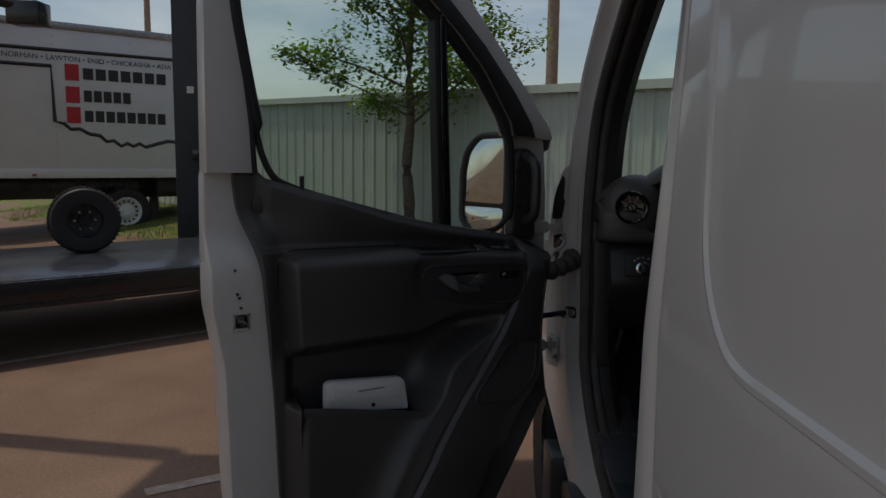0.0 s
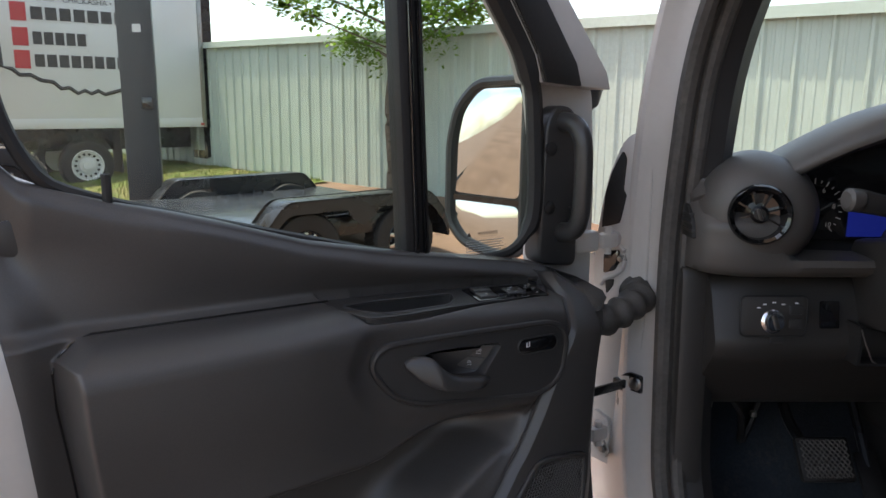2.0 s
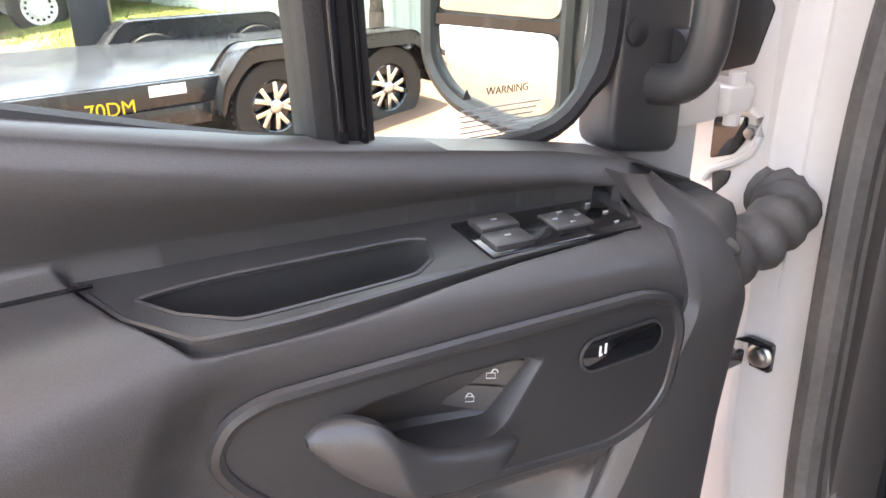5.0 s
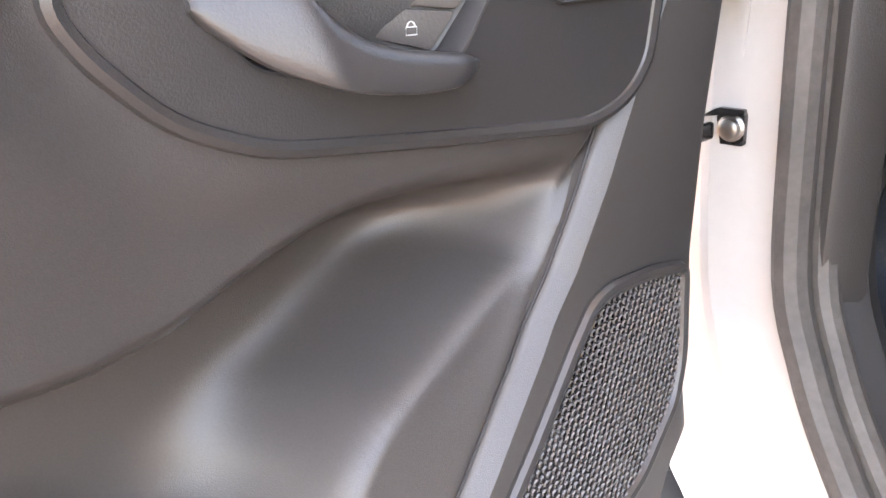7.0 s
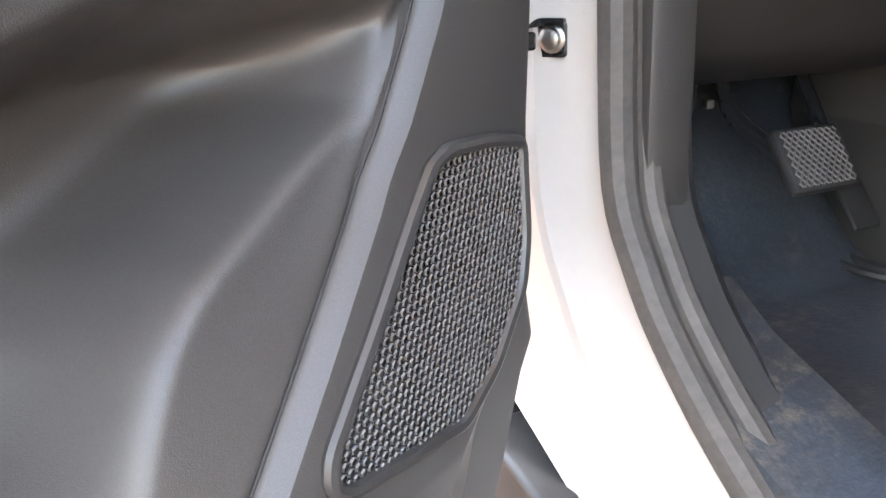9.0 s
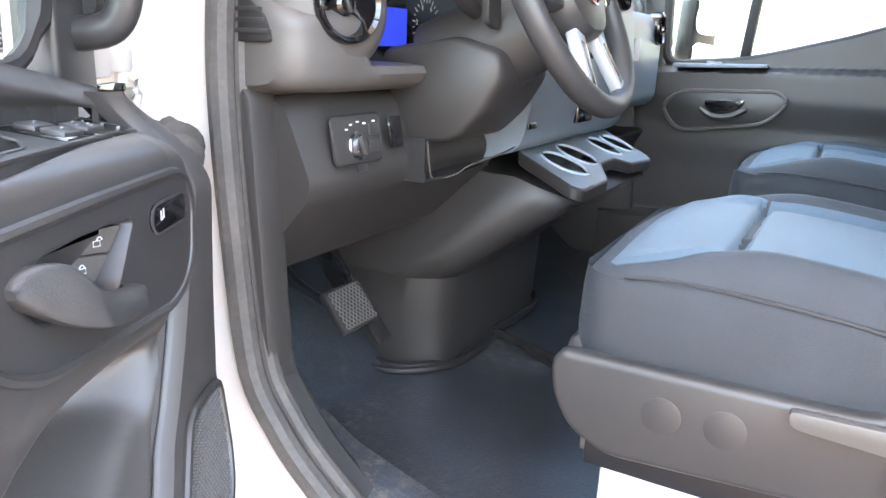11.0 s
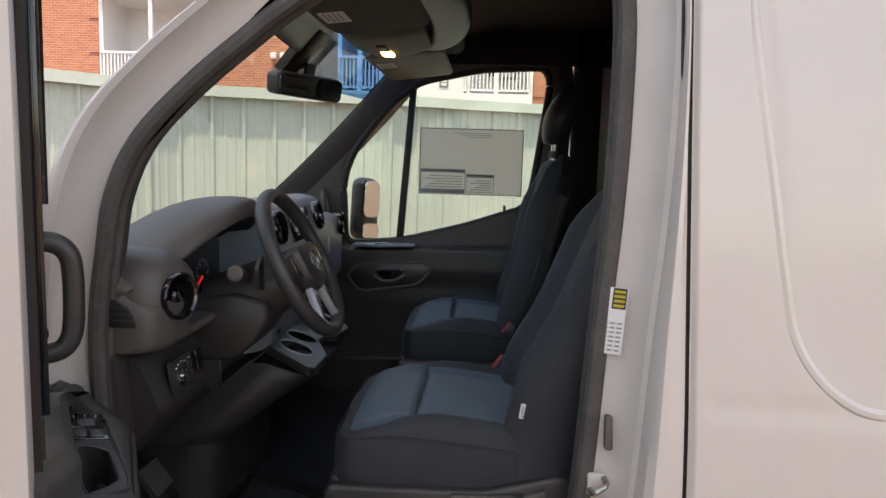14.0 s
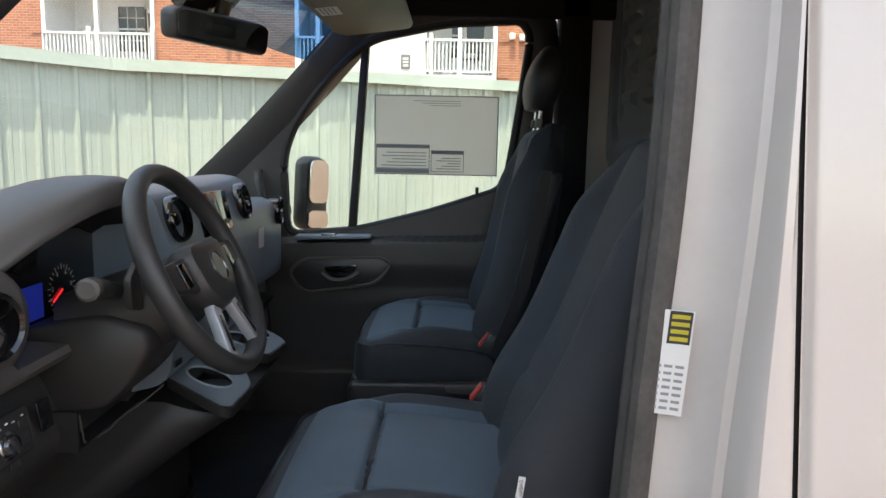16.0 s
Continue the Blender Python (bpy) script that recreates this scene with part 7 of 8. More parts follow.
part("radio", moved(box(-0.105, 0.105, -0.05, 0.05, 0.0, 0.008, 0.004), Matrix.Translation((1.345, 2.146, 1.490)) @ Matrix.Rotation(radians(78), 4, "X")), GLOSSB, dash, "gloss black radio unit")
part("radio_keys", join(*[moved(box(-0.012, 0.012, -0.005, 0.005, 0.008, 0.011, 0.001), Matrix.Translation((1.28 + 0.043 * k, 2.140, 1.462)) @ Matrix.Rotation(radians(78), 4, "X")) for k in range(4)]), TRIM2, dash)
part("climate_keys", moved(box(-0.15, 0.15, -0.02, 0.02, 0, 0.006, 0.003), Matrix.Translation((1.345, 2.122, 1.36)) @ Matrix.Rotation(radians(80), 4, "X")), GLOSSB, dash)
part("glove_panel", box(1.66, 2.16, 2.165, 2.40, 1.20, 1.470, 0.04, 4), GREYP, dash, "grey glove compartment face")
part("notice_label", moved(box(-0.03, 0.03, -0.03, 0.03, 0, 0.001), Matrix.Translation((1.85, 2.1635, 1.365)) @ Matrix.Rotation(radians(90), 4, "X")), PAPER, dash, "small pale paper label")
part("passenger_low_dash", prism(rounded([(2.20, 1.12), (2.66, 1.12), (2.66, 0.92), (2.34, 0.92)], 0.03, 3), 1.74, 2.23, "yz", 0.01), DASHLOW, dash)
part("usb_port", box(1.30, 1.40, 2.128, 2.14, 1.205, 1.25, 0.004), GLOSSB, dash)

# cup holder shelf and centre console foot
cons = thing("centre_console", "black console foot with a grey cup holder shelf", "console")
foot = []
for z, y0, x0, x1, lean in ((0.675, 2.33, 1.02, 1.62, 0), (0.80, 2.325, 1.015, 1.625, 0), (0.885, 2.32, 1.01, 1.63, 0), (0.89, 2.312, 1.005, 1.635, 0), (0.94, 2.255, 1.012, 1.64, 0.05), (1.00, 2.175, 1.035, 1.66, 0.15), (1.045, 2.105, 1.062, 1.675, 0.30), (1.062, 2.076, 1.076, 1.682, 0.35), (1.070, 2.078, 1.080, 1.680, 0.36)):
    foot.append([Vector((x, y, z + lean * (min(y, 2.20) - y0 + 0.03))) for x, y in rounded([(x0, 2.62), (x0, y0 + 0.05), (x0 + 0.05, y0 - 0.03), (x1 - 0.05, y0 - 0.03), (x1, y0 + 0.05), (x1, 2.62)], 0.05, 5)])
part("foot", loft(foot), DASHLOW, cons, "charcoal console foot", angle=50)
for off, r in ((0.0, 0.011), (0.026, 0.008)):
    part("floor_rim", tube(smooth_path([(1.0 - off, 2.46, 0.684), (1.01 - off, 2.37, 0.684), (1.075, 2.318 - off, 0.684), (1.20, 2.302 - off, 0.684), (1.29, 2.290 - off * 0.5, 0.686), (1.26, 2.20, 0.690), (1.22 - off, 2.11, 0.690), (1.175 - off, 2.00, 0.690), (1.14 - off, 1.90, 0.690)], 4), r, 8), RUBBER, cons)
part("tunnel_rim", tube(smooth_path([(1.30, 2.292, 0.688), (1.42, 2.288, 0.688), (1.53, 2.285, 0.688), (1.62, 2.33, 0.69), (1.64, 2.46, 0.69)], 4), 0.010, 8), RUBBER, cons)


CUP = rounded([(1.115, 2.185), (1.072, 2.05), (1.088, 2.032), (1.235, 2.030), (1.268, 2.045), (1.335, 2.078), (1.430, 2.078), (1.462, 2.046), (1.600, 2.032), (1.625, 2.048), (1.680, 2.185)], 0.014, 4)
HOLES = [(1.195, 2.112, 0.049), (1.305, 2.124, 0.046), (1.500, 2.124, 0.043), (1.590, 2.118, 0.043)]


def cup_z(y):
    return 1.155 + 0.37 * (y - 2.17)


def cup_plate():
    """The shelf top with cup cut-outs left open."""
    def f(x, y):
        if any(math.hypot(x - hx, y - hy) < r for hx, hy, r in HOLES) or not in_poly(CUP, x, y):
            return None
        return (x, y, cup_z(y))
    b = grid(f, 1.06, 1.69, 210, 2.025, 2.19, 80)
    bmesh.ops.solidify(b, geom=b.faces[:], thickness=-0.006)
    return b


cp = part("cup_shelf", cup_plate(), CUPM, cons, "blue-grey cup holder shelf, paled as by reflected sky")
part("shelf_edge", loft([[Vector((x, y, cup_z(y) + 0.0005)) for x, y in inset_poly(CUP, 0.003)], [Vector((x, y, cup_z(y) - 0.003)) for x, y in inset_poly(CUP, -0.001)], [Vector((x, y, cup_z(y) - 0.024)) for x, y in CUP], [Vector((x, y, cup_z(y) - 0.028)) for x, y in inset_poly(CUP, 0.006)], [Vector((x, y, cup_z(y) - 0.031)) for x, y in inset_poly(CUP, 0.03)]], True, False), DASHLOW, cp)
for n_, (hx, hy, r) in enumerate(HOLES):
    ox, oy, orad = HOLES[n_ ^ 1]
    part("cup_well", lathe([(r * 0.97, -0.02), (r * 0.94, -0.07), (0.0, -0.072)], 24, Matrix.Translation((hx, hy, cup_z(hy)))), TRIM2, cp)
    arc = [(hx + r * math.cos(a), hy + r * math.sin(a)) for a in [math.atan2(oy - hy, ox - hx) + 2 * math.pi * k / 60 for k in range(61)]]
    arc = [p for p in arc if math.hypot(p[0] - ox, p[1] - oy) > orad - 0.002]
    part("cup_rim", tube([(x, y, cup_z(y) + 0.0003) for x, y in arc], 0.0035, 6, False, 1.0), CUPM, cp)

# pedals
ped = thing("brake_pedal", "brake pedal with a diamond-tread rubber pad", "pedal")
padm = Matrix.Translation((0.832, 2.385, 0.872)) @ Matrix.Rotation(radians(52), 4, "X")
part("pad", moved(box(-0.055, 0.055, -0.045, 0.045, -0.01, 0.008, 0.006), padm), RUBBER, ped)
dg_ = []
for s in (-1, 1):
    for k in range(-7, 8):
        c = Vector((k * 0.0105, 0, 0))
        d = Vector((math.cos(0.9), s * math.sin(0.9), 0))
        # clip each rib to the pad
        t = [((q * 0.048) - c.x) / d.x for q in (-1, 1)] + [(q * 0.038) / d.y for q in (-1, 1)]
        lo, hi = max(min(t[0], t[1]), min(t[2], t[3])), min(max(t[0], t[1]), max(t[2], t[3]))
        if hi - lo > 0.006:
            dg_.append(moved(tube([c + d * lo + Vector((0, 0, 0.0085)), c + d * hi + Vector((0, 0, 0.0085))], 0.0016, 4), padm))
part("tread", join(*dg_), SEAL, ped, "diamond tread")
part("arm", tube(smooth_path([(0.815, 2.42, 0.87), (0.81, 2.52, 0.92), (0.80, 2.56, 1.05), (0.80, 2.58, 1.16)], 5), 0.012, 8), BLACKSTEEL, ped)
acc = thing("accelerator_pedal", "slim black accelerator pedal", "pedal")
part("pad", moved(box(-0.025, 0.025, -0.06, 0.06, -0.006, 0.006, 0.005), Matrix.Translation((0.965, 2.43, 0.80)) @ Matrix.Rotation(radians(50), 4, "X")), RUBBER, acc)
part("arm", tube([(0.965, 2.45, 0.82), (0.965, 2.58, 1.0)], 0.01, 8), BLACKSTEEL, acc)
har = thing("wiring_bracket", "black bracket and wiring behind the kick panel", "bracket")
part("bracket", join(box(0.54, 0.60, 2.48, 2.50, 0.82, 0.96, 0.006), box(0.60, 0.63, 2.50, 2.55, 0.80, 1.0, 0.006)), BLACKSTEEL, har)
part("lever", tube([(0.60, 2.46, 0.88), (0.64, 2.50, 0.99)], 0.009, 8), STEEL, har)
part("bolt", lathe([(0.010, 0), (0.010, 0.006), (0, 0.008)], 12, axis_to((0.565, 2.478, 0.865), (0, -1, 0))), STEEL, har)
part("cable", tube(smooth_path([(0.64, 2.55, 1.0), (0.70, 2.50, 0.93), (0.72, 2.52, 0.85), (0.78, 2.56, 0.95)], 6), 0.008, 6), RUBBER, har)
part("connector", box(0.70, 0.712, 2.44, 2.455, 0.938, 0.950, 0.003), STEEL, har)

# ---- steering wheel ----
SWC = Vector((0.864, 2.012, 1.440))
SWA = Vector((0.0, -0.894, 0.447)).normalized()
swm = axis_to(SWC, SWA)
# local y of the wheel points up the rim
yl = (Vector((0, 0, 1)) - SWA * SWA.z).normalized()
xl = yl.cross(SWA)
swm = Matrix(((xl.x, yl.x, SWA.x, SWC.x), (xl.y, yl.y, SWA.y, SWC.y), (xl.z, yl.z, SWA.z, SWC.z), (0, 0, 0, 1)))
sw = thing("steering_wheel", "black leather steering wheel with silver spokes", "steering wheel", swm)
part("rim", tube([(0.182 * math.cos(2 * math.pi * k / 64), 0.182 * math.sin(2 * math.pi * k / 64), 0) for k in range(64)], 0.0165, 14, True, 1.15), WHEELM, sw)
hub = []
for z, s in ((-0.035, 0.80), (-0.01, 1.0), (0.010, 1.0), (0.024, 0.90), (0.030, 0.72)):
    hub.append([Vector((x * s, y * s, z)) for x, y in rounded([(-0.085, 0.045), (0.085, 0.045), (0.075, -0.045), (0.035, -0.078), (-0.035, -0.078), (-0.075, -0.045)], 0.035, 6)])
part("hub", loft(hub), WHEELM, sw, "black airbag cover")
em = part("emblem", lathe([(0.028, 0.028), (0.027, 0.0315), (0.0, 0.0315)], 32, Matrix.Translation((0, -0.008, 0))), GLOSSB, sw, "round gloss black emblem")
part("emblem_ring", tube([(0.027 * math.cos(k * 0.19635), -0.008 + 0.027 * math.sin(k * 0.19635), 0.032) for k in range(32)], 0.0016, 6, True), CHROME, em, "thin chrome ring")
for s in (-1, 1):
    part("side_spoke", prism([(0.07 * s, 0.030), (0.17 * s, 0.028), (0.172 * s, -0.012), (0.07 * s, -0.035)], -0.012, 0.012, "xy", 0.006), TRIM2, sw)
    part("thumb_keys", box(min(0.088 * s, 0.125 * s), max(0.088 * s, 0.125 * s), -0.022, 0.022, 0.010, 0.017, 0.004), GLOSSB, sw)
    lo = part("lower_spoke", prism([(0.024 * s, -0.065), (0.052 * s, -0.055), (0.088 * s, -0.158), (0.060 * s, -0.170)], -0.010, 0.010, "xy", 0.005), SATIN, sw, "satin silver spoke")
    part("spoke_slot", prism([(0.044 * s, -0.085), (0.054 * s, -0.082), (0.072 * s, -0.145), (0.064 * s, -0.150)], 0.009, 0.0115, "xy", 0.001), GLOSSB, lo)
# column shroud and stalks
col_ = thing("steering_column", "black steering column shroud with control stalks", "column")
b0, b1 = SWC - SWA * 0.04, SWC - SWA * 0.24
cr_ = []
for t, w, h in ((0.0, 0.055, 0.06), (0.15, 0.068, 0.07), (0.6, 0.072, 0.08), (1.0, 0.08, 0.085)):
    c = b0.lerp(b1, t)
    cr_.append([c + xl * (w * math.cos(a)) + yl * (h * math.sin(a) - 0.02) for a in [2 * math.pi * k / 24 for k in range(24)]])
part("shroud", loft(cr_), DASHLOW, col_)
lsr = []
for x, q in ((0.772, 0.90), (0.778, 0.97), (0.790, 1.0), (0.945, 1.0), (0.957, 0.97), (0.963, 0.90)):
    lsr.append([Vector((x, 2.19 + (y - 2.19) * q, 1.285 + (z - 1.285) * q)) for y, z in rounded([(2.285, 1.350), (2.150, 1.372), (2.075, 1.352), (2.068, 1.315), (2.105, 1.255), (2.150, 1.212), (2.290, 1.196)], 0.018, 4)])
part("lower_shroud", loft(lsr), DASHLOW, col_, "dark moulded column cover", angle=50)
part("ignition_slot", moved(box(-0.020, 0.020, -0.006, 0.006, 0, 0.004, 0.002), Matrix.Translation((1.015, 2.118, 1.222)) @ Matrix.Rotation(radians(80), 4, "X")), GLOSSB, col_)
st_ = part("stalk", tube(smooth_path([(0.82, 2.135, 1.405), (0.77, 2.13, 1.418), (0.72, 2.12, 1.43), (0.68, 2.115, 1.438)], 5), [0.010 + 0.004 * (i / 15) for i in range(16)], 10, squash=1.3), TRIM2, col_)
part("stalk_end", lathe([(0.014, 0), (0.018, 0.006), (0.018, 0.022), (0.013, 0.026), (0, 0.026)], 18, axis_to((0.685, 2.115, 1.438), (-1, -0.1, 0.05))), DASHM, st_, "grey stalk end")
part("left_paddle", prism(rounded([(0.785, 1.47), (0.745, 1.44), (0.75, 1.39), (0.79, 1.38)], 0.01, 3), 2.085, 2.097, "xz", 0.003), TRIM2, col_)
part("right_stalk", tube([(0.94, 2.13, 1.41), (1.03, 2.12, 1.425), (1.09, 2.11, 1.43)], 0.011, 10), TRIM2, col_)


# ---- seats ----
def cushion_top(x, y, w, d, h):
    """Height of the cushion's upper face."""
    sx, fy = abs(2 * x / w), y / d
    z = h + 0.012 * math.sin(math.pi * min(1, max(0, fy))) - 0.018 * sstep(0.75, 1.05, fy)
    z += 0.034 * math.exp(-((sx - 0.86) / 0.13) ** 2) * sstep(0.90, 0.50, fy) * sstep(-0.05, 0.1, fy)
    if fy < 0.66:
        z -= 0.009 * math.exp(-((sx - 0.70) / 0.030) ** 2)
    z -= 0.010 * math.exp(-((fy - 0.635) / 0.016) ** 2) * sstep(0.74, 0.70, sx)
    z += 0.008 * (1 - min(1, sx / 0.70) ** 2)
    return z


def cushion_shape(w, d, h):
    """Soft cushion: local x across, y forward from the back edge, z up from its underside."""
    out = []
    for x, y in rounded([(-w / 2, 0.0), (w / 2, 0.0), (w / 2, d), (-w / 2, d)], 0.055, 8):
        out.append((x, y))
    # even steps along the outline, with a bowed front
    P = [Vector((x, y + (0.030 * (1 - (2 * x / w) ** 2) if y > d * 0.8 else 0.0), 0)) for x, y in out]
    L = [0.0]
    for a, b in zip(P, P[1:] + P[:1]):
        L.append(L[-1] + (b - a).length)
    n, O, i = 120, [], 0
    for k in range(n):
        t = L[-1] * k / n
        while L[i + 1] < t:
            i += 1
        O.append(P[i].lerp(P[(i + 1) % len(P)], (t - L[i]) / max(1e-9, L[i + 1] - L[i])))

    top = lambda x, y: cushion_top(x, y, w, d, h)
    rings = []
    for f, z in ((0.06, -0.055), (0.02, -0.05), (-0.012, 0.0), (-0.018, h * 0.55), (-0.010, h * 0.80)):
        rings.append([Vector((p.x * (1 - f), d / 2 + (p.y - d / 2) * (1 - f * 0.6), z)) for p in O])
    for f, drop in ((0.002, 0.016), (0.03, 0.006), (0.06, 0.001), (0.09, 0), (0.12, 0), (0.16, 0), (0.20, 0), (0.24, 0), (0.27, 0), (0.29, 0), (0.31, 0), (0.33, 0), (0.36, 0), (0.42, 0), (0.50, 0), (0.6, 0), (0.7, 0), (0.8, 0), (0.9, 0), (0.97, 0)):
        r = []
        for p in O:
            c = Vector((0, min(d * 0.52, max(d * 0.30, p.y)), 0))
            q = p.lerp(c, f)
            r.append(Vector((q.x, q.y, top(q.x, q.y) - drop)))
        rings.append(r)
    return loft(rings)


def back_shape(w, h, t, nx=26, nz=40):
    """Backrest: local x across, z up, front towards +y."""
    rows = []
    for j in range(nz + 1):
        f = j / nz
        z = h * f
        ww = w * (1 - 0.02 * f - 0.42 * sstep(0.72, 1.02, f) ** 1.4)
        tt = t * (1 - 0.35 * f)
        fr = []
        for i in range(nx + 1):
            x = -ww / 2 + ww * i / nx
            sx = abs(2 * x / ww)
            y = tt * 0.5 + 0.040 * sstep(0.55, 0.82, sx) * (1 - sstep(0.70, 0.95, f)) + 0.012 * (1 - min(1, sx / 0.55) ** 2) - 0.010 * math.exp(-((sx - 0.57) / 0.035) ** 2) - 0.045 * max(0, (sx - 0.9) / 0.1) ** 2 + 0.02 * math.exp(-((f - 0.22) / 0.14) ** 2) - 0.006 * math.exp(-((f - 0.30) / 0.012) ** 2) * (1 if sx < .57 else 0)
            fr.append(Vector((x, y - 0.05 * sstep(0.93, 1.0, f), z)))
        rows.append(fr + [Vector((ww / 2 + 0.01, 0.0, z)), Vector((ww / 2 - 0.02, -tt * 0.45, z)), Vector((0, -tt * 0.55, z)), Vector((-ww / 2 + 0.02, -tt * 0.45, z)), Vector((-ww / 2 - 0.01, 0.0, z))])
    return loft(rows)


def seat(name, cx, y_back, zbase, label, lean, back_y):
    s = thing(name, label, "seat", pose(cx, y_back, zbase))
    W, D, H = 0.50, 0.43, 0.100
    cb = cushion_shape(W, D, H)
    cu = part("cushion", moved(cb, Matrix.Rotation(radians(4), 4, "X")), FABRIC, s, "black fabric cushion", angle=60)

    def pad(y0, y1):
        """A padded fabric panel that lies on the cushion."""
        def f(u, v):
            front = 0.026 * (1 - u * u) * sstep(0.6, 1.0, y1 / D)
            y = y0 + (y1 + front - y0) * v
            half = W * (0.385 + 0.075 * sstep(0.60, 0.80, y / D) - 0.05 * sstep(0.93, 1.02, y / D))
            edge = min(1.0, 7 * min(v, 1 - v, (1 - abs(u)) * 1.2))
            x = half * u
            return (x, y, cushion_top(x, y, W, D, H) + 0.0005 + 0.0075 * math.sqrt(max(0.0, 1 - (1 - edge) ** 2)) - 0.016 * sstep(D - 0.045, D + 0.01, y))
        return moved(grid(f, -1, 1, 36, 0, 1, 30), Matrix.Rotation(radians(4), 4, "X"))
    part("seat_panel", pad(0.012, D * 0.628), INSERT, cu, "blue-grey woven centre panel, blued as by skylight")
    part("front_panel", pad(D * 0.640, D - 0.010), INSERT, cu, "blue-grey woven front panel, blued as by skylight")
    # piping seams
    for sx in (-1, 1):
        part("side_seam", tube([(sx * (W / 2 + 0.0030), y, H * 0.885 + y * 0.07 + 0.010 * math.sin(math.pi * y / D) - 0.012 * sstep(0.72, 1.0, y / D)) for y in [0.03 + (D - 0.085) * k / 12 for k in range(13)]], 0.0026, 6), LEATHER, cu)
    bb = back_shape(W, 0.74, 0.15)
    bm = moved(bb, Matrix.Translation((0, back_y, 0.09)) @ Matrix.Rotation(radians(lean), 4, "X") @ Matrix.Translation((0, 0, -0.08)))
    bk_ = part("backrest", bm, FABRIC, s, "black fabric backrest", angle=60)
    bmx = Matrix.Translation((0, back_y, 0.09)) @ Matrix.Rotation(radians(lean), 4, "X")
    hr_ = []
    for j in range(13):
        f = j / 12
        z = 0.695 + 0.185 * f
        ww = 0.135 * (math.sin(math.pi * (0.12 + 0.76 * f)) ** 0.45)
        tt = 0.055 * (math.sin(math.pi * (0.10 + 0.80 * f)) ** 0.5)
        hr_.append([Vector((ww * math.copysign(abs(math.cos(a)) ** 0.6, math.cos(a)), 0.035 + tt * math.copysign(abs(math.sin(a)) ** 0.7, math.sin(a)) - 0.02 * f, z)) for a in [2 * math.pi * k / 28 for k in range(28)]])
    hd = part("headrest", moved(loft(hr_), bmx), LEATHER, s, "black vinyl headrest", angle=60)
    for sx in (-0.055, 0.055):
        part("headrest_post", moved(tube([(sx, 0.02, 0.62), (sx, 0.03, 0.75)], 0.007, 10), bmx), CHROME, hd)
        part("post_sleeve", moved(lathe([(0.016, 0.645), (0.016, 0.668), (0.010, 0.672)], 14, Matrix.Translation((sx, 0.02, 0))), bmx), TRIM2, hd)
    # plastic base cover with side valance
    base = rounded([(-0.06, 0.055), (0.10, 0.012), (D + 0.01, 0.006), (D + 0.022, -0.01), (D + 0.018, -0.055), (D - 0.01, -0.10), (D - 0.06, -0.122), (0.10, -0.105), (-0.02, -0.10), (-0.12, -0.06), (-0.13, 0.03)], 0.02, 4)
    for sx in (-1, 1):
        x0 = sx * (W / 2 - 0.012)
        vl = part("side_cover", prism(base, min(x0, x0 + sx * 0.035), max(x0, x0 + sx * 0.035), "yz", 0.010, 3), TRIM2, s, "black plastic seat side cover")
        xo = x0 + sx * 0.036
        for y, z, r in ((0.308, -0.046, 0.024), (0.235, -0.043, 0.024)):
            part("round_cap", lathe([(r, 0), (r, 0.0004), (r - 0.0015, 0.0009), (0, 0.0009)], 28, axis_to((xo - sx * 0.001, y, z), (sx, 0, 0))), TRIM2, vl)
        part("lever", prism(rounded([(0.175, 0.008), (0.17, -0.012), (0.03, -0.020), (-0.03, 0.0), (-0.03, 0.03), (0.02, 0.012)], 0.010, 3), min(xo, xo + sx * 0.016), max(xo, xo + sx * 0.016), "yz", 0.005), DASHM, vl)
        part("recliner_knob", lathe([(0.05, 0), (0.048, 0.02), (0.04, 0.028), (0, 0.028)], 28, axis_to((xo - sx * 0.002, 0.020, -0.035), (sx, 0, 0))), TRIM2, vl)
    part("front_cover", box(-W / 2 + 0.02, W / 2 - 0.02, D - 0.05, D + 0.020, -0.09, 0.012, 0.02, 3), TRIM2, s)
    for sx in (-0.21, 0.21):
        rl = part("slide_rail", box(sx - 0.02, sx + 0.02, -0.12, D - 0.02, -0.165, -0.105, 0.004), BLACKSTEEL, s)
        part("rail_channel", box(sx - 0.012, sx + 0.012, -0.11, D - 0.012, -0.150, -0.125, 0.002), STEEL, rl)
    bx = part("seat_box", box(-W / 2 + 0.03, W / 2 - 0.03, -0.16, D - 0.04, 0.676 - zbase, -0.166, 0.01), JAMB, s, "white painted steel seat box")
    # buckle on the inner side, belt guide on the outer shoulder
    sgn = 1 if cx < CX else -1
    bu = part("buckle_stalk", tube([(sgn * 0.270, 0.0, 0.02), (sgn * 0.285, 0.03, 0.11)], 0.014, 8, squash=1.7), RUBBER, s)
    part("buckle", moved(box(-0.014, 0.014, -0.028, 0.028, -0.02, 0.045, 0.006), Matrix.Translation((sgn * 0.285, 0.032, 0.118)) @ Matrix.Rotation(radians(-55), 4, "X")), TRIM2, bu)
    part("release_button", moved(box(-0.012, 0.012, -0.022, 0.022, 0.044, 0.050, 0.002), Matrix.Translation((sgn * 0.285, 0.032, 0.118)) @ Matrix.Rotation(radians(-55), 4, "X")), REDP, bu, "red release button")
    part("side_tag", moved(box(-0.001, 0.001, -0.005, 0.005, -0.016, 0.016), Matrix.Translation((-0.2615 if sgn > 0 else 0.2615, 0.026, 0.192)) @ Matrix.Rotation(radians(8), 4, "X")), PAPER, s, "small white sewn tag")
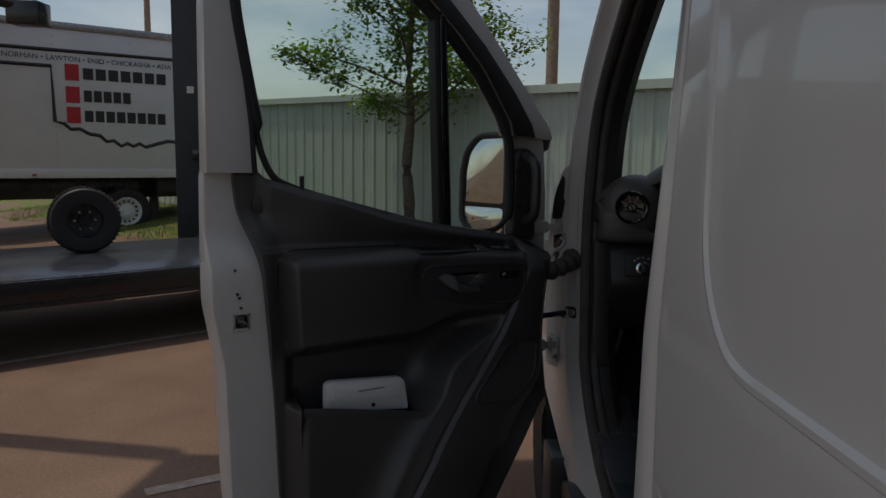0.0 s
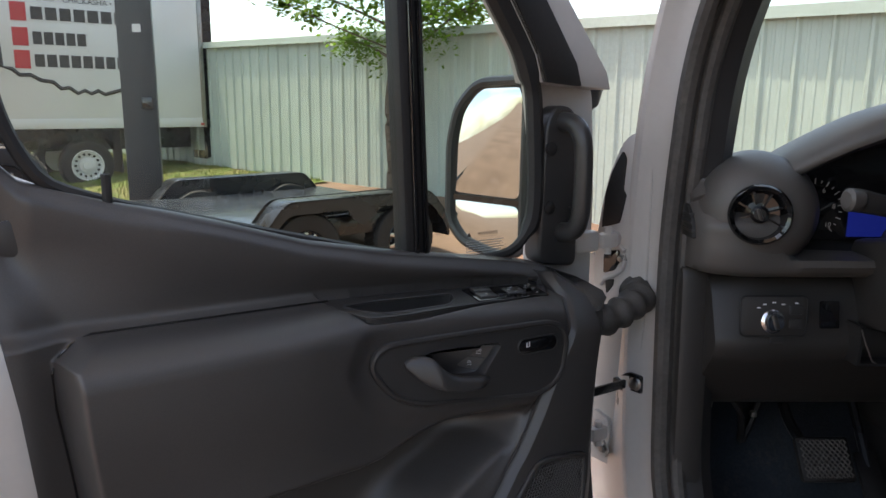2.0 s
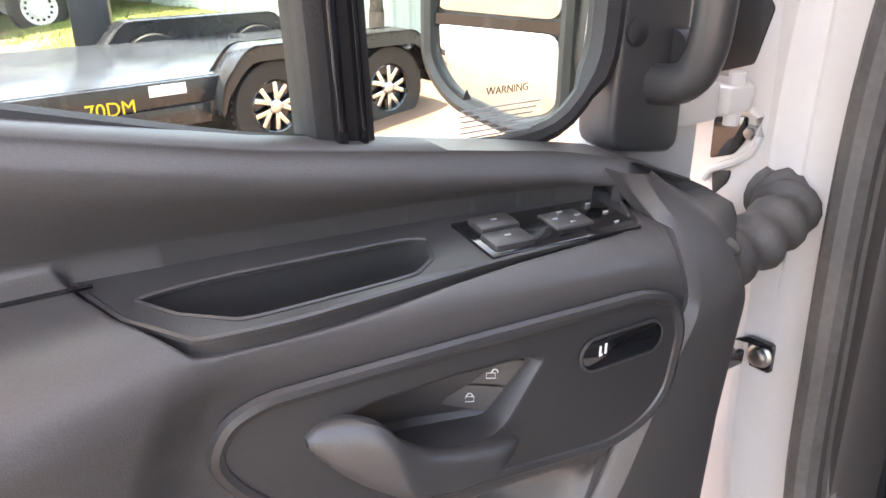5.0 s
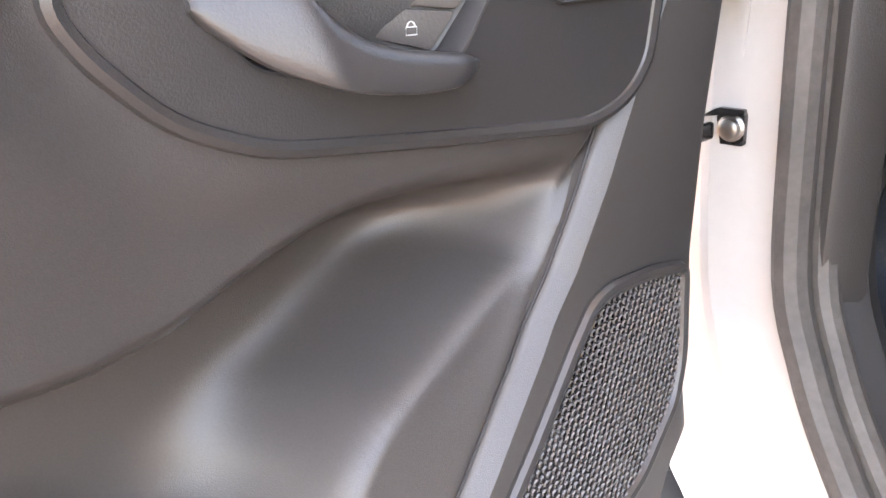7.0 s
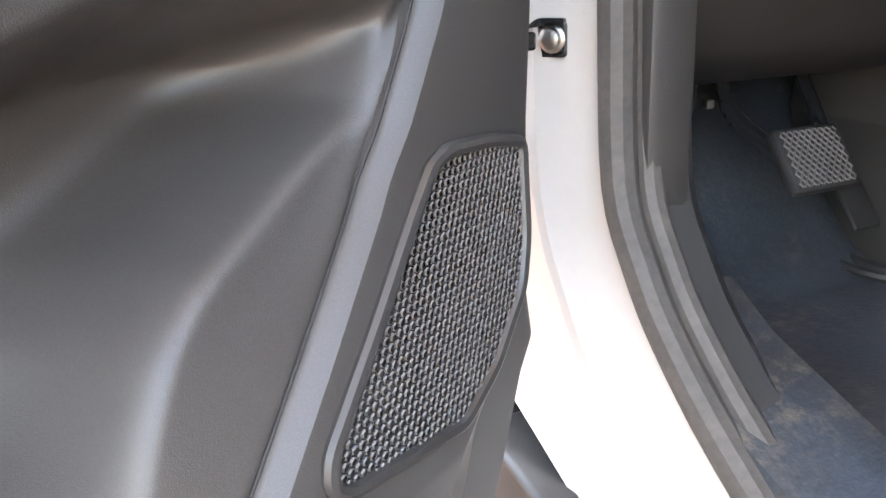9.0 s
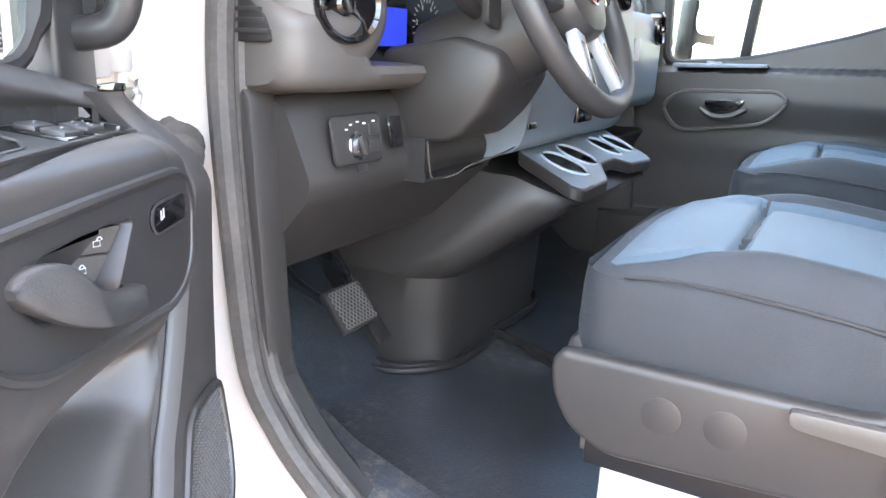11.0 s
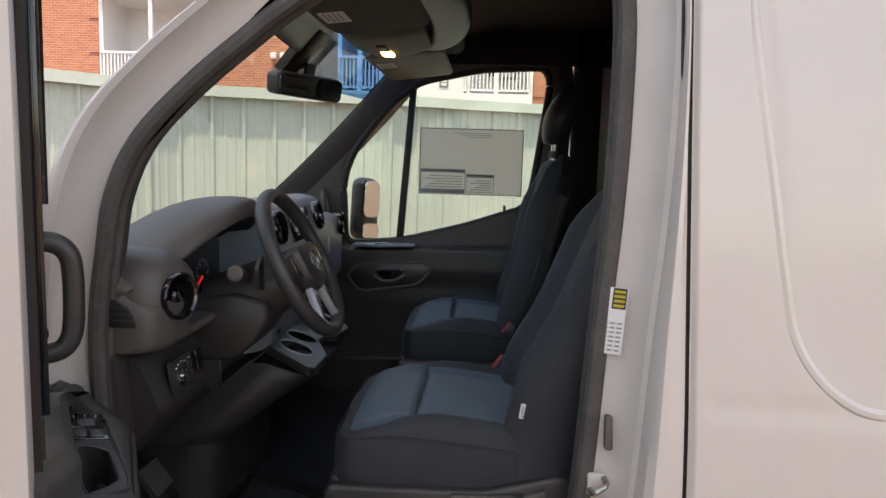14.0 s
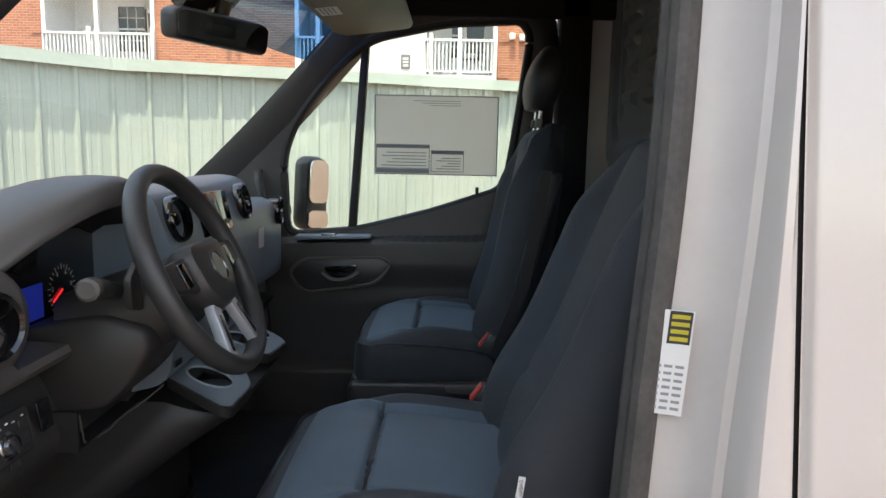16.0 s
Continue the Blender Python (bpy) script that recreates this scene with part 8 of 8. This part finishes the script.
    # letters run up the tag
    tg = text_bm("AIRBAG", 0.0075, Matrix(((0, 0, -sgn, -sgn * 0.2628), (0, sgn, 0, 0.026 - sgn * 0.003), (1, 0, 0, 0.178), (0, 0, 0, 1))), 0.0004)
    part("tag_lettering", tg, BLACKINK, s, "lettering AIRBAG")
    return s


seat("driver_seat", 0.866, 1.445, 0.985, "black fabric driver's seat on a white steel box", 19, -0.05)
ps = seat("passenger_seat", 1.87, 1.410, 0.985, "black fabric passenger seat with a raised headrest", 8, -0.02)
bg = thing("belt_guide", "black seat belt tongue and strap beside the passenger seat", "seat belt")
part("strap", prism([(1.345, 1.60), (1.315, 1.60), (1.36, 1.30), (1.44, 1.08), (1.465, 1.10), (1.39, 1.31)], 1.540, 1.545, "yz"), RUBBER, bg)
part("guide", moved(box(-0.012, 0.012, -0.02, 0.02, -0.16, 0.16, 0.008), Matrix.Translation((1.555, 1.345, 1.44)) @ Matrix.Rotation(radians(14), 4, "X")), TRIM2, bg)

# ---- overhead: console, visors, mirror ----
oh = thing("overhead_console", "dark overhead console with a lit map lamp", "console")
part("shelf", box(0.95, 1.80, 1.66, 1.86, 2.075, 2.15, 0.03, 3), HEADL, oh)
ohr = []
for x, s_ in ((1.08, 0.75), (1.10, 0.95), (1.16, 1.0), (1.40, 1.0), (1.46, 0.95), (1.48, 0.75)):
    ohr.append([Vector((x, 1.87 + (y - 1.87) * s_, 2.06 + (z - 2.06) * s_)) for y, z in rounded([(1.74, 2.075), (1.75, 2.045), (1.83, 2.022), (1.93, 2.018), (1.985, 2.035), (1.99, 2.07)], 0.012, 3)])
part("lamp_housing", loft(ohr), GREYTRIM, oh, "dark grey lamp housing")
orr = []
for k in range(21):
    a = math.pi * k / 20
    x = 1.02 + 0.50 * -math.cos(a)
    front = 1.735 - 0.105 * math.sin(a) ** 0.8
    orr.append([Vector((x, y, z)) for y, z in rounded([(front + 0.11, 2.115), (front + 0.02, 2.118), (front - 0.012, 2.100), (front - 0.010, 2.070), (front + 0.02, 2.050), (front + 0.09, 2.046)], 0.014, 3)])
part("shelf_rim", loft(orr), TRIM2, oh, "dark curved front of the overhead shelf")
part("map_lamp", box(1.335, 1.415, 1.862, 1.898, 2.012, 2.022, 0.004), LAMPGLOW, oh, "lit warm map lamp")
part("lamp_key", box(1.22, 1.30, 1.865, 1.895, 2.013, 2.022, 0.003), TRIM2, oh)
# near visor coloured as in shade, far visor in the lighter, lit tone
for x0, x1, lx, vm in ((0.54, 1.05, 0.83, VISOR_SHADEM), (1.50, 2.17, 1.72, GREYTRIM)):
    vz = thing("sun_visor", "grey sun visor folded up with a pale label", "visor")
    vr = []
    for x, s_ in ((x0, 0.80), (x0 + 0.02, 0.94), (x0 + 0.06, 1.0), (x1 - 0.06, 1.0), (x1 - 0.02, 0.94), (x1, 0.80)):
        vr.append([Vector((x, 1.85 + (y - 1.85) * s_, z)) for y, z in rounded([(1.715, 2.062), (1.72, 2.046), (1.97, 2.020), (1.985, 2.026), (1.98, 2.042)], 0.007, 3)])
    part("panel", loft(vr), vm, vz)
    part("label", moved(box(-0.060, 0.060, -0.030, 0.030, -0.0005, 0.0005), Matrix.Translation((lx, 1.93, 2.0228)) @ Matrix.Rotation(radians(-6), 4, "X")), PAPER, vz)
    part("print_bars", join(*[moved(box(-0.05, 0.03 + 0.008 * (k % 3), -0.002, 0.002, -0.0012, -0.0006), Matrix.Translation((lx, 1.915 + 0.011 * k, 2.0242 - 0.00115 * k)) @ Matrix.Rotation(radians(-6), 4, "X")) for k in range(4)]), INK, vz)
rm = thing("interior_mirror", "black interior rear-view mirror on the windshield", "mirror")
rmm = Matrix.Translation((1.361, 2.126, 1.909)) @ Matrix.Rotation(radians(-26), 4, "Z") @ Matrix.Rotation(radians(6), 4, "X")
mro = rounded([(-0.150, -0.030), (0.150, -0.036), (0.155, 0.030), (0.13, 0.040), (-0.13, 0.040), (-0.155, 0.028)], 0.018, 4)
part("housing", moved(prism(mro, -0.018, 0.030, "xz", 0.010, 3), rmm), TRIM2, rm)
part("glass", moved(prism(inset_poly(mro, 0.008), -0.0205, -0.0185, "xz"), rmm), MIRROR, rm)
part("mount_cover", loft([[Vector((x, y, z)) for x, y, z in ((1.26 + d, 2.17 + e, 1.93 + h), (1.50 - d, 2.17 + e, 1.93 + h), (1.52 - d, 2.06 + e, 2.06 + h), (1.24 + d, 2.06 + e, 2.06 + h))] for d, e, h in ((0.0, 0.03, 0.03), (0.0, 0.012, 0.012), (0.03, 0.0, 0.004))]), FRIT, rm, "black sensor cover on the glass")
part("stem", tube([(1.37, 2.13, 1.92), (1.38, 2.12, 1.98)], 0.018, 10), TRIM2, rm)

# ---- papers, labels and latch parts on the van ----
stk = thing("window_price_sheet", "large pale printed sheet stuck inside the far window", "sheet")
part("sheet", box(2.298, 2.300, 1.413, 1.861, 1.550, 1.836), STICKM, stk)
pl = [box(2.2965, 2.2978, 1.413, 1.861, z, z + 0.004) for z in (1.550, 1.832)] + [box(2.2965, 2.2978, y, y + 0.004, 1.552, 1.834) for y in (1.413, 1.857)]
part("border", join(*pl), INK, stk)
blk = []
for y0, y1, z0, z1 in ((1.66, 1.855, 1.572, 1.66), (1.535, 1.655, 1.562, 1.64)):
    blk += [box(2.2968, 2.2979, y0, y1, z0, z0 + 0.0025), box(2.2968, 2.2979, y0, y1, z1 - 0.014, z1), box(2.2968, 2.2979, y0, y0 + 0.0025, z0, z1), box(2.2968, 2.2979, y1 - 0.0025, y1, z0, z1)]
    for k in range(5):
        blk.append(box(2.2968, 2.2979, y0 + 0.012, y1 - 0.02 - 0.02 * (k % 3), z0 + 0.01 + k * (z1 - z0 - 0.03) / 5, z0 + 0.013 + k * (z1 - z0 - 0.03) / 5))
blk.append(box(2.2968, 2.2979, 1.66, 1.855, 1.556, 1.571))
for k in range(3):
    blk.append(box(2.2968, 2.2979, 1.55, 1.72 - 0.03 * k, 1.815 - 0.008 * k, 1.817 - 0.008 * k))
part("print_bars", join(*blk), INK, stk, "grey print bars")

lab = thing("pillar_label", "white and yellow safety label on the door pillar", "label")


def on_pillar(y0, y1, z0, z1, d):
    """A thin sheet that follows the pillar skin."""
    def f(u, v):
        y, z = y0 + (y1 - y0) * u, z0 + (z1 - z0) * v
        return (lerp_table([(1.25, 0.425), (1.277, 0.4405), (1.302, 0.452), (1.325, 0.4585), (1.35, 0.468)], y) - 0.006 - d, y + 0.012 + 0.07 * (1.42 - z), z)
    return grid(f, 0, 1, 6, 0, 1, 6)


part("paper", on_pillar(1.288, 1.341, 1.352, 1.478, 0.0030), PAPER, lab)
part("dark_block", on_pillar(1.290, 1.314, 1.438, 1.477, 0.0036), BLACKINK, lab)
part("dark_strip", on_pillar(1.331, 1.341, 1.372, 1.478, 0.0036), BLACKINK, lab)
for k in range(6):
    part("yellow_mark", on_pillar(1.333, 1.3395, 1.378 + 0.0162 * k, 1.3905 + 0.0162 * k, 0.0040), YELLOW, lab)
for k in range(4):
    part("yellow_line", on_pillar(1.2925, 1.3115, 1.4415 + 0.0088 * k, 1.4465 + 0.0088 * k, 0.0040), YELLOW, lab)
part("text_bars", join(*[on_pillar(1.292 + 0.012 * (k % 3), 1.301 + 0.012 * (k % 3), 1.358 + 0.0085 * (k // 3), 1.3615 + 0.0085 * (k // 3), 0.0036) for k in range(21)]), INK, lab)
stp = thing("striker_plate", "dark oval access plug and steel striker on the pillar", "striker")
part("plug", prism(rounded([(1.309, 1.168), (1.325, 1.168), (1.327, 1.236), (1.313, 1.236)], 0.008, 4), 0.431, 0.446, "yz", 0.003), DASHM, stp)
part("striker", tube(smooth_path([(0.45, 1.322, 1.110), (0.418, 1.320, 1.108), (0.414, 1.332, 1.098), (0.418, 1.344, 1.088), (0.45, 1.346, 1.086)], 5), 0.006, 8), STEEL, stp)
part("striker_base", box(0.440, 0.452, 1.318, 1.352, 1.075, 1.118, 0.004), JAMB, stp)
